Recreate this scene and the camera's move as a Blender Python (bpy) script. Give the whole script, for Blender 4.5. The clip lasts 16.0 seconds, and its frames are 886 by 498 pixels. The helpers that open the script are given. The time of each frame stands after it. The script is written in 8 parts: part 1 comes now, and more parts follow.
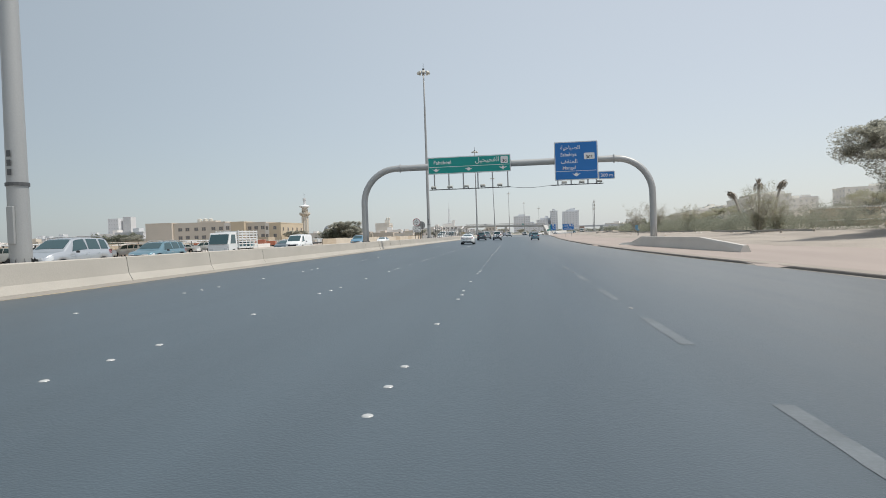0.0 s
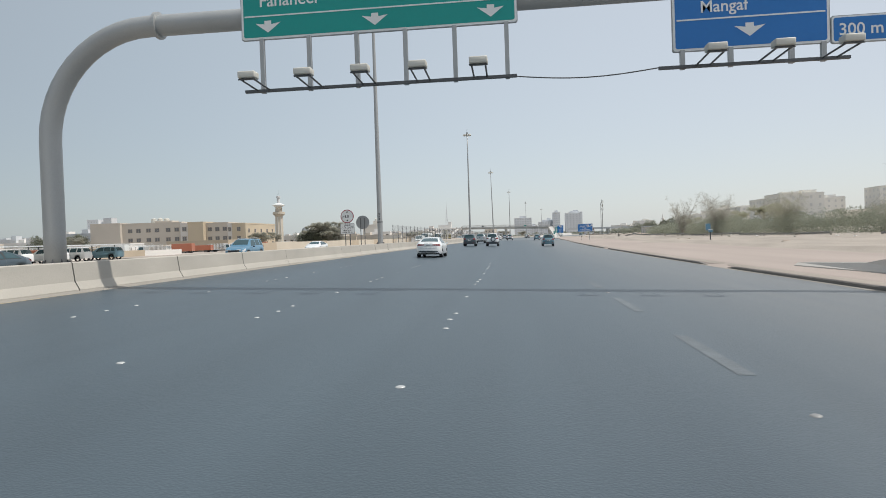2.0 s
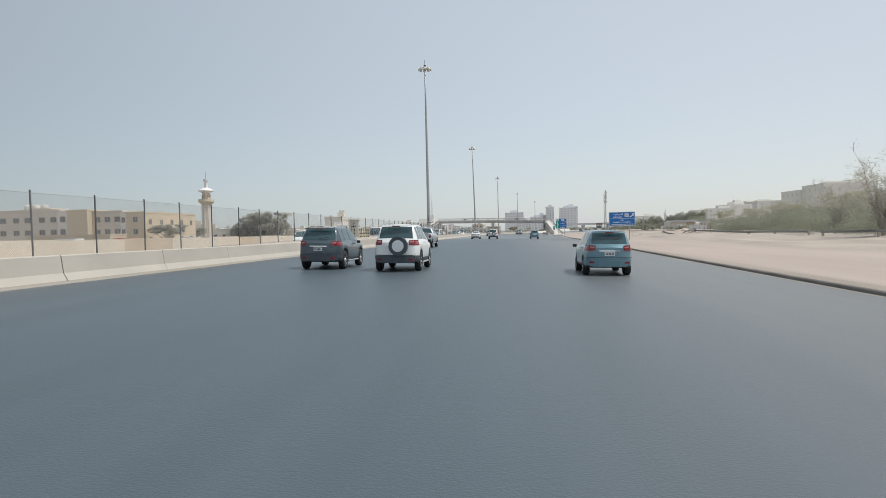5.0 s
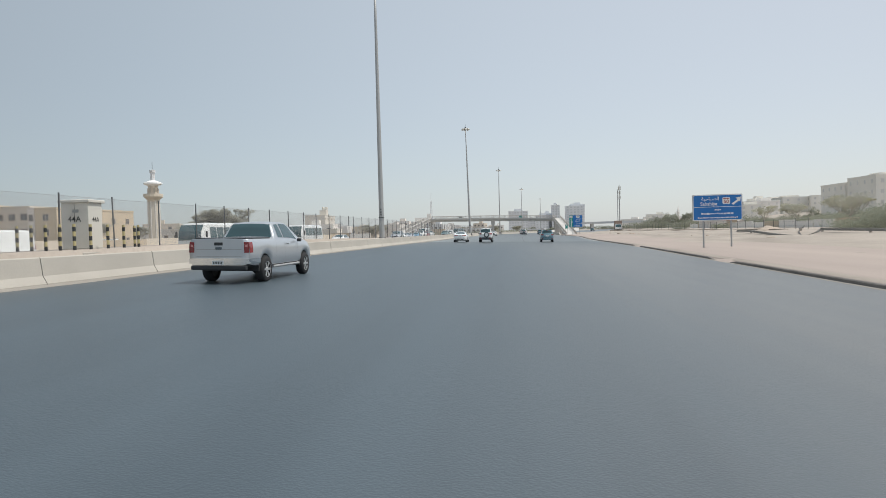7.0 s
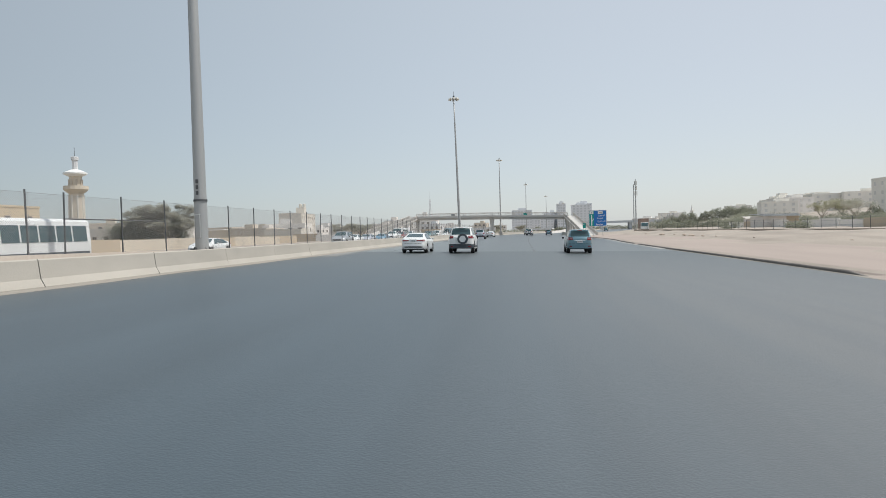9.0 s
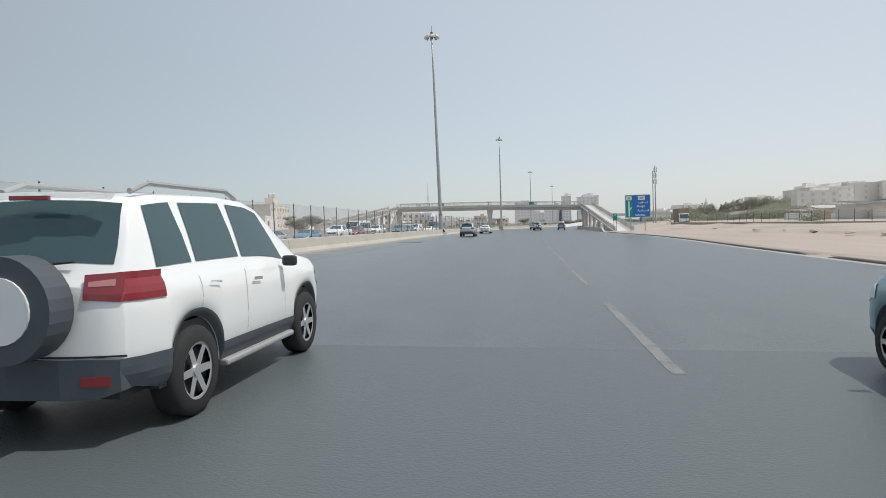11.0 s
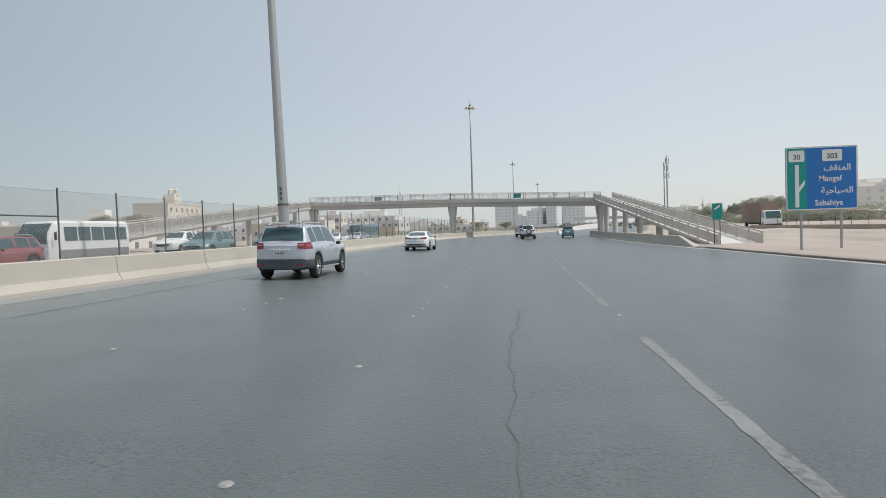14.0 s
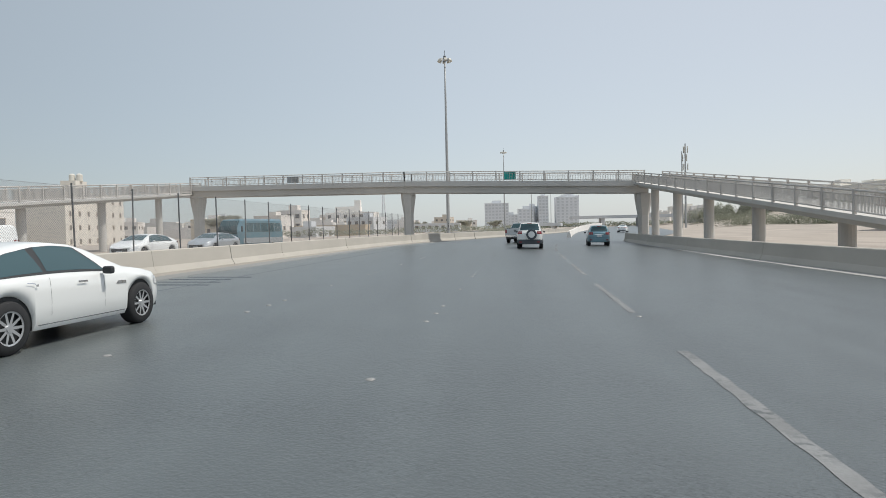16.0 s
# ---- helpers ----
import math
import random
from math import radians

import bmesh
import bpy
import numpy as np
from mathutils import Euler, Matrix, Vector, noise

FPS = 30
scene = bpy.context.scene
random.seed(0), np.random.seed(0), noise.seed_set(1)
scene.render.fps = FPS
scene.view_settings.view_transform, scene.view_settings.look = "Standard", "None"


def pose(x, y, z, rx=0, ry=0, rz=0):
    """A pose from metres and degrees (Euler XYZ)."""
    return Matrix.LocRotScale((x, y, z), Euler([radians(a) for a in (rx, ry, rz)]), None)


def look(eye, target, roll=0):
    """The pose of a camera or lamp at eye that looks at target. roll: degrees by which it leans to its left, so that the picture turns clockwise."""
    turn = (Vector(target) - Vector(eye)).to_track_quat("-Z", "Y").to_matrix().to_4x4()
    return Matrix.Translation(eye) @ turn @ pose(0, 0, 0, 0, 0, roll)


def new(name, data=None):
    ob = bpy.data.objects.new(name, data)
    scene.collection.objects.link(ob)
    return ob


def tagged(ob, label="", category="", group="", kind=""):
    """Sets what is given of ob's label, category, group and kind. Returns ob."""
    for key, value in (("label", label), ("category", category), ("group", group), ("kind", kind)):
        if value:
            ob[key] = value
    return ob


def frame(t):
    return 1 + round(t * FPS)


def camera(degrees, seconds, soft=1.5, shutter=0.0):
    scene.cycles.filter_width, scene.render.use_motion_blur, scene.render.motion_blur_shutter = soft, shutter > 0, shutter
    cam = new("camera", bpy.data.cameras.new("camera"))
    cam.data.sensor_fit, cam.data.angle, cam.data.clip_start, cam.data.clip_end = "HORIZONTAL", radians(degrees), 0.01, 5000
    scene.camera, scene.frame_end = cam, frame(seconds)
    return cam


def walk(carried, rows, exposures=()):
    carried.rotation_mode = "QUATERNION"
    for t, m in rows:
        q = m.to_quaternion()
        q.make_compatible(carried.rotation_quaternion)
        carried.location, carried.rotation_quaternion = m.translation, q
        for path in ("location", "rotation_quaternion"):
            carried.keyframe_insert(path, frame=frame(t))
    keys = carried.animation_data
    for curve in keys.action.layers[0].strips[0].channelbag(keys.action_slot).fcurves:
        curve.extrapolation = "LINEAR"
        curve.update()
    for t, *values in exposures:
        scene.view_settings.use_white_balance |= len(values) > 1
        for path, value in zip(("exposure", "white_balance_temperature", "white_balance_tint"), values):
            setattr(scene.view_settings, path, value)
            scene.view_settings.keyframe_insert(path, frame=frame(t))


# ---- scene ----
cam = camera(70, 16.0, 0.9)

# seconds, place, heading to the left, tilt up, lean
WAY = [
    (0, (-0.00, 0.00, 1.570), 6.24, -1.24, 2.02),
    (0.5, (-0.02, 10.76, 1.575), 6.16, -1.24, 2.17),
    (1, (-0.05, 21.45, 1.574), 6.65, -1.14, 2.06),
    (1.5, (-0.16, 32.35, 1.557), 6.38, -1.17, 2.13),
    (2, (-0.22, 43.09, 1.565), 6.27, -1.02, 1.92),
    (2.5, (-0.20, 54.18, 1.576), 5.71, -1.27, 1.86),
    (3, (0.10, 65.75, 1.564), 5.57, -1.26, 1.54),
    (3.5, (0.34, 77.28, 1.557), 5.59, -1.23, 1.39),
    (4, (0.59, 88.78, 1.573), 5.23, -1.41, 1.37),
    (6.5, (1.80, 141.44, 1.583), 5.99, -1.50, 1.62),
    (7, (1.97, 151.72, 1.575), 5.86, -1.51, 1.60),
    (7.5, (2.10, 162.00, 1.572), 6.00, -1.51, 1.62),
    (8, (2.27, 172.25, 1.574), 5.88, -1.50, 1.74),
    (8.5, (2.39, 182.52, 1.578), 6.21, -1.50, 1.70),
    (9, (2.55, 192.66, 1.585), 6.19, -1.50, 1.63),
    (11.3, (2.57, 239.10, 1.568), 6.46, -2.09, 1.74),
    (11.5, (2.56, 243.25, 1.579), 6.06, -1.73, 1.75),
    (12, (2.72, 253.63, 1.591), 5.83, -1.60, 1.79),
    (12.5, (2.86, 263.89, 1.580), 5.89, -1.70, 1.71),
    (13, (3.10, 273.92, 1.578), 5.59, -1.72, 1.59),
    (13.5, (3.31, 283.66, 1.582), 5.24, -1.65, 1.54),
    (14, (3.45, 293.53, 1.572), 4.77, -1.72, 1.88),
    (14.5, (3.67, 303.33, 1.580), 4.56, -1.77, 1.57),
    (15, (3.86, 313.15, 1.571), 4.28, -1.70, 1.60),
    (15.5, (4.19, 322.84, 1.576), 4.20, -1.83, 1.46),
    (16, (4.62, 332.38, 1.602), 3.89, -1.88, 1.32),
]


def aim(place, heading, tilt, lean):
    h, p = radians(heading), radians(tilt)
    ahead = Vector((-math.sin(h) * math.cos(p), math.cos(h) * math.cos(p), math.sin(p)))
    return look(place, Vector(place) + 10 * ahead, -lean)


walk(cam, [(t, aim(place, heading, tilt, lean)) for t, place, heading, tilt, lean in WAY])

# ---- light ----
world = bpy.data.worlds.new("world")
scene.world = world
world.use_nodes = True
wn = world.node_tree.nodes
sky = wn.new("ShaderNodeTexSky")
sky.sky_type, sky.sun_disc = "NISHITA", False
sky.sun_elevation, sky.sun_rotation = radians(63), radians(86)
sky.altitude, sky.air_density, sky.dust_density, sky.ozone_density = 0, 1.0, 1.0, 1.0
# desert haze evens out the dome, greyer on the sun's side
haze = wn.new("ShaderNodeMix")
haze.data_type = "RGBA"
haze.inputs["Factor"].default_value = 0.68
tint = wn.new("ShaderNodeMix")
tint.data_type = "RGBA"
tint.inputs["A"].default_value, tint.inputs["B"].default_value = (5.2, 5.85, 6.25, 1), (5.85, 6.0, 6.1, 1)
world.node_tree.links.new(sky.outputs[0], haze.inputs["A"])
wn["Background"].inputs["Strength"].default_value = 0.1
# the dust scatters more light on the sun's side of the dome
coord, split, side = wn.new("ShaderNodeTexCoord"), wn.new("ShaderNodeSeparateXYZ"), wn.new("ShaderNodeMath")
world.node_tree.links.new(coord.outputs["Generated"], split.inputs[0])
shift = wn.new("ShaderNodeMapRange")
shift.inputs["From Min"].default_value, shift.inputs["From Max"].default_value = -0.5, 0.6
world.node_tree.links.new(split.outputs["X"], shift.inputs["Value"])
world.node_tree.links.new(shift.outputs[0], tint.inputs["Factor"])
world.node_tree.links.new(tint.outputs["Result"], haze.inputs["B"])
side.operation = "MULTIPLY_ADD"
bow = wn.new("ShaderNodeMath")
bow.operation = "MULTIPLY_ADD"
world.node_tree.links.new(split.outputs["X"], bow.inputs[0])
bow.inputs[1].default_value, bow.inputs[2].default_value = -0.27, 0.17
world.node_tree.links.new(bow.outputs[0], side.inputs[0])
world.node_tree.links.new(split.outputs["X"], side.inputs[1])
side.inputs[2].default_value = 0.905
glow = wn.new("ShaderNodeVectorMath")
glow.operation = "SCALE"
world.node_tree.links.new(haze.outputs["Result"], glow.inputs[0])
world.node_tree.links.new(side.outputs[0], glow.inputs["Scale"])
world.node_tree.links.new(glow.outputs[0], wn["Background"].inputs["Color"])
sun_data = bpy.data.lights.new("sun", "SUN")
sun_data.energy, sun_data.angle, sun_data.color = 2.35, radians(0.6), (1.0, 0.95, 0.87)
sun = new("sun", sun_data)
sun.matrix_world = look((54, -0.5, 100), (0, 0, 0))
scene.view_settings.exposure = 0.43


# ---- materials ----
def mat(name, color, rough=0.7, metal=0.0, vary=0.12, scale=3.0, fine=40.0, bump=0.0, stretch=(1, 1, 1), coat=0.0,
        island=0.0, second=None, blotch=0.25, dust=None, through_light=0.0, speck=None, fade=None):
    """A surface with broad blotches and fine grain laid out in metres."""
    m = bpy.data.materials.new(name)
    m.use_nodes = True
    n, links = m.node_tree.nodes, m.node_tree.links
    b = n["Principled BSDF"]
    b.inputs["Roughness"].default_value = rough
    b.inputs["Metallic"].default_value = metal
    b.inputs["Coat Weight"].default_value = coat
    b.inputs["Coat Roughness"].default_value = 0.08
    geo = n.new("ShaderNodeNewGeometry")
    mp = n.new("ShaderNodeMapping")
    mp.inputs["Scale"].default_value = stretch
    links.new(geo.outputs["Position"], mp.inputs["Vector"])
    big = n.new("ShaderNodeTexNoise")
    big.inputs["Scale"].default_value, big.inputs["Detail"].default_value = scale * blotch, 5
    small = n.new("ShaderNodeTexNoise")
    small.inputs["Scale"].default_value, small.inputs["Detail"].default_value = fine, 3
    links.new(mp.outputs[0], big.inputs["Vector"])
    links.new(geo.outputs["Position"], small.inputs["Vector"])
    add = n.new("ShaderNodeMath")
    add.operation = "MULTIPLY_ADD"
    links.new(big.outputs["Fac"], add.inputs[0])
    add.inputs[1].default_value = 1.4
    mul = n.new("ShaderNodeMath")
    mul.operation = "MULTIPLY_ADD"
    links.new(small.outputs["Fac"], mul.inputs[0])
    mul.inputs[1].default_value, mul.inputs[2].default_value = 0.6, -0.5
    links.new(mul.outputs[0], add.inputs[2])
    fac = add.outputs[0]
    if island:
        mad = n.new("ShaderNodeMath")
        mad.operation = "MULTIPLY_ADD"
        links.new(geo.outputs["Random Per Island"], mad.inputs[0])
        mad.inputs[1].default_value = island
        links.new(fac, mad.inputs[2])
        fac = mad.outputs[0]
    mix = n.new("ShaderNodeMix")
    mix.data_type = "RGBA"
    lo = [c * (1 - vary) for c in color]
    hi = second or [min(1, c * (1 + vary)) for c in color]
    mix.inputs["A"].default_value, mix.inputs["B"].default_value = (*lo, 1), (*hi, 1)
    links.new(fac, mix.inputs["Factor"])
    result = mix.outputs["Result"]
    if dust:
        # sky glare and sand put into colour, streaked lengthwise, towards one road edge
        colour, x0, x1, most = dust
        sep = n.new("ShaderNodeSeparateXYZ")
        links.new(geo.outputs["Position"], sep.inputs[0])
        ramp = n.new("ShaderNodeMapRange")
        ramp.interpolation_type = "SMOOTHSTEP"
        links.new(sep.outputs["X"], ramp.inputs["Value"])
        ramp.inputs["From Min"].default_value, ramp.inputs["From Max"].default_value = x0, x1
        ramp.inputs["To Max"].default_value = most
        streak = n.new("ShaderNodeTexNoise")
        streak.inputs["Scale"].default_value, streak.inputs["Detail"].default_value = 1.1, 6
        links.new(mp.outputs[0], streak.inputs["Vector"])
        sand_glare_mix = n.new("ShaderNodeMath")
        sand_glare_mix.operation = "MULTIPLY"
        links.new(ramp.outputs[0], sand_glare_mix.inputs[0])
        gain = n.new("ShaderNodeMath")
        gain.operation = "MULTIPLY_ADD"
        gain.inputs[1].default_value, gain.inputs[2].default_value = 0.8, 0.6
        links.new(streak.outputs["Fac"], gain.inputs[0])
        links.new(gain.outputs[0], sand_glare_mix.inputs[1])
        sandy = n.new("ShaderNodeMix")
        sandy.data_type = "RGBA"
        sandy.inputs["B"].default_value = (*colour, 1)
        links.new(sand_glare_mix.outputs[0], sandy.inputs["Factor"])
        links.new(result, sandy.inputs["A"])
        result = sandy.outputs["Result"]
    if fade:
        # older, paler surfacing that takes over raggedly along the road
        colour, y0, y1 = fade
        along = n.new("ShaderNodeSeparateXYZ")
        links.new(geo.outputs["Position"], along.inputs[0])
        ragged = n.new("ShaderNodeTexNoise")
        ragged.inputs["Scale"].default_value, ragged.inputs["Detail"].default_value = 0.35, 5
        links.new(mp.outputs[0], ragged.inputs["Vector"])
        shift = n.new("ShaderNodeMath")
        shift.operation = "MULTIPLY_ADD"
        shift.inputs[1].default_value = 24.0
        links.new(ragged.outputs["Fac"], shift.inputs[0])
        links.new(along.outputs["Y"], shift.inputs[2])
        way = n.new("ShaderNodeMapRange")
        way.interpolation_type = "SMOOTHSTEP"
        way.inputs["From Min"].default_value, way.inputs["From Max"].default_value = y0 + 12, y1 + 12
        links.new(shift.outputs[0], way.inputs["Value"])
        older = n.new("ShaderNodeMix")
        older.data_type = "RGBA"
        older.inputs["B"].default_value = (*colour, 1)
        links.new(way.outputs[0], older.inputs["Factor"])
        links.new(result, older.inputs["A"])
        result = older.outputs["Result"]
    if speck:
        # bare dark aggregate showing through in patches
        colour, grain, reach = speck
        factors = []
        for size, low, high in ((grain, 0.5, 0.62), (reach, 0.42, 0.62)):
            tex = n.new("ShaderNodeTexNoise")
            tex.inputs["Scale"].default_value, tex.inputs["Detail"].default_value = size, 4
            links.new(geo.outputs["Position"], tex.inputs["Vector"])
            step = n.new("ShaderNodeMapRange")
            step.inputs["From Min"].default_value, step.inputs["From Max"].default_value = low, high
            links.new(tex.outputs["Fac"], step.inputs["Value"])
            factors.append(step)
        both = n.new("ShaderNodeMath")
        both.operation = "MULTIPLY"
        links.new(factors[0].outputs[0], both.inputs[0])
        links.new(factors[1].outputs[0], both.inputs[1])
        dots = n.new("ShaderNodeMix")
        dots.data_type = "RGBA"
        dots.inputs["B"].default_value = (*colour, 1)
        links.new(both.outputs[0], dots.inputs["Factor"])
        links.new(result, dots.inputs["A"])
        result = dots.outputs["Result"]
    links.new(result, b.inputs["Base Color"])
    if through_light:
        tr = n.new("ShaderNodeBsdfTranslucent")
        links.new(result, tr.inputs["Color"])
        ms = n.new("ShaderNodeMixShader")
        ms.inputs[0].default_value = through_light
        links.new(b.outputs[0], ms.inputs[1])
        links.new(tr.outputs[0], ms.inputs[2])
        links.new(ms.outputs[0], n["Material Output"].inputs["Surface"])
    if bump:
        bp = n.new("ShaderNodeBump")
        bp.inputs["Strength"].default_value, bp.inputs["Distance"].default_value = min(1, bump), 0.02
        links.new(small.outputs["Fac"], bp.inputs["Height"])
        links.new(bp.outputs[0], b.inputs["Normal"])
    return m


def paint(name, color, metal=0.0, rough=0.3):
    return mat(name, color, rough, metal, vary=0.04, scale=1.0, fine=90, coat=0.6)


# the outer lanes' paling stands for painted sky glare as well as sand
M_ASPHALT = mat("asphalt_dark", (0.062, 0.086, 0.104), 0.42, vary=0.17, scale=0.6, fine=40, bump=0.3, stretch=(1.6, 0.06, 1), blotch=1.0, dust=((0.185, 0.185, 0.18), 0.0, 8.5, 0.68), fade=((0.090, 0.107, 0.113), 200, 241))
M_ASPHALT2 = mat("asphalt_worn", (0.089, 0.103, 0.107), 0.33, vary=0.19, scale=0.8, fine=28, bump=0.42, stretch=(1.4, 0.06, 1), blotch=1.0, dust=((0.185, 0.212, 0.214), 3.0, -10.0, 0.75), speck=((0.055, 0.063, 0.066), 32.0, 0.6))
M_ASPHALT3 = mat("asphalt_side", (0.17, 0.165, 0.155), 0.75, vary=0.14, scale=0.8, fine=40, bump=0.4, stretch=(1, 0.1, 1))
M_DUST = mat("pale_dust", (0.37, 0.365, 0.355), 0.95, vary=0.2, scale=1.5, fine=14, bump=0.4, stretch=(1, 0.2, 1))
M_SAND = mat("sand", (0.375, 0.33, 0.285), 0.95, vary=0.3, scale=1.6, fine=7, bump=0.9, stretch=(1, 0.22, 1))
M_VERGE = mat("packed_sand", (0.385, 0.325, 0.29), 0.95, vary=0.14, scale=1.2, fine=14, bump=0.6, stretch=(1, 0.12, 1))
M_KERB = mat("kerb_concrete", (0.185, 0.17, 0.155), 0.9, vary=0.35, scale=3, fine=30, bump=0.6)
M_BLOCK = mat("guard_block_concrete", (0.56, 0.535, 0.495), 0.85, vary=0.1, scale=0.9, fine=18, bump=0.2)
M_CONC = mat("barrier_concrete", (0.445, 0.42, 0.375), 0.85, vary=0.13, scale=1.6, fine=22, bump=0.18, stretch=(1, 1, 2.2))
M_DRIFT = mat("drift_sand", (0.30, 0.28, 0.25), 0.95, vary=0.12, scale=0.8, fine=14, bump=0.5, stretch=(1, 0.3, 1))
M_STUD2 = mat("dirty_stud", (0.27, 0.27, 0.265), 0.5, vary=0.15, scale=8, fine=60)
M_CONC2 = mat("bridge_concrete", (0.54, 0.53, 0.505), 0.85, vary=0.12, scale=1.0, fine=16, bump=0.3, stretch=(1, 1, 0.3))
M_STEEL = mat("galvanised_steel", (0.40, 0.41, 0.41), 0.5, 0.3, vary=0.16, scale=1.6, fine=25, bump=0.1, stretch=(1, 1, 0.15))
M_STEEL_D = mat("dark_steel", (0.11, 0.115, 0.12), 0.55, 0.3, vary=0.2, scale=2, fine=30)
M_RAIL = mat("rail_paint", (0.54, 0.515, 0.485), 0.6, 0.1, vary=0.15, scale=2, fine=20)
M_WIRE = mat("fence_wire", (0.30, 0.305, 0.31), 0.6, 0.15, vary=0.15, scale=2, fine=30)
M_DASH = mat("worn_dash", (0.19, 0.195, 0.195), 0.55, vary=0.3, scale=1.4, fine=26, bump=0.4, blotch=1.0, speck=((0.075, 0.085, 0.09), 14.0, 1.1))
M_WORN = mat("worn_marking", (0.132, 0.150, 0.161), 0.5, vary=0.35, scale=1.6, fine=20, bump=0.3, blotch=1.0)
M_YELLOW = mat("yellow_marking", (0.40, 0.33, 0.22), 0.8, vary=0.25, scale=5, fine=12)
M_STUD = mat("ceramic_stud", (0.47, 0.48, 0.475), 0.25, vary=0.06, scale=8, fine=60)
M_GREEN = mat("sign_green", (0.0, 0.30, 0.265), 0.45, vary=0.07, scale=1.2, fine=8)
M_BLUE = mat("sign_blue", (0.012, 0.165, 0.49), 0.45, vary=0.07, scale=1.2, fine=8)
M_SWHITE = mat("sign_white", (0.78, 0.79, 0.78), 0.5, vary=0.05, scale=2, fine=10)
M_SBACK = mat("sign_back", (0.34, 0.35, 0.35), 0.5, 0.5, vary=0.12, scale=2, fine=14)
M_RED = mat("sign_red", (0.30, 0.04, 0.055), 0.5, vary=0.1, scale=3, fine=20)
M_BLACK = mat("sign_black", (0.03, 0.033, 0.035), 0.6, vary=0.1, scale=3, fine=20)
M_CREAM = mat("cabinet_cream", (0.60, 0.585, 0.53), 0.55, vary=0.08, scale=2.5, fine=14)
M_RUBBER = mat("rubber", (0.022, 0.023, 0.025), 0.85, vary=0.2, scale=8, fine=60)
M_RIM = mat("alloy", (0.62, 0.63, 0.64), 0.3, 0.7, vary=0.06, scale=6, fine=40)
M_PLASTIC = mat("black_plastic", (0.03, 0.033, 0.036), 0.6, vary=0.15, scale=6, fine=40)
M_GREYPLASTIC = mat("grey_cladding", (0.07, 0.085, 0.10), 0.55, vary=0.12, scale=6, fine=40)
M_CHROME = mat("chrome", (0.75, 0.76, 0.77), 0.15, 1.0, vary=0.03, scale=6, fine=40)
M_TAIL = mat("tail_lens", (0.24, 0.022, 0.028), 0.2, vary=0.12, scale=8, fine=30, coat=0.6)
M_LENS = mat("pink_lens", (0.55, 0.22, 0.22), 0.2, vary=0.1, scale=8, fine=30, coat=0.6)
M_LAMP = mat("lamp_lens", (0.72, 0.75, 0.77), 0.15, 0.2, vary=0.08, scale=8, fine=30, coat=0.5)
M_PLATE = mat("plate_white", (0.72, 0.74, 0.75), 0.5, vary=0.05, scale=8, fine=30)
M_SEAM = mat("shut_line", (0.16, 0.17, 0.18), 0.7, vary=0.1, scale=6, fine=40)
M_CARWHITE = paint("car_white", (0.80, 0.82, 0.82))
M_CARPEARL = paint("car_pearl", (0.76, 0.78, 0.77))
M_CARSILVER = paint("car_silver", (0.50, 0.53, 0.56), 0.55, 0.32)
M_CARLILAC = paint("car_lilac_silver", (0.50, 0.53, 0.59), 0.35, 0.32)
M_CARBLUE = paint("car_blue_grey", (0.15, 0.27, 0.33), 0.35, 0.3)
M_CARSKY = paint("car_bright_blue", (0.11, 0.25, 0.37), 0.1, 0.3)
M_CARDARK = paint("car_dark", (0.07, 0.10, 0.12), 0.3, 0.3)
M_CARRED = paint("car_dull_red", (0.28, 0.085, 0.09), 0.1, 0.35)
M_CARTEAL = paint("car_teal_grey", (0.12, 0.24, 0.26), 0.3, 0.3)
M_ORANGE = paint("truck_orange", (0.47, 0.16, 0.09), 0.0, 0.5)
M_BEIGE = mat("beige_plaster", (0.59, 0.535, 0.465), 0.92, vary=0.08, scale=0.5, fine=6, bump=0.2)
M_CREAMSTONE = mat("cream_stone", (0.60, 0.54, 0.45), 0.9, vary=0.1, scale=0.6, fine=8, bump=0.2)
M_LOOSE = mat("loose_dust", (0.235, 0.24, 0.235), 0.95, vary=0.25, scale=1.4, fine=10, bump=0.3, stretch=(1, 0.15, 1))
M_STUCCO = mat("weathered_stucco", (0.66, 0.625, 0.565), 0.92, vary=0.1, scale=0.5, fine=6, bump=0.2)
M_OCHRE = mat("ochre_plaster", (0.58, 0.49, 0.365), 0.92, vary=0.08, scale=0.5, fine=6, bump=0.2)
# both plasters lightened: haze over far houses put into the base colour
M_PALE = mat("haze_pale_plaster", (0.76, 0.735, 0.70), 0.92, vary=0.10, scale=0.4, fine=6, bump=0.2)
M_PINK = mat("haze_pink_plaster", (0.70, 0.66, 0.62), 0.92, vary=0.10, scale=0.4, fine=6, bump=0.2)
M_GREYB = mat("grey_render", (0.60, 0.61, 0.62), 0.9, vary=0.10, scale=0.3, fine=4)
# tower walls carry the distance haze in their pale bluish colour
M_TOWER = mat("hazed_tower_facade", (0.70, 0.715, 0.735), 0.85, vary=0.06, scale=0.2, fine=3)
M_WIN = mat("window_dark", (0.17, 0.165, 0.165), 0.2, vary=0.25, scale=1, fine=5, coat=0.3)
M_FARHOUSE = mat("far_house", (0.58, 0.55, 0.51), 0.92, vary=0.14, scale=0.4, fine=4, island=0.35, second=(0.74, 0.71, 0.68))
# villa walls whitened to imitate haze over their shaded fronts
M_VILLA = mat("hazed_villa_stucco", (0.82, 0.79, 0.73), 0.92, vary=0.12, scale=0.25, fine=5, bump=0.2)
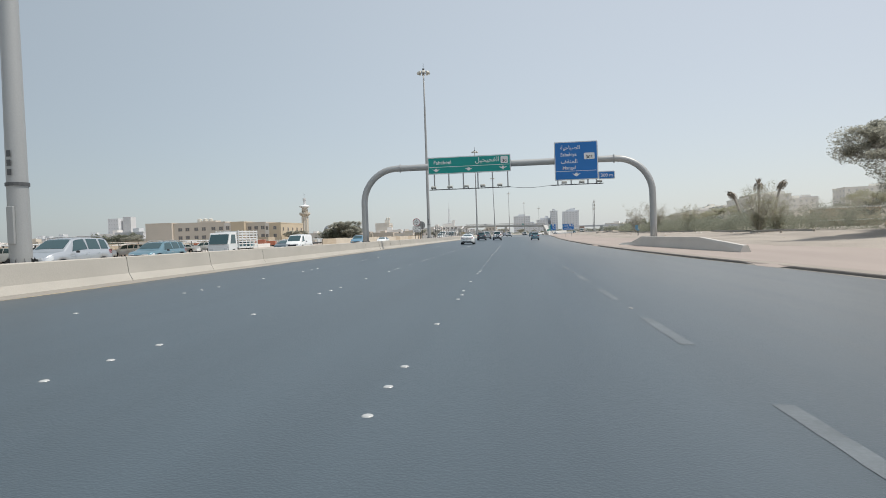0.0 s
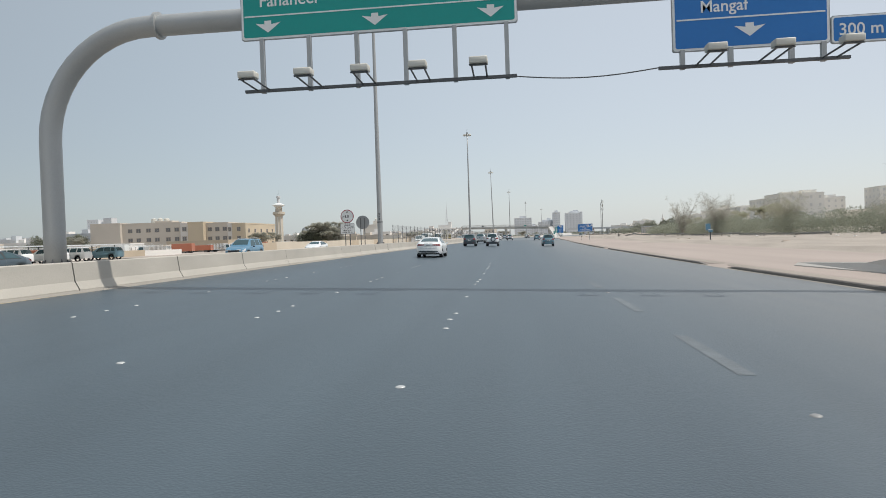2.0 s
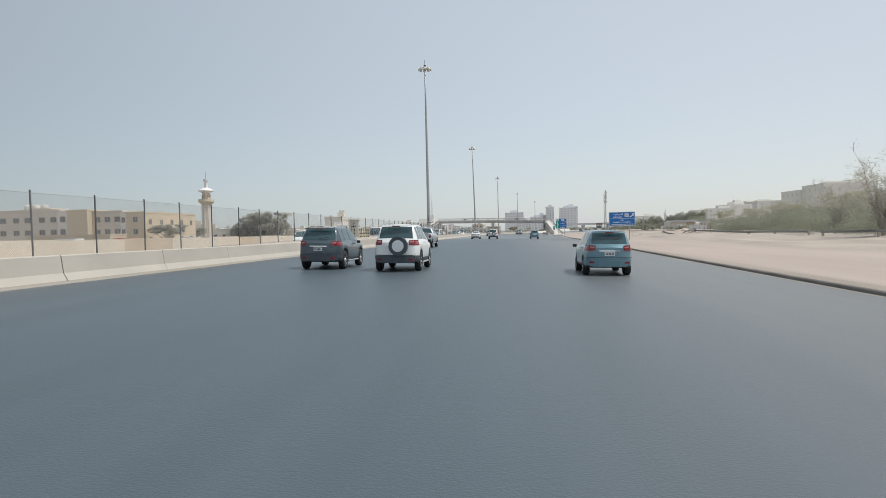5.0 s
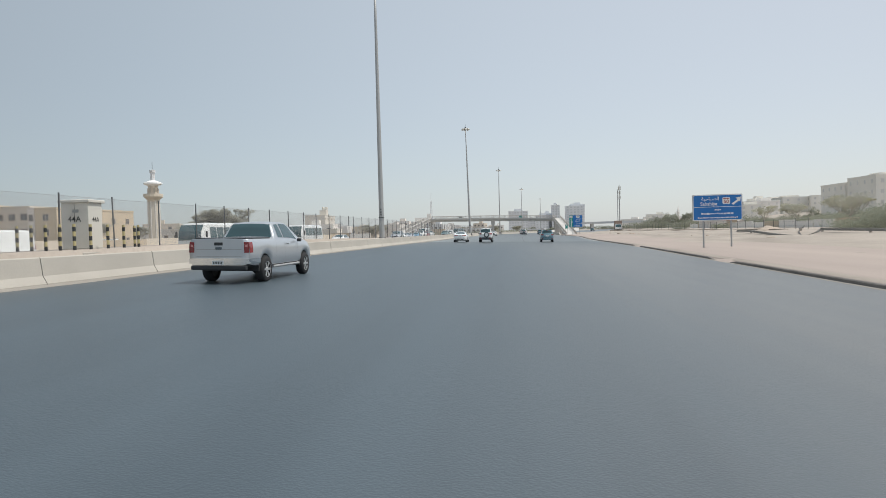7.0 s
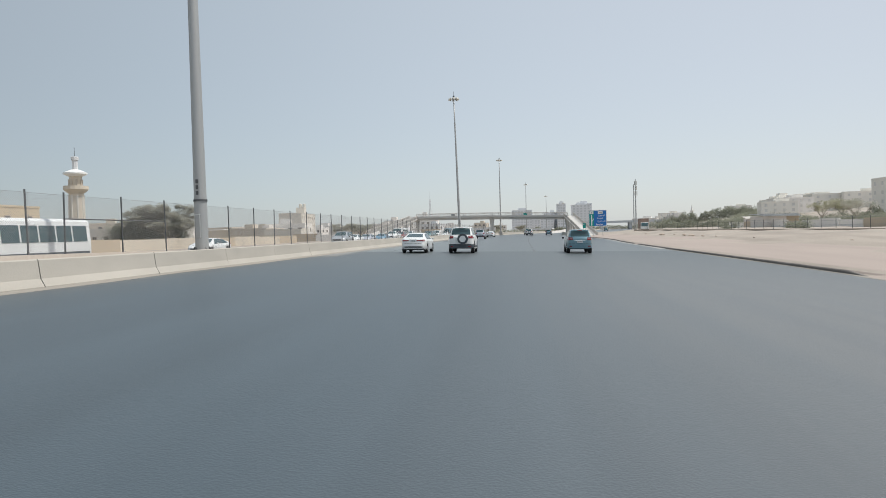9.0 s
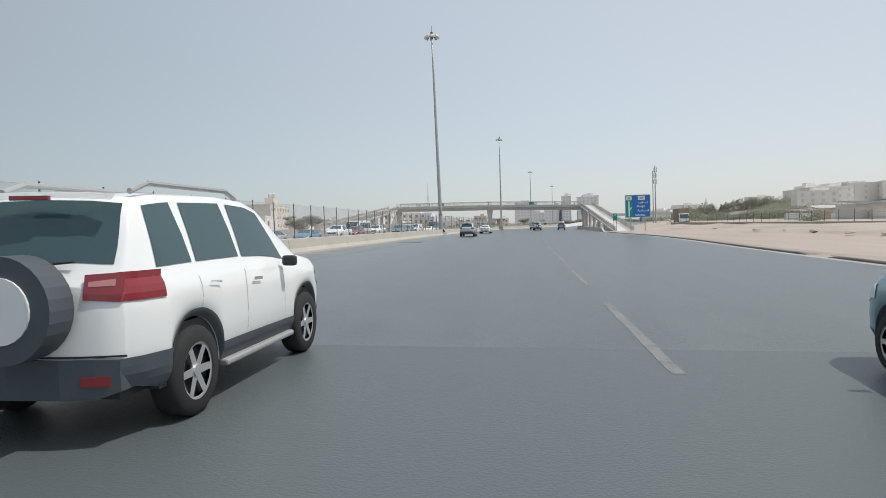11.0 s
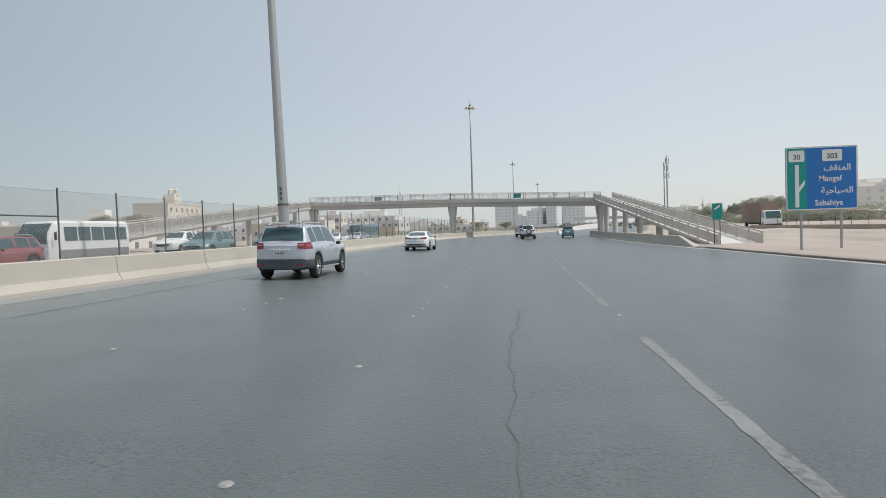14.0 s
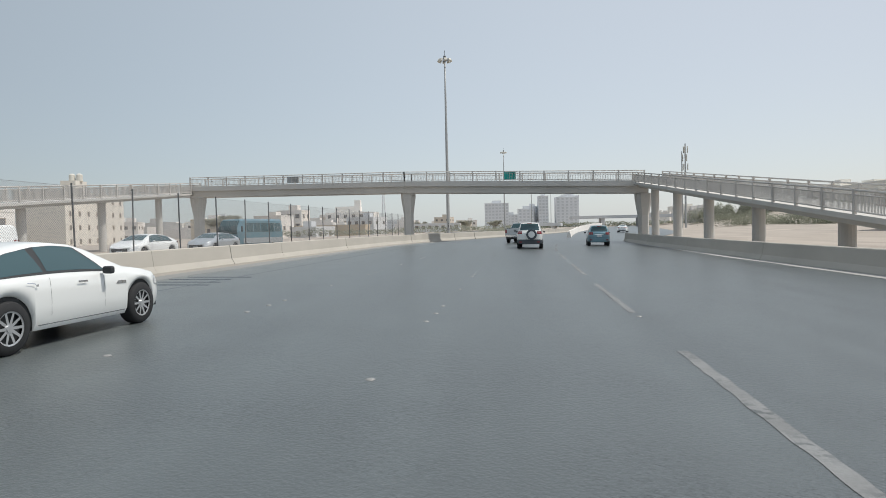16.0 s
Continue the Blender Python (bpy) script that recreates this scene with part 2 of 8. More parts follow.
# pane tone drawn close to the wall's, as haze would
M_WINPALE = mat("hazed_pale_window", (0.64, 0.625, 0.60), 0.3, vary=0.15, scale=1, fine=5)
# far panes paled towards the wall: painted haze
M_WINFAR = mat("hazed_far_window", (0.56, 0.58, 0.60), 0.35, vary=0.1, scale=0.5, fine=3)
M_FRAME = mat("window_frame", (0.50, 0.44, 0.37), 0.8, vary=0.1, scale=1, fine=8)
M_BARK = mat("bark", (0.41, 0.375, 0.33), 0.95, vary=0.3, scale=5, fine=30, bump=0.8)
# leaves paled beyond their dust: distance haze put into the colour
M_LEAF = mat("hazed_dusty_leaf", (0.335, 0.335, 0.235), 0.85, vary=0.2, scale=1.5, fine=12, island=0.35, second=(0.48, 0.47, 0.35), through_light=0.7)
M_LEAF2 = mat("hazed_grey_leaf", (0.345, 0.35, 0.295), 0.9, vary=0.2, scale=1.5, fine=12, island=0.35, second=(0.52, 0.51, 0.44), through_light=0.7)
M_FROND = mat("dead_frond", (0.235, 0.20, 0.16), 0.9, vary=0.3, scale=4, fine=20, island=0.3)
# hedge green paled for haze in the same way
M_BUSH = mat("hazed_hedge_leaf", (0.25, 0.28, 0.22), 0.9, vary=0.25, scale=0.8, fine=8, island=0.22, second=(0.36, 0.37, 0.29), through_light=0.5)
M_STONE = mat("rubble", (0.42, 0.35, 0.29), 0.95, vary=0.2, scale=2, fine=12, bump=0.8)
M_RUST = mat("brown_tarpaulin", (0.27, 0.20, 0.165), 0.85, vary=0.15, scale=1, fine=9)
M_TAN = mat("tarp_tan", (0.50, 0.42, 0.32), 0.85, vary=0.12, scale=1, fine=9)


def glass(name, color=(0.03, 0.05, 0.056), clear=0.35):
    m = bpy.data.materials.new(name)
    m.use_nodes = True
    n, links = m.node_tree.nodes, m.node_tree.links
    b = n["Principled BSDF"]
    b.inputs["Base Color"].default_value = (*color, 1)
    b.inputs["Roughness"].default_value = 0.04
    b.inputs["Coat Weight"].default_value = 0.0
    t = n.new("ShaderNodeBsdfTransparent")
    t.inputs[0].default_value = (0.35, 0.45, 0.46, 1)
    mix = n.new("ShaderNodeMixShader")
    mix.inputs[0].default_value = clear
    links.new(b.outputs[0], mix.inputs[1])
    links.new(t.outputs[0], mix.inputs[2])
    links.new(mix.outputs[0], n["Material Output"].inputs["Surface"])
    return m


M_GLASS = glass("tinted_glass", (0.045, 0.088, 0.1), 0.0)


# ---- builders ----
def mesh_of(bm, material, smooth=False, name="mesh"):
    me = bpy.data.meshes.new(name)
    bm.to_mesh(me)
    bm.free()
    me.materials.append(material)
    if smooth:
        me.polygons.foreach_set("use_smooth", [True] * len(me.polygons))
    return me


def part(name, bm, material, parent, label="", smooth=False):
    me = bm if isinstance(bm, bpy.types.Mesh) else mesh_of(bm, material, smooth, name)
    ob = new(name, me)
    ob.parent = parent
    if label:
        ob["label"] = label
    return ob


def thing(name, label, category, m=None, group="", kind=""):
    ob = new(name)
    ob.empty_display_size = 0.2
    if m is not None:
        ob.matrix_basis = m
    return tagged(ob, label, category, group, kind)


def solo(name, bm, material, label, category, m=None, group="", kind="", smooth=False):
    me = bm if isinstance(bm, bpy.types.Mesh) else mesh_of(bm, material, smooth, name)
    ob = new(name, me)
    if m is not None:
        ob.matrix_basis = m
    return tagged(ob, label, category, group, kind)


def box(bm, x0, x1, y0, y1, z0, z1, bevel=0.0):
    m = Matrix.LocRotScale(((x0 + x1) / 2, (y0 + y1) / 2, (z0 + z1) / 2), None, (x1 - x0, y1 - y0, z1 - z0))
    g = bmesh.ops.create_cube(bm, size=1, matrix=m)
    if bevel:
        edges = list({e for v in g["verts"] for e in v.link_edges})
        bmesh.ops.bevel(bm, geom=edges, offset=bevel, segments=2, affect="EDGES", profile=0.5)
    return bm


def rod(bm, p, q, r0, r1=None, n=10, caps=True):
    p, q = Vector(p), Vector(q)
    r1 = r0 if r1 is None else r1
    turn = (q - p).to_track_quat("Z", "Y").to_matrix()
    rings = []
    for c, r in ((p, r0), (q, r1)):
        rings.append([bm.verts.new(c + turn @ Vector((r * math.cos(a), r * math.sin(a), 0))) for a in [2 * math.pi * k / n for k in range(n)]])
    for k in range(n):
        bm.faces.new((rings[0][k], rings[0][(k + 1) % n], rings[1][(k + 1) % n], rings[1][k]))
    if caps:
        bm.faces.new(rings[0][::-1])
        bm.faces.new(rings[1])
    return bm


def pipe(bm, points, r, n=14):
    pts = [Vector(p) for p in points]
    rings = []
    for i, p in enumerate(pts):
        d = (pts[min(i + 1, len(pts) - 1)] - pts[max(i - 1, 0)]).normalized()
        side = d.cross(Vector((0, 1, 0)))
        side = side.normalized() if side.length > 1e-3 else Vector((1, 0, 0))
        up = side.cross(d)
        rings.append([bm.verts.new(p + r * (math.cos(a) * side + math.sin(a) * up)) for a in [2 * math.pi * k / n for k in range(n)]])
    for a, b in zip(rings, rings[1:]):
        for k in range(n):
            bm.faces.new((a[k], a[(k + 1) % n], b[(k + 1) % n], b[k]))
    bm.faces.new(rings[0][::-1])
    bm.faces.new(rings[-1])
    bmesh.ops.recalc_face_normals(bm, faces=bm.faces)
    return bm


def grid_sheet(bm, rows):
    """Rows of points, each as long as the others, joined into a sheet."""
    vs = [[bm.verts.new(p) for p in row] for row in rows]
    for a, b in zip(vs, vs[1:]):
        for i in range(len(a) - 1):
            bm.faces.new((a[i], a[i + 1], b[i + 1], b[i]))
    return bm


def fresh():
    return bmesh.new()


def words(text, size, align="LEFT"):
    """A flat mesh of lettering, facing +z, its baseline on the x axis."""
    c = bpy.data.curves.new("lettering", "FONT")
    c.body, c.size, c.align_x, c.resolution_u = text, size, align, 3
    c.offset = 0.012 * size
    o = bpy.data.objects.new("lettering", c)
    scene.collection.objects.link(o)
    bpy.context.view_layer.update()
    me = bpy.data.meshes.new_from_object(o.evaluated_get(bpy.context.evaluated_depsgraph_get()))
    bpy.data.objects.remove(o)
    bpy.data.curves.remove(c)
    return me


def lettering(name, text, size, x, y, z, material, parent, align="LEFT"):
    """Upright lettering on a face that looks towards -y."""
    me = words(text, size, align)
    me.materials.clear()
    me.materials.append(material)
    ob = part(name, me, material, parent)
    ob.matrix_basis = pose(x, y, z, 90, 0, 0)
    return ob


# ---- plan of the road ----
ROAD_Y = (-200, -60, 0, 50, 110, 222, 331, 360, 378, 390, 402, 415, 430, 450, 480, 549, 640, 1200)
ROAD_X = (0, 0, 0, -0.1, -0.1, 1.9, 4.6, 6.26, 7.6, 9.2, 12.6, 17.4, 23, 29.8, 38, 54, 75, 205)
# the opposite carriageway runs on where this one bends away under the footbridge
LEFT_ROAD_Y = (-200, -60, 0, 50, 110, 222, 331, 436, 550, 700, 1200)
LEFT_ROAD_X = (0, 0, 0, -0.1, -0.1, 1.9, 4.6, 12.3, 25, 46, 130)


def glide(xs, ys):
    xs, ys = np.array(xs, float), np.array(ys, float)
    h, d = np.diff(xs), np.diff(ys) / np.diff(xs)
    m = np.concatenate([d[:1], (d[:-1] * h[1:] + d[1:] * h[:-1]) / (xs[2:] - xs[:-2]), d[-1:]])

    def at(x):
        i = int(np.clip(np.searchsorted(xs, x) - 1, 0, len(xs) - 2))
        s = (x - xs[i]) / h[i]
        return float((2 * s**3 - 3 * s * s + 1) * ys[i] + (s**3 - 2 * s * s + s) * h[i] * m[i]
                     + (-2 * s**3 + 3 * s * s) * ys[i + 1] + (s**3 - s * s) * h[i] * m[i + 1])
    return at


road_x = glide(ROAD_Y, ROAD_X)
left_x = glide(LEFT_ROAD_Y, LEFT_ROAD_X)
kerb_d = glide((-200, 28, 38, 48, 120, 150, 170, 190, 213, 250, 271, 290, 310, 325, 335, 345, 380, 420, 500, 1200), (11.8, 11.8, 11.0, 10.45, 10.4, 10.9, 11.3, 11.9, 12.6, 13.0, 13.7, 14.8, 14.8, 13.5, 12.7, 12.0, 9.4, 9.2, 9.2, 9.2))


def fall(y):
    return 0.032 - 0.0133 * min(max(y / 332, 0), 1.2)


def heading(y):
    return math.degrees(math.atan((road_x(y + 1) - road_x(y - 1)) / 2))


def road_z(d, y):
    return -fall(y) * d


def spot(d, y, up=0.0):
    """A place d metres to the right of the middle lane, y metres along, standing on the carriageway's slope."""
    return Vector((road_x(y) + d, y, road_z(d, y) + up))


LEFT_Z = 0.2

# ---- ground, carriageways, kerb ----
median_z = glide((-200, 60, 120, 155, 214, 240, 270, 420, 4600), (0.6, 0.7, 0.8, 1.2, 1.2, 0.7, 0.55, 0.5, 0.4))


def ground_z(d, y):
    k = kerb_d(y) if y < 340 else kerb_d(y) + 0.6
    if d < -13:
        z = LEFT_Z - 0.05
        if d > -19 and y < 420:
            z += (median_z(y) - z) * min(1, (d + 19) / 2.5)
        if d < -60:
            z = LEFT_Z - 0.05 - 0.8 * min(1, (-60 - d) / 60)
        return z
    if d <= k + 0.05:
        return road_z(d, y) - 0.06
    edge = road_z(k, y) + 0.11
    s = min(1, (d - k) / 14)
    z = edge + (0.05 - edge) * s
    if d > 24:
        z += 0.5 * min(1, (d - 24) / 8)
    return z


def add_ground():
    ys = [-400, -150] + [-60 + 6 * i for i in range(105)] + [600, 700, 900, 1300, 2000, 3200, 4500]
    left = [-4500, -1800, -800, -350, -180, -120, -90, -60, -45, -33, -26, -19, -17.8, -16.5, -15, -13.2, -12.95, -9, 0, 8]
    right = [0.0, 0.3, 2, 4, 7, 10.2, 10.7, 12, 13, 14, 15.5, 17, 19, 21, 23.5, 26, 29, 32, 40, 60, 100, 200, 400, 1000, 2000, 4500]
    rows = []
    for y in ys:
        k = kerb_d(y)
        row = []
        for d in left + [k + r for r in right]:
            z = ground_z(d, y)
            p = Vector((road_x(y) + d, y, z))
            if d > k + 10.4 and y < 345:
                # low windblown bank where the packed verge ends, and hummocks behind it
                u = min(1, (d - k - 10.4) / 0.3) * (1 - min(1, max(0, (d - k - 24) / 10)))
                z += u * (0.13 + 0.1 * noise.noise(Vector((1.5, y * 0.06, 7))) + 0.16 * max(0, noise.noise(Vector((p.x * 0.3, y * 0.13, 9)))) + 0.1 * noise.noise(Vector((p.x * 0.9, y * 0.5, 3))))
            if d > k + 6 or d < -34:
                far = min(1, (d - 15) / 20 if d > 0 else (-34 - d) / 12)
                z += far * 0.3 * noise.noise(Vector((p.x * 0.11, y * 0.07, 1.3))) + far * 0.16 * noise.noise(Vector((p.x * 0.5, y * 0.3, 4)))
            row.append((p.x, y, z))
        rows.append(row)
    return solo("ground", grid_sheet(fresh(), rows), M_SAND, "pale sandy open ground with low uneven mounds", "ground", kind="structure", smooth=True)


add_ground()


def strip(d0, d1, y0, y1, up, step=4.0, cols=6):
    n = max(1, int((y1 - y0) / step))
    rows = []
    for i in range(n + 1):
        y = y0 + (y1 - y0) * i / n
        a, b = (d0(y) if callable(d0) else d0), (d1(y) if callable(d1) else d1)
        rows.append([tuple(spot(a + (b - a) * j / cols, y, up)) for j in range(cols + 1)])
    return grid_sheet(fresh(), rows)


SEAM = 226.0
road = solo("road", strip(-12.9, kerb_d, -60, SEAM + 15, 0.0), M_ASPHALT, "dark blue-grey asphalt motorway carriageway", "road", kind="structure", smooth=True)
road_far = solo("road", strip(-12.9, kerb_d, SEAM + 15, 1190, 0.0), M_ASPHALT2, "lighter worn grey asphalt motorway carriageway", "road", kind="structure", smooth=True)


def add_left_road():
    rows = []
    for i in range(160):
        y = -60 + 8 * i
        rows.append([(left_x(y) + d, y, LEFT_Z) for d in (-32.5, -28, -24, -19.5)])
    solo("road", grid_sheet(fresh(), rows), M_ASPHALT3, "dusty grey asphalt of the opposite carriageway", "road", kind="structure", smooth=True)


add_left_road()


def add_verge():
    rows = []
    for i in range(120):
        y = -60 + 3.4 * i
        k = kerb_d(y)
        rows.append([(road_x(y) + k + r, y, ground_z(k + r, y) + h) for r, h in ((0.03, -0.2), (0.2, -0.02), (1.0, 0.012), (3, 0.02), (6, 0.02), (9, 0.015), (10.5, -0.05))])
    solo("pavement", grid_sheet(fresh(), rows), M_VERGE, "flat pinkish packed sand verge beside the kerb", "verge", kind="structure", smooth=True)


add_verge()

# kerb: lengths with sloped noses, broken by drainage gaps
KERB_RUNS = ((-40, 29.4), (31.0, 74.0), (76.3, 114.4), (116.4, 184.0), (186.0, 212.6), (214.8, 262), (263, 338))


def add_kerb(y0, y1):
    bm = fresh()
    n = max(2, int((y1 - y0) / 1.5))
    profile = ((-0.16, -0.06), (-0.14, 0.10), (-0.11, 0.13), (-0.02, 0.135), (0.03, 0.02))
    rows = []
    for i in range(n + 1):
        y = y0 + (y1 - y0) * i / n
        nose = -0.1 if i in (0, n) else 1.0
        rows.append([tuple(spot(kerb_d(y) + a, y, (b + 0.012 * noise.noise(Vector((y, 0, a)))) * (nose if b > 0 else 1))) for a, b in profile])
    grid_sheet(bm, rows)
    solo("kerb", bm, M_KERB, "dirty grey-brown concrete kerb with sand along it", "kerb", group="kerb lengths", kind="structure")


for a, b in KERB_RUNS:
    add_kerb(a, b)
# sand washed out through the drainage gaps
for (_, a), (b, _) in zip(KERB_RUNS, KERB_RUNS[1:]):
    rows = []
    for i in range(13):
        y = a - 0.5 + (b - a + 1.0) * i / 12
        u = math.sin(math.pi * i / 12) ** 0.7
        w = 0.13 * u + 0.03 * noise.noise(Vector((y, 2, 5)))
        k = kerb_d(y)
        rows.append([tuple(spot(k + r, y, h)) for r, h in ((-0.17 - w, 0.003), (-0.13 - 0.4 * w, 0.008 + 0.02 * u), (0.08, 0.01 + 0.085 * u), (0.5, 0.01 + 0.135 * u))])
    solo("sand_spill", grid_sheet(fresh(), rows), M_VERGE, "pale sand spilled through a gap in the kerb", "sand", group="sand spills", kind="structure", smooth=True)


# markings: thin worn paint, each its own piece of the road
def mark(d0, d1, y0, y1, material, parent, ragged=0.007):
    rng = random.Random(int(y0 * 31 + d0 * 7))
    n = max(2, int((y1 - y0) / 0.2))
    rows = []
    for i in range(n + 1):
        y = y0 + (y1 - y0) * i / n
        rows.append([tuple(spot(d0 + rng.uniform(-ragged, ragged), y, 0.004)), tuple(spot(d1 + rng.uniform(-ragged, ragged), y, 0.004))])
    part("lane_marking", grid_sheet(fresh(), rows), material, parent)


for k in range(-4, 12):
    y = 15.0 + 5.9 * k
    d = float(np.interp(y, (0, 60, 70, 85), (2.3, 2.33, 2.42, 2.72)))
    mark(d, d + 0.2, y, y + 2.8, M_WORN, road)
for k in range(-2, 22):
    y = 258.7 + 9.5 * k
    mark(1.93, 2.08, y, y + 5.9, M_DASH, road_far, 0.014)
mark(-12.2, -12.06, -30, 145, M_YELLOW, road)
mark(-9.3, -9.2, 240, 400, M_WORN, road_far)
# sand blown against the foot of the barrier and the kerb
rows = []
for i in range(270):
    y = -30 + 1.6 * i
    w = 0.35 + 0.25 * noise.noise(Vector((y * 0.15, 2, 0)))
    rows.append([tuple(spot(-12.7, y, 0.05)), tuple(spot(-12.42, y, 0.03)), tuple(spot(-12.42 + w, y, 0.004))])
part("sand_drift", grid_sheet(fresh(), rows), M_DRIFT, road, "thin sand drift along the barrier foot")
rows = []
for i in range(230):
    y = -30 + 1.6 * i
    w = 0.16 + 0.3 * max(0, noise.noise(Vector((y * 0.12, 9, 0))))
    k = kerb_d(y) - 0.14
    rows.append([tuple(spot(k - w, y, 0.004)), tuple(spot(k, y, 0.02))])
part("sand_drift", grid_sheet(fresh(), rows), M_DRIFT, road, "thin sand drift along the kerb")
rows = []
for i in range(94):
    y = 246 + 1.6 * i
    w = 0.35 + 0.4 * max(0, noise.noise(Vector((y * 0.1, 14, 0)))) + 0.15 * noise.noise(Vector((y * 0.7, 3, 0)))
    k = kerb_d(y) - 0.14 if y < 337 else np.interp(y, (337, 350, 362, 374, 386, 398), (17.05, 16.75, 16.95, 17.35, 17.85, 18.55)) - road_x(y)
    rows.append([tuple(spot(k - w, y, 0.005)), tuple(spot(k, y, 0.03))])
part("sand_drift", grid_sheet(fresh(), rows), M_DUST, road_far, "pale sand drift along the kerb foot")


rows = []
for i in range(110):
    y = 232 + 1.6 * i
    w = 1.3 + 0.7 * noise.noise(Vector((y * 0.08, 5, 0))) + 0.25 * noise.noise(Vector((y * 0.6, 1, 0)))
    rows.append([tuple(spot(-12.45, y, 0.0035)), tuple(spot(-12.45 + w, y, 0.0035))])
part("sand_drift", grid_sheet(fresh(), rows), M_LOOSE, road_far, "loose grey dust beside the barrier")


# rumble bars laid across the inner shoulder
for y0 in (288.4, 349.6):
    for i in range(4):
        y = y0 + 0.92 * i
        a, b = spot(-10.95 + 0.1 * (i % 2), y, 0), spot(-8.75 - 0.12 * (i % 3), y, 0)
        bm = fresh()
        for p, q in ((a, b),):
            vs = [bm.verts.new(v) for v in ((p.x, y - 0.07, p.z), (q.x, y - 0.07, q.z), (q.x, y + 0.07, q.z), (p.x, y + 0.07, p.z))]
            top = [bm.verts.new(v) for v in ((p.x + 0.02, y - 0.04, p.z + 0.014), (q.x - 0.02, y - 0.04, q.z + 0.014), (q.x - 0.02, y + 0.04, q.z + 0.014), (p.x + 0.02, y + 0.04, p.z + 0.014))]
            bm.faces.new(top)
            for k in range(4):
                bm.faces.new((vs[k], vs[(k + 1) % 4], top[(k + 1) % 4], top[k]))
        part("rumble_bar", bm, M_GREYPLASTIC, road_far, "dark raised bar across the shoulder")


# cracks sealed along the right-hand lane
def crack(points, w, parent):
    rng = random.Random(5)
    rows = []
    for (d0, y0), (d1, y1) in zip(points, points[1:]):
        n = 14
        for i in range(n):
            s = i / n
            d, y = d0 + (d1 - d0) * s + rng.uniform(-0.05, 0.05), y0 + (y1 - y0) * s
            rows.append([tuple(spot(d - w / 2, y, 0.005)), tuple(spot(d + w / 2, y, 0.005))])
    part("crack", grid_sheet(fresh(), rows), M_STEEL_D, parent, "dark ragged crack in the asphalt")


crack([(0.2, 296), (0.15, 302), (0.35, 306)], 0.016, road_far)
crack([(-9.4, 244), (-9.7, 262), (-9.5, 300)], 0.011, road_far)


# road studs: round white ceramic buttons
def stud_mesh(material):
    bm = fresh()
    rings = []
    for r, z in ((0.055, 0.0), (0.05, 0.007), (0.038, 0.013), (0.018, 0.016)):
        rings.append([bm.verts.new((r * math.cos(a), r * math.sin(a), z)) for a in [math.pi * k / 5 for k in range(10)]])
    for a, b in zip(rings, rings[1:]):
        for k in range(10):
            bm.faces.new((a[k], a[(k + 1) % 10], b[(k + 1) % 10], b[k]))
    bm.faces.new(rings[-1])
    return mesh_of(bm, material, True, "road_stud")


STUD = stud_mesh(M_STUD)
STUD2 = stud_mesh(M_STUD2)
rng = random.Random(11)
for d, first, last in ((-1.3, 0, 8), (-5.0, 0, 8), (-8.65, 0, 8), (-1.62, 25, 41), (-5.22, 25, 41)):
    for k in range(first, last):
        base = 5.3 + 9.68 * k if k < 20 else 266.6 + 9.55 * (k - 27)
        for off in (0, 1.03, 2.06, 5.45):
            y = base + off + rng.uniform(-0.08, 0.08) + (1.0 if d < -4 else 0) - (0.1 if d < -8 else 0)
            if rng.random() < (0.04 if k < 20 else 0.22) and off != 5.45 or k > 24 and y < 262:
                continue
            p = spot(d + rng.uniform(-0.03, 0.03), y, 0.001)
            solo("road_stud", STUD if k < 20 else STUD2, None, "round white ceramic road stud set on the asphalt" if k < 20 else "worn greyish ceramic road stud on the asphalt", "road stud", Matrix.Translation(p), "lane studs")
for k in list(range(0, 6)) + list(range(26, 36)):
    y = 5.9 + 9.7 * k + 8.0 if k > 20 else 13.4 + 11.8 * k
    p = spot(2.42 if k < 20 else 2.02, y, 0.001)
    solo("road_stud", STUD2, None, "worn ceramic road stud between the dashes", "road stud", Matrix.Translation(p), "lane studs")


# ---- concrete barriers ----
def barrier_mesh(length, height=0.86):
    bm = fresh()
    h = height
    prof = [(-0.30, 0.0), (-0.30, 0.07), (-0.17, 0.30), (-0.10, h - 0.03), (-0.07, h), (0.07, h), (0.10, h - 0.03), (0.17, 0.30), (0.30, 0.07), (0.30, 0.0)]
    n = 8
    secs = [[(x, -length / 2 + length * i / n, z + (0.006 * noise.noise(Vector((i * 0.9, x * 3, z))) if z > 0 else 0)) for x, z in prof] for i in range(n + 1)]
    rings = [[bm.verts.new(p) for p in s] for s in secs]
    for a, b in zip(rings, rings[1:]):
        for k in range(len(prof)):
            j = (k + 1) % len(prof)
            bm.faces.new((a[k], a[j], b[j], b[k]))
    bm.faces.new(rings[0][::-1])
    bm.faces.new(rings[-1])
    bmesh.ops.recalc_face_normals(bm, faces=bm.faces)
    return mesh_of(bm, M_CONC, False, "concrete_barrier")


SEG = 5.753
BAR = barrier_mesh(SEG - 0.035)
rng = random.Random(4)
for k in range(-5, 115):
    y = -3.36 + SEG * k + SEG / 2
    d = -12.74
    p = spot(d, y, -0.015)
    turn = math.degrees(math.atan2(road_x(y + SEG / 2) - road_x(y - SEG / 2), SEG))
    stretch_y = 1 / math.cos(radians(turn))
    solo("concrete_barrier", BAR, None, "sand-stained pale concrete safety barrier block along the median", "barrier",
         pose(p.x, p.y, p.z, 0, 0, -turn + rng.uniform(-0.2, 0.2)) @ Matrix.Diagonal((1, stretch_y, 1, 1)), "median barrier")


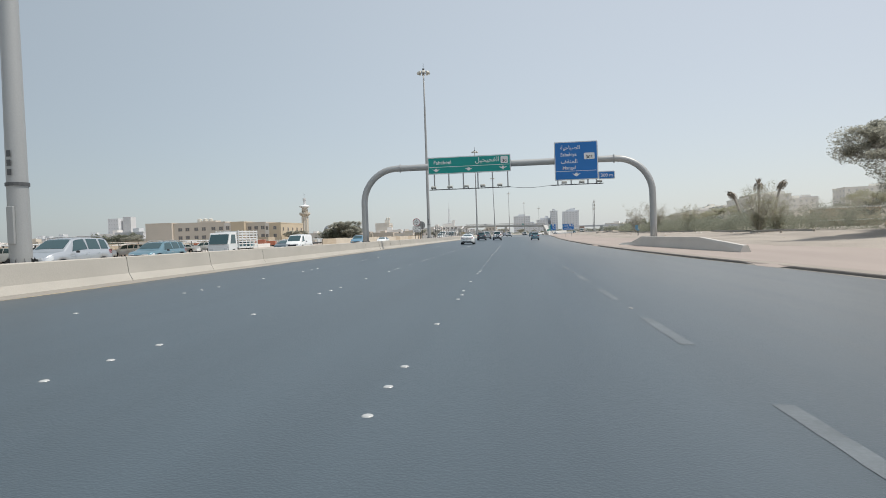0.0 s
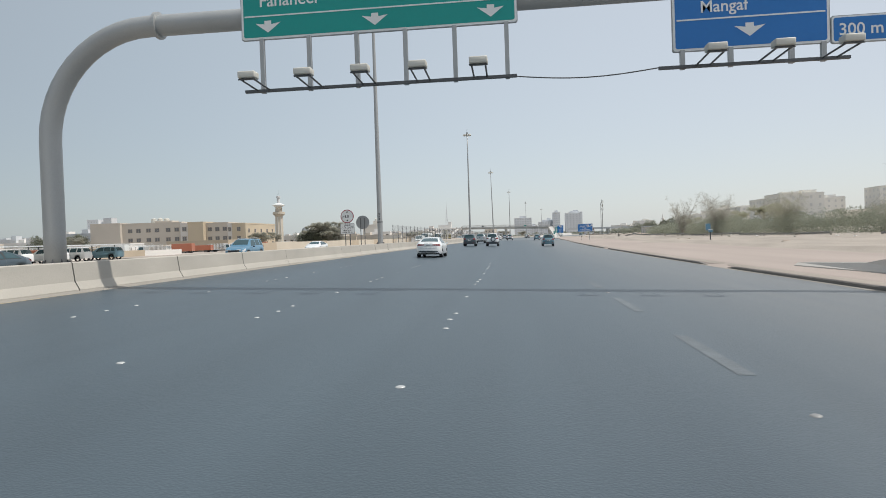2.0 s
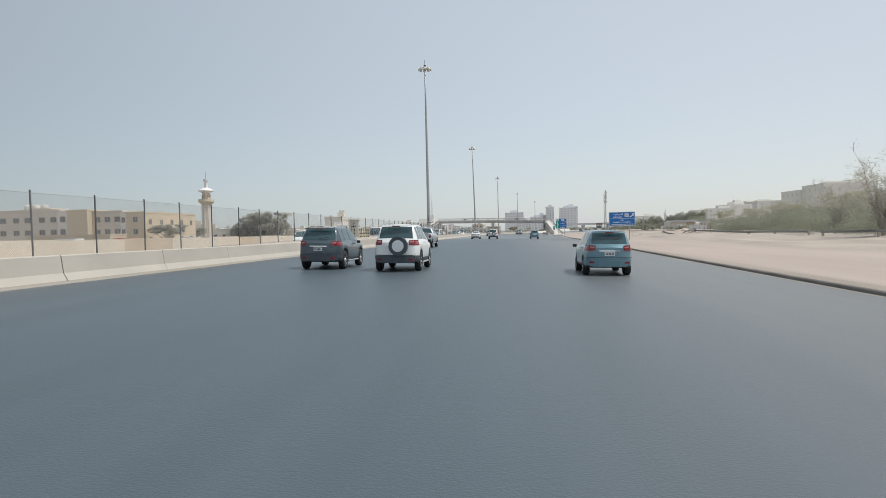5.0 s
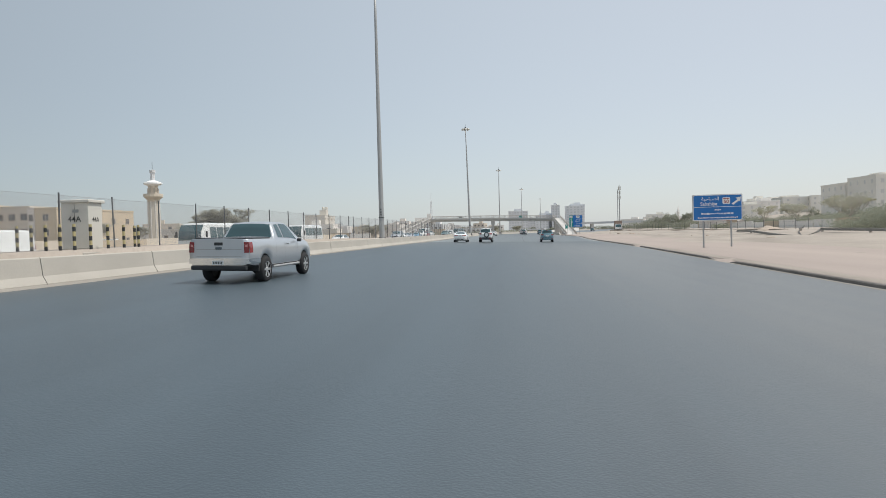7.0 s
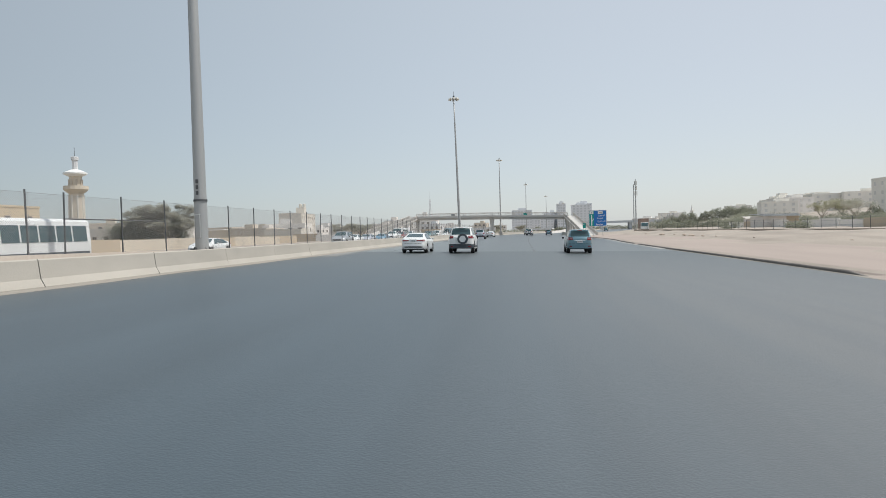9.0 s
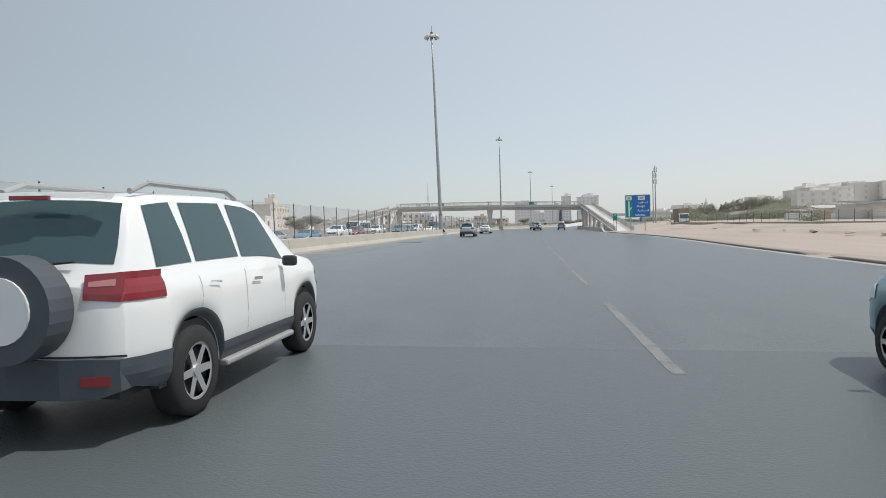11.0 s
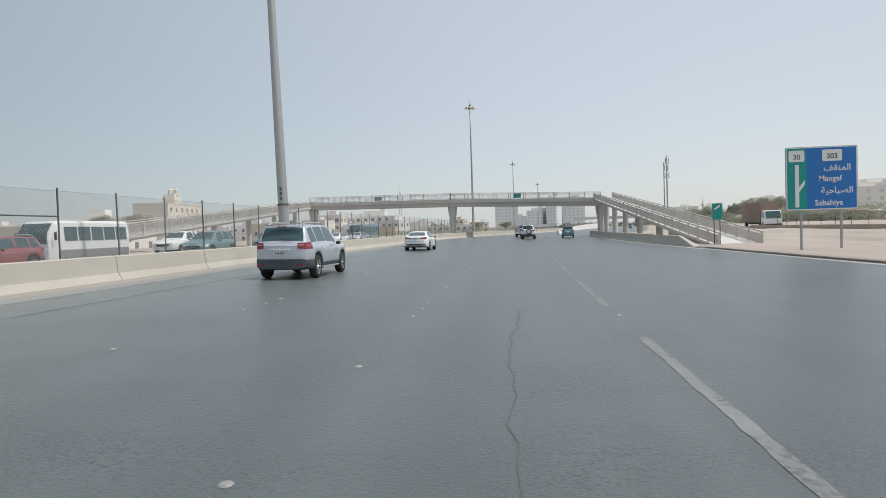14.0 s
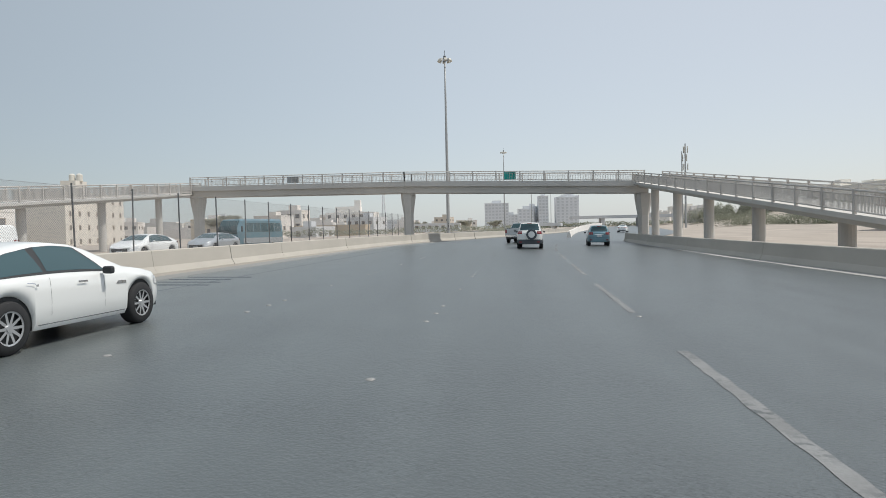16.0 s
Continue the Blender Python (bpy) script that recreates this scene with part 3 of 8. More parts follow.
def sloped_barrier(length, height, nose_a, nose_b, w0=0.3, w1=0.12, end=0.12, tail=0.0):
    """A straight barrier whose ends slope down to a low nose."""
    bm = fresh()
    rings = []
    for y, h in ((0, end), (nose_a, height), (length - nose_b, height)) + (((length - tail, 0.36),) if tail else ()) + ((length, 0.18),):
        rings.append([bm.verts.new((x, y, z)) for x, z in ((-w0, -0.1), (-w0, 0.08), (-w1, h), (w1, h), (w0, 0.08), (w0, -0.1))])
    for a, b in zip(rings, rings[1:]):
        for k in range(6):
            j = (k + 1) % 6
            bm.faces.new((a[k], a[j], b[j], b[k]))
    bm.faces.new(rings[0][::-1])
    bm.faces.new(rings[-1])
    bmesh.ops.recalc_face_normals(bm, faces=bm.faces)
    return bm


# block that guards the foot of the sign gantry
a, b = Vector((14.35, 40.9, 0)), Vector((12.0, 71.5, 0))
turn = math.degrees(math.atan2(b.y - a.y, b.x - a.x)) - 90
solo("concrete_barrier", sloped_barrier((b - a).length, 0.95, 7.4, 8.4, 0.32, 0.16, 0.46, 4.6), M_BLOCK, "grey concrete guard block with sloped ends round the gantry foot", "barrier",
     pose(a.x, a.y, -0.17, 0, 0, turn), "guard block")
# parapet wall along the right of the road from the foot of the footbridge ramp
RIGHT_BAR = ((17.4, 338.5), (17.1, 350), (17.3, 362), (17.7, 374), (18.2, 386), (18.9, 398))
for i, ((xa, ya), (xb, yb)) in enumerate(zip(RIGHT_BAR, RIGHT_BAR[1:])):
    length = math.hypot(xb - xa, yb - ya)
    bm = sloped_barrier(length - 0.03, 0.82, 4.0, 0.001) if i == 0 else barrier_mesh(length - 0.03)
    if i == 0:
        me = mesh_of(bm, M_CONC, False, "concrete_barrier")
        at = (xa, ya)
    else:
        me, at = bm, ((xa + xb) / 2, (ya + yb) / 2)
    z = road_z(at[0] - road_x(at[1]), at[1]) - 0.03
    solo("concrete_barrier", me, None, "pale grey concrete parapet block beside the slip of the footbridge", "barrier",
         pose(at[0], at[1], z, 0, 0, -math.degrees(math.atan2(xb - xa, yb - ya))), "right parapet")

# pale parapet that rises along the fork beyond the footbridge
fork_x = glide((414, 430, 450, 475, 505, 540, 580), (15.2, 17.6, 20.9, 25.5, 31.8, 39.8, 49.4))
fork_top = glide((414, 430, 450, 475, 505, 540, 580), (0.82, 0.87, 1.0, 1.32, 1.69, 2.03, 2.2))
for i in range(20):
    bm = fresh()
    y0, y1 = 414 + 8.2 * i, 414 + 8.2 * i + 8.16
    ends = []
    for y in (y0, y1):
        x, t = fork_x(y), fork_top(y)
        ends.append([bm.verts.new((x + dx, y, z)) for dx, z in ((-0.28, -0.4), (-0.28, 0.15), (-0.12, t), (0.12, t), (0.28, 0.15), (0.28, -0.4))])
    for k in range(6):
        j = (k + 1) % 6
        bm.faces.new((ends[0][k], ends[0][j], ends[1][j], ends[1][k]))
    bm.faces.new(ends[0][::-1])
    bm.faces.new(ends[1])
    bmesh.ops.recalc_face_normals(bm, faces=bm.faces)
    solo("concrete_barrier", bm, M_PALE, "pale painted parapet block along the fork beyond the footbridge", "barrier", group="fork parapet")

# ---- sign gantry ----
AR_FAHAHEEL = "\uFEDE\uFEF4\uFEA4\uFEF4\uFEA4\uFED4\uFEDF\uFE8D"
AR_SABAHIYA = "\uFE94\uFEF4\uFEA3\uFE8E\uFE92\uFEBC\uFEDF\uFE8D"
AR_HEIGHT = "\uFEC9\uFE8E\uFED4\uFE97\uFEAD\uFEFB\uFE8D"
AR_HIGHEST = "\uFEF0\uFEBC\uFED7\uFEF7\uFE8D"
AR_MANGAF = "\uFED2\uFED8\uFEE8\uFEE4\uFEDF\uFE8D"


def panel(bm, x0, x1, y, z0, z1, r=0.06, depth=0.05):
    """A flat board with rounded corners, its face towards -y."""
    pts = []
    for cx, cz, a0 in ((x1 - r, z1 - r, 0), (x0 + r, z1 - r, 90), (x0 + r, z0 + r, 180), (x1 - r, z0 + r, 270)):
        for k in range(5):
            a = radians(a0 + 22.5 * k)
            pts.append((cx + r * math.cos(a), cz + r * math.sin(a)))
    f = [bm.verts.new((x, y, z)) for x, z in pts]
    g = [bm.verts.new((x, y + depth, z)) for x, z in pts]
    k = len(pts)
    bm.faces.new(f)
    bm.faces.new(g[::-1])
    for i in range(k):
        bm.faces.new((f[i], g[i], g[(i + 1) % k], f[(i + 1) % k]))
    bmesh.ops.recalc_face_normals(bm, faces=bm.faces)
    return bm


def down_arrow(bm, x, y, z, s):
    pts = ((-0.27, 0.5), (0.27, 0.5), (0.27, 0.2), (1.0, 0.32), (0, -0.5), (-1.0, 0.32), (-0.27, 0.2))
    bm.faces.new([bm.verts.new((x + a * s, y, z + b * s * 0.9)) for a, b in pts])
    return bm


def sign_board(parent, x0, x1, y, z0, z1, colour, border=0.06):
    part("backing", panel(fresh(), x0, x1, y + 0.012, z0, z1, 0.07, 0.06), M_SBACK, parent)
    part("border", panel(fresh(), x0 + 0.02, x1 - 0.02, y + 0.006, z0 + 0.02, z1 - 0.02, 0.07, 0.01), M_SWHITE, parent, "white border")
    return part("face", panel(fresh(), x0 + 0.02 + border, x1 - 0.02 - border, y, z0 + 0.02 + border, z1 - 0.02 - border, 0.06, 0.01), colour, parent)


def sign_lamp():
    """A floodlight box on a bent arm, reaching towards -y from the rail."""
    body = fresh()
    box(body, -0.24, 0.24, -0.17, 0.17, 0.06, 0.24, 0.03)
    arm = fresh()
    for x in (-0.18, 0.18):
        rod(arm, (x, 1.1, 0.0), (x, -0.1, 0.03), 0.025, n=6)
    rod(arm, (-0.24, -0.1, 0.03), (0.24, -0.1, 0.03), 0.025, n=6)
    return mesh_of(body, M_CREAM, True), mesh_of(arm, M_STEEL_D)


LAMP_BODY, LAMP_ARM = sign_lamp()


def lamp_row(name, x0, x1, y, z, hangers, top, lamps):
    ob = thing(name, "row of floodlight boxes on a dark steel rail under the sign", "sign lights")
    bm = fresh()
    box(bm, x0, x1, y - 0.05, y + 0.05, z - 0.04, z + 0.04)
    part("rail", bm, M_STEEL_D, ob)
    for x in hangers:
        bm = fresh()
        box(bm, x - 0.06, x + 0.06, y + 0.06, y + 0.18, z - 0.04, top)
        part("hanger", bm, M_STEEL, ob)
    for x in lamps:
        f = part("floodlight", LAMP_BODY, None, ob)
        f.location = (x, y - 1.1, z + 0.02)
        g = part("arm", LAMP_ARM, None, f)
    return ob


GY = 61.3
gantry = thing("sign_gantry", "arched grey tubular steel sign gantry spanning the carriageway", "gantry")
r, rb, zt = 0.31, 3.35, 8.25
xl, xg = -14.32, 13.28
pts = [(xl, GY, 0.75)] + [(xl, GY, z) for z in (2, 4)]
for k in range(13):
    a = radians(180 - 7.5 * k)
    pts.append((xl + rb + rb * math.cos(a), GY, zt - rb + rb * math.sin(a)))
beam = [(x, GY, zt) for x in (-8, -4, 0, 4, 8)]
right = []
for k in range(13):
    a = radians(90 - 7.5 * k)
    right.append((xg - rb + rb * math.cos(a), GY, zt - rb + rb * math.sin(a)))
right += [(xg, GY, z) for z in (4, 2, -0.2)]
part("arch", pipe(fresh(), pts + beam + right, r, 20), M_STEEL, gantry, smooth=True)
for x in (xl + rb + 0.35, xg - rb - 0.1):
    bm = fresh()
    rod(bm, (x - 0.05, GY, zt), (x + 0.05, GY, zt), r + 0.09, n=20)
    part("flange", bm, M_STEEL, gantry)
for x, z in ((xl, 0.75), (xg, -0.2)):
    bm = fresh()
    rod(bm, (x, GY, z), (x, GY, z + 0.07), 0.62, n=20)
    part("base_plate", bm, M_STEEL_D, gantry)
    for k in range(8):
        a = radians(45 * k + 22)
        bm = fresh()
        c, s = math.cos(a), math.sin(a)
        ring = [(r * c, r * s, z + 0.07), (0.58 * c, 0.58 * s, z + 0.07), (0.55 * c, 0.55 * s, z + 0.18), (r * c, r * s, z + 0.55)]
        v = [bm.verts.new((x + p[0] - 0.012 * s, GY + p[1] + 0.012 * c, p[2])) for p in ring]
        w = [bm.verts.new((x + p[0] + 0.012 * s, GY + p[1] - 0.012 * c, p[2])) for p in ring]
        bm.faces.new(v)
        bm.faces.new(w[::-1])
        for i in range(4):
            bm.faces.new((v[i], w[i], w[(i + 1) % 4], v[(i + 1) % 4]))
        part("gusset", bm, M_STEEL_D, gantry)
bm = fresh()
box(bm, xl - 0.95, xl + 0.95, GY - 1.2, GY + 1.2, 0.0, 0.75, 0.05)
solo("plinth", bm, M_CONC, "square concrete plinth under the gantry leg", "plinth")
bm = fresh()
box(bm, xg - 0.8, xg + 0.8, GY - 0.9, GY + 0.9, -0.6, -0.2, 0.04)
solo("plinth", bm, M_CONC, "concrete pad under the gantry leg", "plinth")

SY = GY - 0.42
green_sign = thing("direction_sign", "wide green motorway sign with white lettering and three lane arrows", "road sign")
sign_board(green_sign, -7.86, 0.12, SY, 7.47, 9.1, M_GREEN)
bm = fresh()
box(bm, -7.74, 0.0, SY - 0.012, SY - 0.004, 8.13, 8.17)
part("rule", bm, M_SWHITE, green_sign, "white dividing line")
lettering("lettering", "Fahaheel", 0.5, -7.3, SY - 0.008, 8.42, M_SWHITE, green_sign)
lettering("lettering", AR_FAHAHEEL, 0.62, -0.95, SY - 0.008, 8.47, M_SWHITE, green_sign, "RIGHT")
part("route_shield", panel(fresh(), -0.83, -0.12, SY - 0.008, 8.26, 8.94, 0.1, 0.006), M_SWHITE, green_sign, "white route number plate")
lettering("lettering", "30", 0.42, -0.47, SY - 0.014, 8.36, M_BLACK, green_sign, "CENTER")
for x in (-7.05, -3.9, -0.62):
    part("lane_arrow", down_arrow(fresh(), x, SY - 0.01, 7.84, 0.38), M_SWHITE, green_sign)
for x in (-6.6, -3.9, -1.2):
    bm = fresh()
    box(bm, x - 0.06, x + 0.06, SY + 0.07, GY - r + 0.05, 7.6, 8.95)
    part("bracket", bm, M_STEEL_D, green_sign)

blue_sign = thing("direction_sign", "tall blue exit sign with white lettering and one lane arrow", "road sign")
sign_board(blue_sign, 4.25, 8.28, SY, 6.36, 9.97, M_BLUE)
bm = fresh()
box(bm, 4.37, 8.16, SY - 0.012, SY - 0.004, 7.18, 7.22)
part("rule", bm, M_SWHITE, blue_sign, "white dividing line")
lettering("lettering", AR_SABAHIYA, 0.52, 6.65, SY - 0.008, 9.25, M_SWHITE, blue_sign, "RIGHT")
lettering("lettering", "Sabahiya", 0.44, 4.82, SY - 0.008, 8.62, M_SWHITE, blue_sign)
lettering("lettering", AR_MANGAF, 0.52, 6.4, SY - 0.008, 7.95, M_SWHITE, blue_sign, "RIGHT")
lettering("lettering", "Mangaf", 0.44, 4.98, SY - 0.008, 7.38, M_SWHITE, blue_sign)
part("route_shield", panel(fresh(), 7.0, 7.98, SY - 0.008, 8.26, 8.87, 0.1, 0.006), M_SWHITE, blue_sign, "white route number plate")
lettering("lettering", "303", 0.42, 7.49, SY - 0.014, 8.33, M_BLACK, blue_sign, "CENTER")
part("lane_arrow", down_arrow(fresh(), 6.25, SY - 0.01, 6.85, 0.4), M_SWHITE, blue_sign)
for x in (5.0, 7.5):
    bm = fresh()
    box(bm, x - 0.06, x + 0.06, SY + 0.07, GY - r + 0.05, 6.6, 9.7)
    part("bracket", bm, M_STEEL_D, blue_sign)
small_sign = thing("distance_sign", "small blue distance plate bolted beside the exit sign", "road sign")
sign_board(small_sign, 8.3, 9.78, SY, 6.33, 7.06, M_BLUE, 0.04)
lettering("lettering", "300 m", 0.44, 9.04, SY - 0.008, 6.54, M_SWHITE, small_sign, "CENTER")
bm = fresh()
box(bm, 8.0, 9.5, SY + 0.075, SY + 0.13, 6.6, 6.7)
part("bracket", bm, M_STEEL_D, small_sign)

lamp_row("sign_lights", -7.75, 0.05, SY - 0.1, 5.97, (-7.25, -5.85, -4.45, -3.05, -1.65, -0.2), 7.5, (-7.2, -5.65, -4.1, -2.55, -0.95))
lamp_row("sign_lights", 3.85, 8.7, SY - 0.1, 5.93, (4.5, 5.75, 7.3, 8.1), 6.4, (5.0, 6.6, 8.2))
bm = fresh()
pipe(bm, [(0.05 + 3.8 * t, SY - 0.1, 5.95 - 0.14 * math.sin(math.pi * t)) for t in [i / 8 for i in range(9)]], 0.018, 5)
solo("cable", bm, M_STEEL_D, "thin dark power cable slung between the sign light rails", "cable")


# ---- high lighting masts ----
def mast_meshes():
    shaft = fresh()
    zs = [0.1, 3, 7, 12, 18, 24, 29.6]
    rs = [0.305, 0.28, 0.255, 0.225, 0.19, 0.15, 0.115]
    rings = [[shaft.verts.new((q * math.cos(a), q * math.sin(a), z)) for a in [2 * math.pi * k / 16 for k in range(16)]] for z, q in zip(zs, rs)]
    for a, b in zip(rings, rings[1:]):
        for k in range(16):
            shaft.faces.new((a[k], a[(k + 1) % 16], b[(k + 1) % 16], b[k]))
    shaft.faces.new(rings[-1])
    base = fresh()
    rod(base, (0, 0, 0), (0, 0, 0.08), 0.62, n=16)
    door = fresh()
    box(door, -0.11, 0.11, -0.36, -0.28, 0.9, 2.0, 0.02)
    ring = fresh()
    for k in range(16):
        a, b = radians(22.5 * k), radians(22.5 * k + 22.5)
        rod(ring, (0.75 * math.cos(a), 0.75 * math.sin(a), 29.5), (0.75 * math.cos(b), 0.75 * math.sin(b), 29.5), 0.05, n=6)
    for k in range(4):
        a = radians(90 * k)
        rod(ring, (0, 0, 29.5), (0.75 * math.cos(a), 0.75 * math.sin(a), 29.5), 0.045, n=6)
    rod(ring, (0, 0, 29.2), (0, 0, 30.1), 0.2, n=10)
    rod(ring, (0, 0, 30.1), (0, 0, 31.0), 0.03, n=6)
    flood = fresh()
    box(flood, -0.24, 0.24, -0.12, 0.16, -0.22, 0.2, 0.04)
    return (mesh_of(shaft, M_STEEL, True), mesh_of(base, M_STEEL_D), mesh_of(door, M_STEEL), mesh_of(ring, M_STEEL_D), mesh_of(flood, M_CREAM, True))


SHAFT, MBASE, MDOOR, MRING, MFLOOD = mast_meshes()
GUSSET = fresh()
GUSSET.faces.new([GUSSET.verts.new((r, 0, z)) for r, z in ((0.32, 0.08), (0.58, 0.08), (0.56, 0.2), (0.32, 0.5))])
bmesh.ops.solidify(GUSSET, geom=GUSSET.faces[:], thickness=0.025)
GUSSET = mesh_of(GUSSET, M_STEEL_D)
PLINTH = fresh()
rod(PLINTH, (0, 0, -0.6), (0, 0, 0), 1.0, 0.95, n=20)
PLINTH = mesh_of(PLINTH, M_CONC)


def mast(x, y, z, lean=0.0):
    ob = thing("lighting_mast", "tall tapered grey steel high mast with a ring of floodlights", "lamp post", pose(x, y, z, 0, lean, 0), "high masts")
    part("shaft", SHAFT, None, ob)
    part("base_plate", MBASE, None, ob)
    for k in range(10):
        part("gusset", GUSSET, None, ob).matrix_basis = pose(0, 0, 0, 0, 0, 36 * k)
    part("hatch", MDOOR, None, ob, "steel access hatch")
    part("ring", MRING, None, ob, "round carrier ring")
    for k in range(8):
        a = radians(45 * k + 10)
        f = part("floodlight", MFLOOD, None, ob)
        f.matrix_basis = Matrix.Translation((0.95 * math.cos(a), 0.95 * math.sin(a), 29.35)) @ Euler((radians(25), 0, a - radians(90))).to_matrix().to_4x4()
    # stencilled code and its strap
    for i in range(3):
        bm = fresh()
        box(bm, -0.05, 0.07, -0.315, -0.30, 2.9 + 0.27 * i, 3.08 + 0.27 * i)
        part("stencil", bm, M_STEEL_D, ob, "faded dark stencilled mark")
    bm = fresh()
    rod(bm, (0, 0, 2.6), (0, 0, 2.7), 0.318, n=16, caps=False)
    part("strap", bm, M_STEEL_D, ob)
    solo("plinth", PLINTH, None, "round concrete plinth under a lighting mast", "plinth", Matrix.Translation((x, y, z)), "mast plinths")


for x, y, z in ((-14.4, 17.2, 0.85), (-14.5, 111, 0.85), (-11.9, 221, 0.75), (-8.4, 328.5, 0.65), (-1.3, 433.5, -1.2), (11.2, 549.7, -2.5), (28.5, 662, -3.5), (50, 775, -4.5)):
    mast(x, y, z, -1.1 if y == 328.5 else 0.0)


# ---- height-limit sign and the round sign seen from behind ----
def disc(bm, x, y, z, r, depth=0.03, n=32):
    return rod(bm, (x, y, z), (x, y + depth, z), r, n=n)


hs = thing("height_limit_sign", "red-rimmed round height limit sign above a lettered white board", "road sign")
hx, hy = -14.76, 98.2
part("rim", disc(fresh(), hx, hy, 3.75, 0.60), M_RED, hs, "dark red rim")
part("face", disc(fresh(), hx, hy - 0.006, 3.75, 0.53), M_SWHITE, hs)
lettering("lettering", "5.0", 0.34, hx - 0.24, hy - 0.01, 3.63, M_BLACK, hs)
lettering("lettering", "\u0645", 0.26, hx - 0.42, hy - 0.01, 3.66, M_BLACK, hs)
for s in (1, -1):
    bm = fresh()
    bm.faces.new([bm.verts.new((hx + a, hy - 0.01, 3.75 + s * b)) for a, b in ((-0.09, 0.42), (0.09, 0.42), (0, 0.26))])
    part("pointer", bm, M_BLACK, hs)
part("board", panel(fresh(), hx - 0.65, hx + 0.63, hy, 2.17, 3.12, 0.03, 0.04), M_SBACK, hs)
part("board_face", panel(fresh(), hx - 0.61, hx + 0.59, hy - 0.006, 2.21, 3.08, 0.03, 0.006), M_SWHITE, hs)
lettering("lettering", AR_HEIGHT, 0.21, hx - 0.02, hy - 0.009, 2.91, M_BLACK, hs, "CENTER")
lettering("lettering", AR_HIGHEST, 0.21, hx + 0.54, hy - 0.009, 2.69, M_BLACK, hs, "RIGHT")
lettering("lettering", "5.0", 0.15, hx - 0.24, hy - 0.009, 2.69, M_BLACK, hs, "CENTER")
lettering("lettering", "\u0645", 0.17, hx - 0.53, hy - 0.009, 2.70, M_BLACK, hs)
lettering("lettering", "Maximum", 0.18, hx - 0.02, hy - 0.009, 2.45, M_BLACK, hs, "CENTER")
lettering("lettering", "height 5.0 m", 0.18, hx - 0.02, hy - 0.009, 2.28, M_BLACK, hs, "CENTER")
for x in (-0.22, 0.2):
    bm = fresh()
    rod(bm, (hx + x, hy + 0.08, 0.2), (hx + x, hy + 0.08, 3.3), 0.04, n=8)
    part("post", bm, M_STEEL_D, hs)
bs = thing("round_sign", "round road sign seen from its bare grey back on two posts", "road sign")
bx, by = -15.04, 105.2
part("disc", disc(fresh(), bx, by, 3.37, 0.68), M_SBACK, bs)
for x in (-0.2, 0.2):
    bm = fresh()
    rod(bm, (bx + x, by - 0.05, 0.2), (bx + x, by - 0.05, 3.8), 0.04, n=8)
    part("post", bm, M_STEEL_D, bs)
for z in (3.1, 3.6):
    bm = fresh()
    box(bm, bx - 0.45, bx + 0.45, by - 0.03, by - 0.006, z - 0.03, z + 0.03)
    part("stiffener", bm, M_SBACK, bs)


# ---- blue signs on the verge ----
def verge_sign(label, x0, x1, y, z0, z1, ground):
    ob = thing("direction_sign", label, "road sign")
    sign_board(ob, x0, x1, y, z0, z1, M_BLUE, 0.05)
    for f in (0.22, 0.78):
        bm = fresh()
        x = x0 + (x1 - x0) * f
        box(bm, x - 0.05, x + 0.05, y + 0.075, y + 0.175, ground - 0.3, z1 - 0.1, 0.008)
        part("post", bm, M_STEEL, ob)
    return ob


s2 = verge_sign("blue exit sign with white lettering and a slanted arrow", 15.8, 19.38, 200.8, 1.88, 3.83, -0.2)
y = 200.8 - 0.008
lettering("lettering", AR_SABAHIYA, 0.36, 17.7, y, 3.4, M_SWHITE, s2, "RIGHT")
lettering("lettering", "Sabahiya", 0.36, 16.35, y, 3.02, M_SWHITE, s2)
bm = fresh()
box(bm, 15.88, 19.3, y - 0.004, y, 2.89, 2.92)
part("rule", bm, M_SWHITE, s2)
part("route_shield", panel(fresh(), 17.95, 18.5, y, 3.1, 3.6, 0.08, 0.004), M_SWHITE, s2)
part("shield_rim", panel(fresh(), 18.0, 18.45, y - 0.003, 3.48, 3.53, 0.02, 0.002), M_RED, s2, "red rule on the route plate")
lettering("lettering", "50", 0.36, 18.225, y - 0.006, 3.17, M_RED, s2, "CENTER")
bm = fresh()
arrow = ((0, 0), (0.42, 0.3), (0.3, 0.42), (0.66, 0.5), (0.62, 0.12), (0.52, 0.2), (0.12, -0.1))
bm.faces.new([bm.verts.new((18.6 + a, y - 0.002, 3.12 + b)) for a, b in arrow])
part("slanted_arrow", bm, M_SWHITE, s2)
rng = random.Random(12)
for z, w, h, gap in ((2.62, 0.22, 0.13, 0.05), (2.33, 1.2, 0.15, 0.06), (2.05, 1.45, 0.1, 0.035)):
    x = 17.6 - w
    while x < 17.6 + w - 0.05:
        b = min(rng.uniform(0.07, 0.24), 17.6 + w - x)
        bm = fresh()
        box(bm, x, x + b, y - 0.004, y, z + rng.uniform(0, 0.25) * h, z + h * rng.uniform(0.75, 1.0))
        part("lettering_bar", bm, M_SWHITE, s2, "white lettering")
        x += b + gap

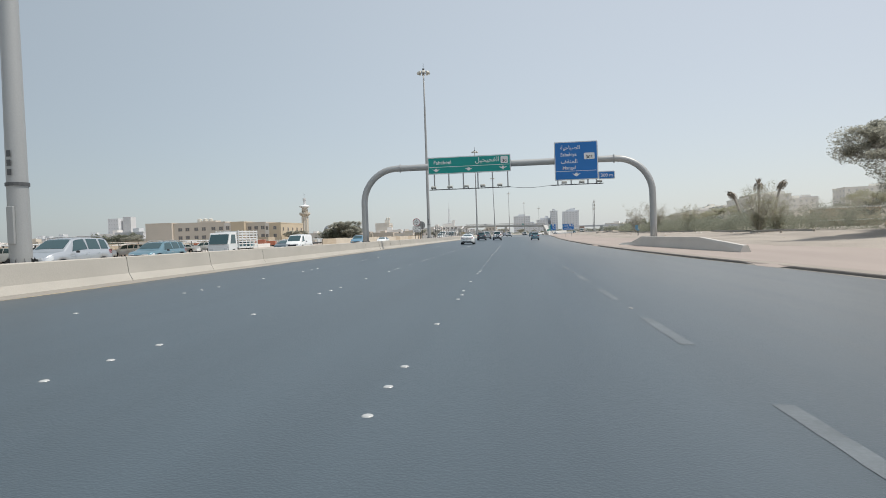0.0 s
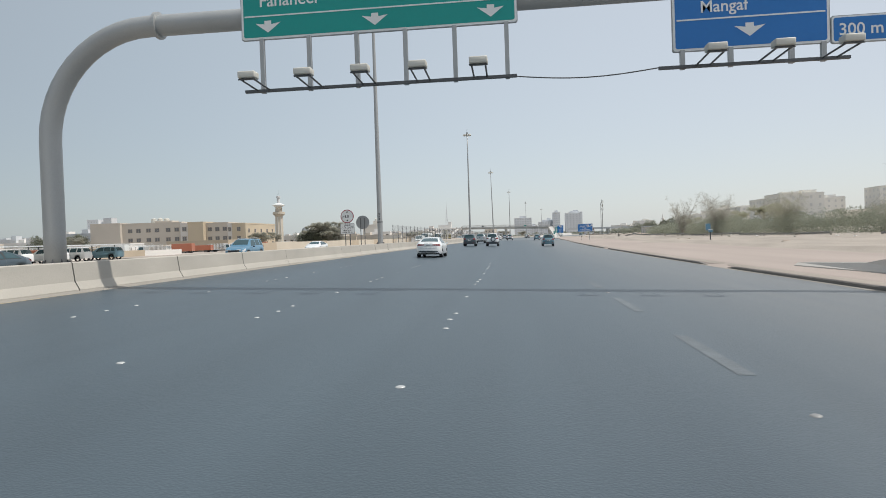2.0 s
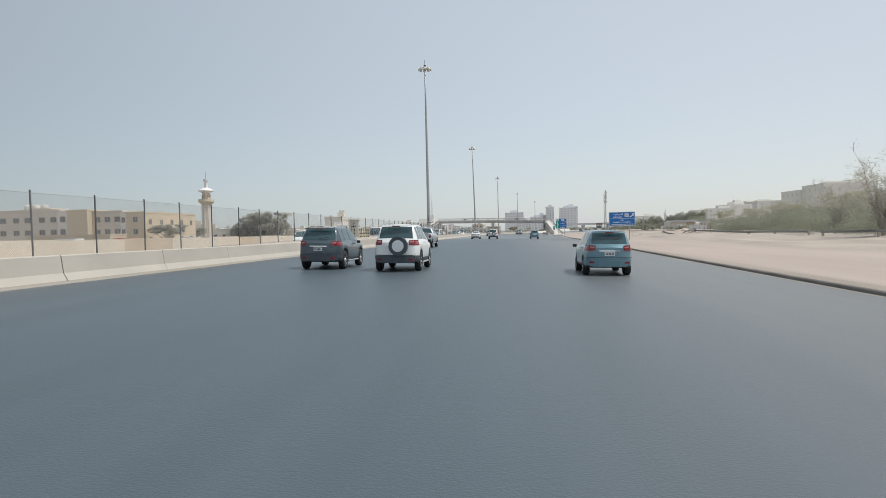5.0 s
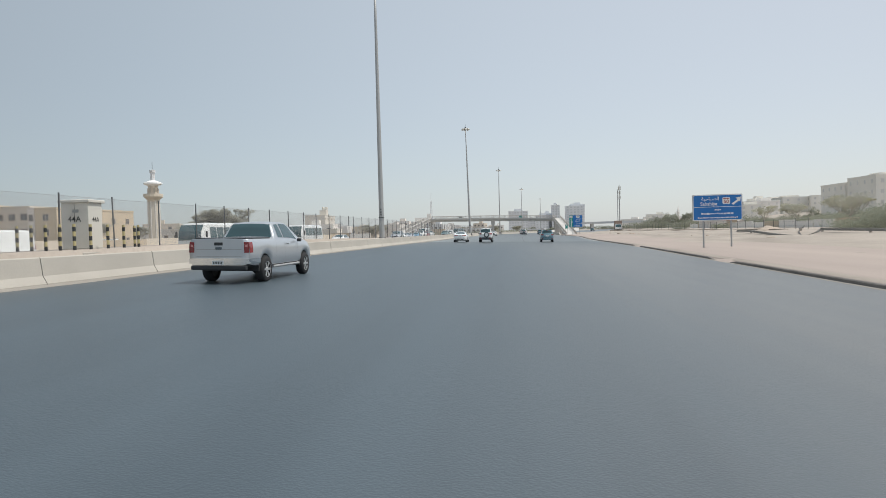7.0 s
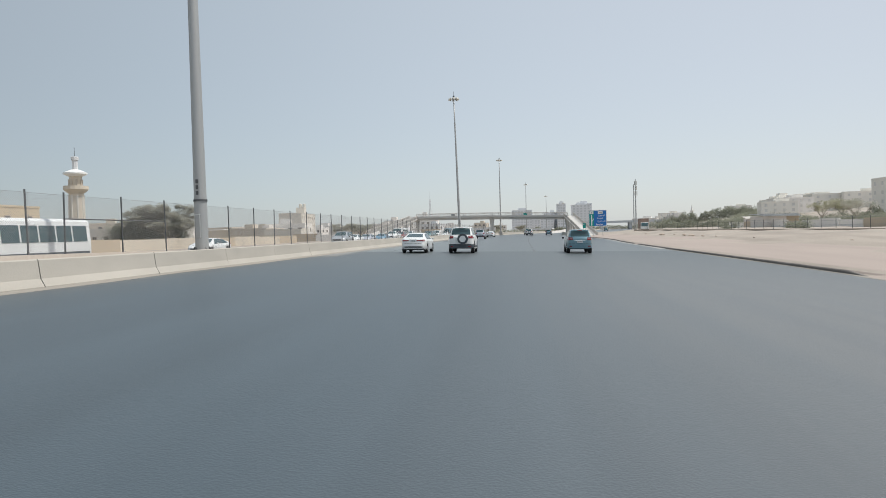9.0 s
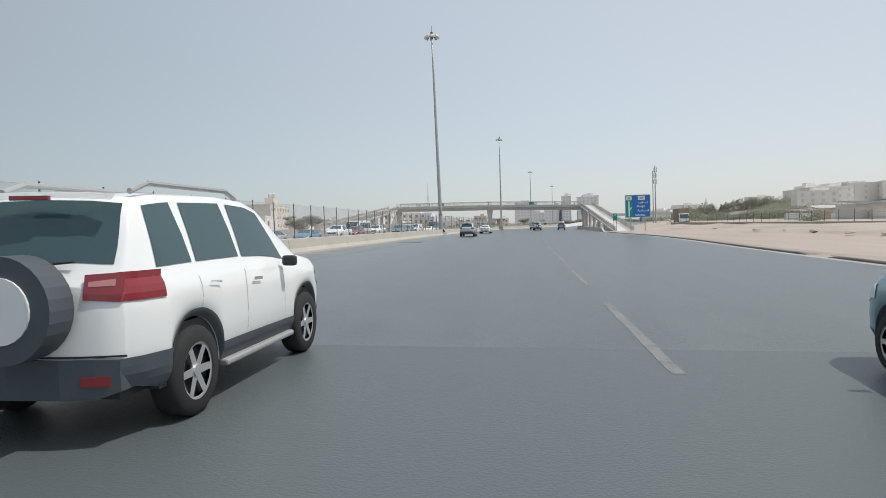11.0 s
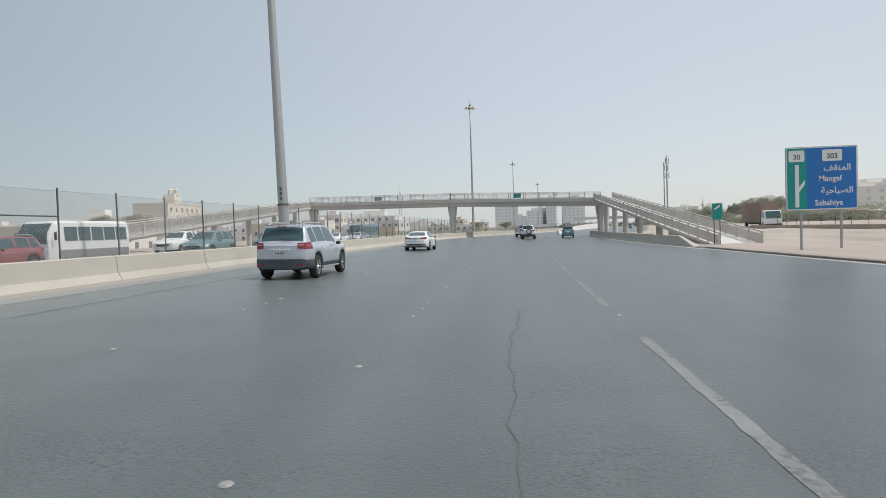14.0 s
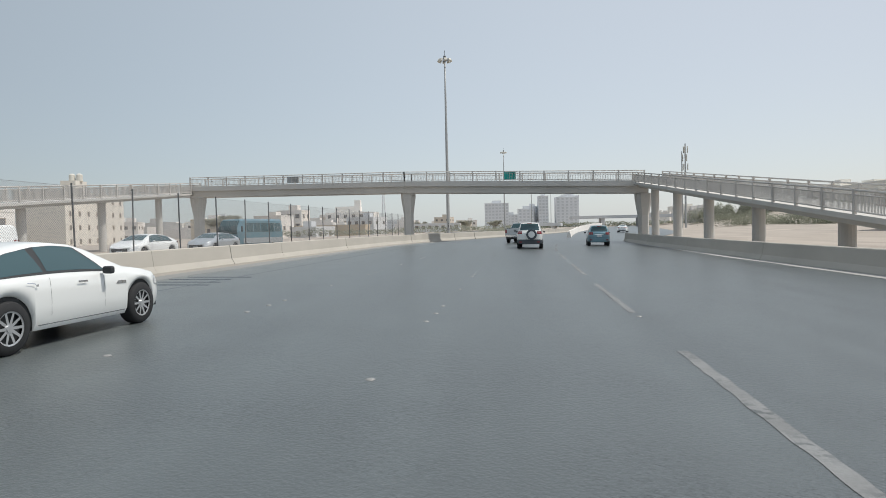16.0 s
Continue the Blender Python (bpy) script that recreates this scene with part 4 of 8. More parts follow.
s4 = verge_sign("blue and green lane diagram sign with white lettering on two posts", 18.9, 22.54, 328.6, 1.98, 5.33, -0.1)
y = 328.6 - 0.008
part("green_field", panel(fresh(), 18.98, 19.95, y, 2.06, 5.25, 0.05, 0.004), M_GREEN, s4, "green strip with a lane arrow")
part("route_shield", panel(fresh(), 19.05, 19.85, y - 0.006, 4.55, 5.15, 0.08, 0.004), M_SWHITE, s4)
lettering("lettering", "30", 0.38, 19.45, y - 0.012, 4.68, M_BLACK, s4, "CENTER")
part("route_shield", panel(fresh(), 20.75, 21.75, y - 0.006, 4.55, 5.15, 0.08, 0.004), M_SWHITE, s4)
lettering("lettering", "303", 0.38, 21.25, y - 0.012, 4.68, M_BLACK, s4, "CENTER")
bm = fresh()
box(bm, 19.36, 19.56, y - 0.01, y - 0.006, 2.15, 4.4)
part("lane_arrow", bm, M_SWHITE, s4)
bm = fresh()
bm.faces.new([bm.verts.new((a, y - 0.008, b)) for a, b in ((19.56, 2.95), (19.56, 3.2), (19.85, 3.6), (19.85, 3.35))])
part("branch", bm, M_SWHITE, s4)
lettering("lettering", AR_MANGAF, 0.46, 22.2, y, 4.05, M_SWHITE, s4, "RIGHT")
lettering("lettering", "Mangaf", 0.42, 20.55, y, 3.5, M_SWHITE, s4)
lettering("lettering", AR_SABAHIYA, 0.46, 22.3, y, 2.85, M_SWHITE, s4, "RIGHT")
lettering("lettering", "Sabahiya", 0.42, 20.35, y, 2.22, M_SWHITE, s4)

ar = thing("arrow_sign", "small green sign with a white slanted stripe on one post", "road sign")
part("backing", panel(fresh(), 18.85, 19.56, 340.0, 1.65, 2.83, 0.04, 0.04), M_SBACK, ar)
part("face", panel(fresh(), 18.88, 19.53, 339.99, 1.68, 2.80, 0.04, 0.008), M_GREEN, ar)
bm = fresh()
bm.faces.new([bm.verts.new((18.9 + a, 339.984, 2.35 + b)) for a, b in ((0.1, 0), (0.1, 0.12), (0.5, 0.38), (0.5, 0.24))])
part("stripe", bm, M_SWHITE, ar)
for x in (19.0, 19.41):
    bm = fresh()
    rod(bm, (x, 340.09, -0.4), (x, 340.09, 2.6), 0.035, n=8)
    part("post", bm, M_STEEL_D, ar)


# ---- median fence ----
def fence_meshes(w=3.11, h=2.55):
    post = fresh()
    rod(post, (0, 0, 0), (0, 0, h + 0.55), 0.033, n=6)
    wires = fresh()

    def ribbon(a, b, t):
        a, b = Vector((0, *a)), Vector((0, *b))
        n = Vector((0, -(b - a).z, (b - a).y)).normalized() * t
        wires.faces.new([wires.verts.new(p) for p in (a - n, a + n, b + n, b - n)])
    step = 0.085
    k = -int(h / step) - 1
    while k * step < w:
        for flip in (0, 1):
            s0, s1 = max(0, -k * step), min(h, w - k * step)
            if s1 - s0 > 0.05:
                a, b = (k * step + s0, s0), (k * step + s1, s1)
                if flip:
                    a, b = (w - a[0], a[1]), (w - b[0], b[1])
                ribbon((a[0], a[1] + 0.45), (b[0], b[1] + 0.45), 0.0036)
        k += 1
    for z in (0.45, 0.45 + h):
        ribbon((0, z), (w, z), 0.006)
    return mesh_of(post, M_STEEL_D), mesh_of(wires, M_WIRE)


FPOST, FWIRE = fence_meshes(3.25)


def post_y(k):
    """Three runs of the fence, each with its own spacing of the posts."""
    if k < 29:
        return 121.07 + 3.248 * k
    return 213.69 + 3.171 * (k - 29) if k < 44 else 261.25 + 3.27 * (k - 44)


fence = thing("fence", "chain-link fence on thin dark posts along the median", "fence", kind="")
for k in range(90):
    y = post_y(k)
    d = -15.0 + 0.05 * math.sin(k * 1.7)
    p = Vector((left_x(y) + d, y, LEFT_Z + 0.1))
    o = part("post", FPOST, None, fence)
    lean = 1.5 * math.sin(k * 2.3)
    o.matrix_basis = pose(p.x, p.y, p.z, lean, 0, 0)
    if k < 89:
        bay = post_y(k + 1) - y
        q = left_x(y + bay) - left_x(y)
        o = part("wire_mesh", FWIRE, None, fence)
        o.matrix_basis = pose(p.x, p.y, p.z, 0, 0, -math.degrees(math.atan2(q, bay))) @ Matrix.Diagonal((1, bay / 3.25, 1, 1))
for k, bays in ((0, 1), (29, 2), (59, 1)):
    y, y2 = post_y(k), post_y(k + bays)
    bm = fresh()
    rod(bm, (left_x(y) - 15, y, 2.45), (left_x(y2) - 15, y2, 2.45), 0.025, n=6)
    part("brace", bm, M_STEEL_D, fence)


# ---- electrical cabinet behind striped bollards ----
cab = thing("electrical_cabinet", "tall cream metal electrical cabinet with stencilled marks", "cabinet", pose(-14.08, 174.25, 1.225, 0, 0, 4))
bm = fresh()
box(bm, -0.52, 0.52, -0.45, 0.45, 0.12, 1.83, 0.02)
part("body", bm, M_CREAM, cab)
bm = fresh()
box(bm, -0.60, 0.60, -0.53, 0.55, 1.83, 1.95, 0.03)
part("roof", bm, M_CREAM, cab)
bm = fresh()
box(bm, -0.55, 0.55, -0.48, 0.48, 0.0, 0.12)
part("foot", bm, M_CONC, cab)
lettering("lettering", "44A", 0.3, -0.26, -0.462, 1.12, M_BLACK, cab)
for o in [lettering("lettering", "44A", 0.26, 0, 0, 0, M_BLACK, cab)]:
    o.matrix_basis = pose(0.528, -0.22, 1.12, 90, 0, 90)
bm = fresh()
box(bm, -0.08, 0.16, -0.465, -0.452, 1.46, 1.58)
part("label_plate", bm, M_SBACK, cab)
bm = fresh()
box(bm, -0.006, 0.006, -0.456, -0.449, 0.2, 1.78)
part("door_seam", bm, M_STEEL_D, cab)


def bollard_meshes():
    post = fresh()
    rod(post, (0, 0, 0), (0, 0, 1.0), 0.052, n=12)
    bands = []
    for i in range(3):
        b = fresh()
        rod(b, (0, 0, 0.08 + 0.33 * i), (0, 0, 0.24 + 0.33 * i), 0.055, n=12, caps=False)
        bands.append(mesh_of(b, M_BLACK))
    return mesh_of(post, mat("bollard_yellow", (0.43, 0.375, 0.20), 0.7, vary=0.2, scale=5, fine=20)), bands


BPOST, BBANDS = bollard_meshes()
for x, y in [(-14.94 + 0.54 * k, 172.4) for k in range(5)] + [(-12.8, 173.3), (-12.8, 174.3), (-12.8, 175.3), (-12.8, 176.3), (-13.4, 177.0)]:
    ob = thing("bollard", "black and yellow striped steel bollard guarding the cabinet", "bollard", Matrix.Translation((x - 0.3, y, 1.225)), "cabinet bollards")
    part("post", BPOST, None, ob)
    for b in BBANDS:
        part("band", b, None, ob, "black band")
bm = fresh()
box(bm, -16.4, -12.35, 171.8, 177.6, 0.9, 1.228, 0.02)
solo("slab", bm, M_CONC, "low concrete slab under the cabinet and bollards", "slab")


# ---- footbridge ----
bridge = thing("footbridge", "long pale concrete footbridge with steel railings and sloping ramps", "footbridge")
PL, PM, PR = Vector((-28.6, 404, 0)), Vector((-3.6, 400.2, 0)), Vector((20.4, 397, 0))


def deck(a, b, za0, zb0, depth, width, material, name="deck", label=""):
    """A straight slab from a to b whose underside runs from za0 to zb0."""
    bm = fresh()
    a, b = Vector((a[0], a[1], za0)), Vector((b[0], b[1], zb0))
    d = Vector((b.x - a.x, b.y - a.y, 0)).normalized()
    s = Vector((d.y, -d.x, 0)) * width / 2
    up = Vector((0, 0, depth))
    e = Vector((0, 0, depth * 0.55))
    prof = lambda p: [p - s * 0.72, p + s * 0.72, p + s * 0.8 + e, p + s + e, p + s + up, p - s + up, p - s + e, p - s * 0.8 + e]
    v, w = [bm.verts.new(p) for p in prof(a)], [bm.verts.new(p) for p in prof(b)]
    for i in range(8):
        bm.faces.new((v[i], v[(i + 1) % 8], w[(i + 1) % 8], w[i]))
    bm.faces.new(v[::-1])
    bm.faces.new(w)
    bmesh.ops.recalc_face_normals(bm, faces=bm.faces)
    return part(name, bm, material, bridge, label)


def railing(a, b, h=1.05, bars=0.16, name="railing", solid=None):
    """Posts, two rails and thin upright bars between two points."""
    a, b = Vector(a), Vector(b)
    n = max(1, round((b - a).length / 2.4))
    rails = fresh()
    for z, r in ((h, 0.05), (0.12, 0.035), (h - 0.18, 0.03)):
        rod(rails, a + Vector((0, 0, z)), b + Vector((0, 0, z)), r, n=6)
    rail = part(name, rails, M_RAIL, bridge)
    for i in range(n + 1):
        p = a.lerp(b, i / n)
        pm = fresh()
        box(pm, p.x - 0.06, p.x + 0.06, p.y - 0.06, p.y + 0.06, p.z - 0.05, p.z + h + 0.04)
        part("post", pm, M_RAIL, rail)
    if solid:
        bm = fresh()
        d = (b - a).normalized()
        s = Vector((d.y, -d.x, 0)).normalized() * 0.025
        z0, z1 = Vector((0, 0, 0.16)), Vector((0, 0, h - 0.08))
        v = [bm.verts.new(p) for p in (a + z0 - s, a + z0 + s, a + z1 + s, a + z1 - s)]
        w = [bm.verts.new(p) for p in (b + z0 - s, b + z0 + s, b + z1 + s, b + z1 - s)]
        for i in range(4):
            bm.faces.new((v[i], v[(i + 1) % 4], w[(i + 1) % 4], w[i]))
        bm.faces.new(v[::-1])
        bm.faces.new(w)
        bmesh.ops.recalc_face_normals(bm, faces=bm.faces)
        part("panel", bm, solid, rail, "dusty infill panel")
    else:
        bm = fresh()
        m = int((b - a).length / bars)
        for i in range(m + 1):
            p = a.lerp(b, i / m)
            box(bm, p.x - 0.012, p.x + 0.012, p.y - 0.012, p.y + 0.012, p.z + 0.12, p.z + h - 0.18)
        part("infill", bm, M_RAIL, rail, "thin upright bars")


def pier(p, top, bottom, label="", w=1.15, name="pier"):
    bm = fresh()
    secs = []
    for z, f in ((bottom, 0.62), (top - 2.2, 0.68), (top - 0.5, 1.0), (top, 1.02)):
        secs.append([bm.verts.new((p[0] + x * f * w / 2 * 1.25, p[1] + y * f * w / 2 * 1.6, z)) for x, y in ((-1, -0.6), (-0.6, -1), (0.6, -1), (1, -0.6), (1, 0.6), (0.6, 1), (-0.6, 1), (-1, 0.6))])
    for a, b in zip(secs, secs[1:]):
        for i in range(8):
            bm.faces.new((a[i], a[(i + 1) % 8], b[(i + 1) % 8], b[i]))
    bm.faces.new(secs[-1])
    return part(name, bm, M_CONC2, bridge, label)


def round_pier(p, top, bottom, r=0.3):
    bm = fresh()
    rod(bm, (p[0], p[1], bottom), (p[0], p[1], top), r, n=16)
    return part("column", bm, M_CONC2, bridge)


# underside and top heights at left, middle, right
UL, UM, UR = 5.8, 5.42, 4.62
deck((PL.x - 1.2, PL.y), PM, UL, UM, 1.2, 3.2, M_CONC2)
deck(PM, (PR.x + 0.4, PR.y), UM, UR, 1.2, 3.2, M_CONC2)
pier(PL, UL, -0.5)
pier(PM, UM, -0.8)
pier(PR, UR, -1.2)
dirn = (PR - PL).normalized()
side = Vector((dirn.y, -dirn.x, 0)) * 1.5
for s in (1, -1):
    for p, q, za, zb in ((PL, PM, UL + 1.2, UM + 1.2), (PM, PR, UM + 1.2, UR + 1.2)):
        railing(Vector((p.x, p.y, za)) + s * side, Vector((q.x, q.y, zb)) + s * side, 0.98)
# plates on the near railing
bm = fresh()
p = PL.lerp(PR, 0.735) + side * 1.04
box(bm, p.x - 0.58, p.x + 0.58, p.y - 0.03, p.y + 0.02, UM + 1.0, UM + 1.75)
solo("name_plate", bm, M_GREEN, "green plate fixed to the footbridge railing", "sign")
bm = fresh()
p = PL.lerp(PR, 0.255) + side * 1.04
box(bm, p.x - 0.65, p.x + 0.65, p.y - 0.03, p.y + 0.02, UL + 1.1, UL + 1.8)
solo("name_plate", bm, M_SBACK, "grey plate fixed to the footbridge railing", "sign")

# ramp on the right, coming down towards the road
RA, RB = Vector((20.75, 396.5, 0)), Vector((20.55, 339.4, 0))
deck(RA, RB, 5.28, -0.72, 0.5, 3.0, M_CONC2, "ramp")
rd = (RB - RA).normalized()
rs = Vector((rd.y, -rd.x, 0)) * 1.45
for s in (1, -1):
    railing(Vector((RA.x, RA.y, 5.78)) + s * rs, Vector((RB.x, RB.y, -0.22)) + s * rs, 0.95, bars=0.09)
for y in (393.8, 386.7, 379.2, 370.8, 361.6):
    f = (RA.y - y) / (RA.y - RB.y)
    round_pier((RA.x + (RB.x - RA.x) * f, y), 5.28 - 6.0 * f + 0.1, -1.2, 0.36)


def ramp_foot(x0, x1, y0, y1, z0, z1, bottom):
    """Solid masonry under the low end of a ramp, its top following the slope from y0 to y1."""
    bm = fresh()
    v = [bm.verts.new(p) for p in ((x0, y0, bottom), (x1, y0, bottom), (x1, y1, bottom), (x0, y1, bottom), (x0, y0, z0), (x1, y0, z0), (x1, y1, z1), (x0, y1, z1))]
    for f in ((0, 3, 2, 1), (4, 5, 6, 7), (0, 1, 5, 4), (1, 2, 6, 5), (2, 3, 7, 6), (3, 0, 4, 7)):
        bm.faces.new([v[k] for k in f])
    part("abutment", bm, M_CONC2, bridge, "solid concrete foot of the ramp")


ramp_foot(19.5, 21.75, 340.0, 354.0, -0.7, 0.8, -1.3)
# ramp on the left, ending in a raised landing with steps
LA, LB = Vector((-30.0, 404.5, 0)), Vector((-30.2, 342, 0))
deck(LA, LB, 5.95, 1.08, 0.42, 3.0, M_CONC2, "ramp")
ls = Vector((1.45, 0, 0))
for s in (1, -1):
    railing(Vector((LA.x, LA.y, 6.37)) + s * ls, Vector((LB.x, LB.y, 1.5)) + s * ls, 1.15, bars=0.09)
for y in (397.6, 387.6, 377.6, 367.0, 356.5):
    f = (LA.y - y) / (LA.y - LB.y)
    round_pier((LA.x + (LB.x - LA.x) * f, y), 6.0 - 4.87 * f, -0.6, 0.34)
ramp_foot(-31.2, -29.1, 342.1, 345.2, 1.07, 1.3, -0.6)
for k in range(8):
    bm = fresh()
    box(bm, -31.7, -28.7, 341.98 - 0.3 * (k + 1), 341.98 - 0.3 * k, -0.4, 1.33 - 0.17 * k)
    part("step", bm, M_CONC2, bridge)

# ---- vehicles ----
def lerp_table(table, y):
    if y <= table[0][0]:
        return table[0][1]
    for (a, va), (b, vb) in zip(table, table[1:]):
        if y <= b:
            s = (y - a) / (b - a)
            return va + (vb - va) * s
    return table[-1][1]


def smooth_table(table, y, w=0.05):
    return sum(lerp_table(table, y + k * w) for k in (-1, -0.5, 0, 0.5, 1)) / 5


def wheel_meshes(r, w, rim_mat, spokes):
    tyre = fresh()
    prof = [(r * 0.64, -w / 2), (r * 0.93, -w / 2), (r, -w / 2 + 0.035), (r, w / 2 - 0.035), (r * 0.93, w / 2), (r * 0.64, w / 2)]
    n = 28
    rings = [[tyre.verts.new((x, q * math.cos(a), q * math.sin(a))) for q, x in prof] for a in [2 * math.pi * k / n for k in range(n)]]
    for i in range(n):
        a, b = rings[i], rings[(i + 1) % n]
        for k in range(len(prof) - 1):
            tyre.faces.new((a[k], a[k + 1], b[k + 1], b[k]))
    bmesh.ops.recalc_face_normals(tyre, faces=tyre.faces)
    rim = fresh()
    R = r * 0.66
    for k in range(24):
        a, b = 2 * math.pi * k / 24, 2 * math.pi * (k + 1) / 24
        v = [(w / 2 - 0.005, R, a), (w / 2 - 0.005, R, b), (w / 2 - 0.012, R * 0.88, b), (w / 2 - 0.012, R * 0.88, a)]
        rim.faces.new([rim.verts.new((x, q * math.cos(t), q * math.sin(t))) for x, q, t in v])
    for k in range(spokes):
        a = 2 * math.pi * k / spokes
        for q0, q1, h0, h1 in ((0.0, R * 0.9, 0.9 / spokes, 0.75 / spokes),):
            pts = []
            for q, h, s in ((R * 0.12, h0, 1), (q1, h1, 1), (q1, h1, -1), (R * 0.12, h0, -1)):
                pts.append((w / 2 - 0.02 + (0.012 if q > R / 2 else 0), q * math.cos(a) - s * h * R * math.sin(a), q * math.sin(a) + s * h * R * math.cos(a)))
            rim.faces.new([rim.verts.new(p) for p in pts])
    rod(rim, (w / 2 - 0.05, 0, 0), (w / 2 - 0.004, 0, 0), R * 0.22, n=12)
    hub = fresh()
    rod(hub, (-w / 2 + 0.02, 0, 0), (w / 2 - 0.06, 0, 0), R, n=20)
    return mesh_of(tyre, M_RUBBER, True), mesh_of(rim, rim_mat), mesh_of(hub, M_PLASTIC)


class Shell:
    """The skin of a vehicle: rear at y = 0, front at y = L, standing on z = 0."""

    def __init__(self, s):
        self.s = s
        self.L, self.W = s["L"], s["W"]

    def half(self, y):
        return self.W / 2 * smooth_table(self.s["plan"], y, 0.06)

    def floor(self, y):
        z = lerp_table(self.s["sill"], y)
        r = self.s["r"] + self.s.get("arch", 0.07)
        for yc in self.s["axles"]:
            if abs(y - yc) < r:
                z = max(z, self.s["r"] + math.sqrt(r * r - (y - yc) ** 2) * 0.97)
        return z

    def section(self, y):
        s = self.s
        w, zb, zt = self.half(y), self.floor(y), smooth_table(s["top"], y, 0.04)
        b = min(lerp_table(s["belt"], y), zt - 0.03)
        zb = min(zb, b - 0.05)
        t = min(1, max(0, (zt - b) / (s["H"] - lerp_table(s["belt"], y))))
        wt = w * 0.93 + (self.W / 2 * s["roof"] - w * 0.93) * t
        h = b - zb
        return [(w * 0.93, zb), (w * 0.985, zb + 0.14 * h), (w, zb + 0.45 * h), (w * 0.995, zb + 0.72 * h), (w * 0.975, b - 0.03), (w * 0.955, b),
                (w * 0.95 + (wt - w * 0.95) * 0.5, b + (zt - b) * 0.5), (wt, b + (zt - b) * 0.9), (wt * 0.95, b + (zt - b) * 0.985), (wt * 0.55, zt + 0.012), (0, zt + 0.02)]

    def stations(self, a=0.0, b=None, step=0.09):
        b = self.L if b is None else b
        ys = {round(a + (b - a) * i / max(2, int((b - a) / step)), 4) for i in range(max(2, int((b - a) / step)) + 1)}
        r = self.s["r"] + self.s.get("arch", 0.07)
        for yc in self.s["axles"]:
            for k in range(17):
                y = yc - r * math.cos(math.pi * k / 16)
                ys.update(round(v, 4) for v in (y, yc - r - 0.004, yc + r + 0.004) if a < v < b)
        if a <= 0:
            ys.update((0.02, 0.05))
        if b >= self.L:
            ys.update((self.L - 0.02, self.L - 0.05))
        return sorted(ys)

    def skin(self):
        bm = fresh()
        rows = []
        for y in self.stations():
            half = self.section(y)
            rows.append([bm.verts.new((-x, y, z)) for x, z in half] + [bm.verts.new((x, y, z)) for x, z in half[-2::-1]])
        for a, b in zip(rows, rows[1:]):
            for i in range(len(a) - 1):
                bm.faces.new((a[i], b[i], b[i + 1], a[i + 1]))
        # tail and nose: panels across, so that they can bow
        for y in (0.0, self.L):
            half = self.section(y)
            across = [[bm.verts.new((x * u, y, z)) for u in (-1, -0.8, -0.55, -0.28, 0, 0.28, 0.55, 0.8, 1)] for x, z in half]
            for a, b in zip(across, across[1:]):
                for i in range(8):
                    q = (a[i], a[i + 1], b[i + 1], b[i])
                    bm.faces.new(q if y == 0 else q[::-1])
        bmesh.ops.remove_doubles(bm, verts=bm.verts, dist=0.002)
        bmesh.ops.recalc_face_normals(bm, faces=bm.faces)
        return self.bend(bm)

    def bend(self, bm):
        """Bow the tail and the nose: the corners fall back, and the tail follows its side view."""
        s = self.s
        for v in bm.verts:
            q = min(1.05, abs(v.co.x) / (self.W / 2)) ** 2.4
            y = v.co.y
            if y < 0.8:
                v.co.y = y + (1 - y / 0.8) * (s.get("bow", 0.16) * q + lerp_table(s.get("tail_in", ((0, 0.06), (0.35, 0.03), (0.5, 0.0), (0.66, 0.0), (0.74, 0.05), (1.0, 0.06), (1.2, 0.03))), v.co.z))
            elif y > self.L - 0.8:
                v.co.y = y - (1 - (self.L - y) / 0.8) * 0.12 * q
        return bm

    def rear_patch(self, rows, y0=-0.012, depth=0.03):
        """A plate over the tail: rows of x, lower z, upper z from one side to the other."""
        bm = fresh()
        m = 4
        grid = [[bm.verts.new((x, y0, a + (b - a) * j / m)) for j in range(m + 1)] for x, a, b in rows]
        for p, q in zip(grid, grid[1:]):
            for j in range(m):
                bm.faces.new((p[j], q[j], q[j + 1], p[j + 1]))
        edges = [e for e in bm.edges if e.is_boundary]
        back = bmesh.ops.extrude_edge_only(bm, edges=edges)["geom"]
        for v in back:
            if isinstance(v, bmesh.types.BMVert):
                v.co.y += depth
        bmesh.ops.recalc_face_normals(bm, faces=bm.faces)
        return self.bend(bm)

    def side_patch(self, y0, y1, lo, hi, out=0.006, sides=(-1, 1), lean0=0.0, lean1=0.0):
        """A skin patch over the side: lo and hi count along the section's points. lean: how far its top is set in at each end."""
        bm = fresh()

        def point(y, k):
            sec = self.section(y)
            i = min(int(k), len(sec) - 2)
            f = k - i
            return sec[i][0] + (sec[i + 1][0] - sec[i][0]) * f + out, sec[i][1] + (sec[i + 1][1] - sec[i][1]) * f
        m = 5
        ys = self.stations(y0, y1)
        for s in sides:
            rows = []
            for j in range(m + 1):
                k = lo + (hi - lo) * j / m
                row = []
                for y in ys:
                    f = (y - y0) / (y1 - y0)
                    yy = y + (lean0 * (1 - f) - lean1 * f) * j / m
                    x, z = point(yy, k)
                    row.append(bm.verts.new((s * x, yy, z)))
                rows.append(row)
            for a, b in zip(rows, rows[1:]):
                for i in range(len(a) - 1):
                    q = (a[i], a[i + 1], b[i + 1], b[i])
                    bm.faces.new(q if s > 0 else q[::-1])
        return self.bend(bm)

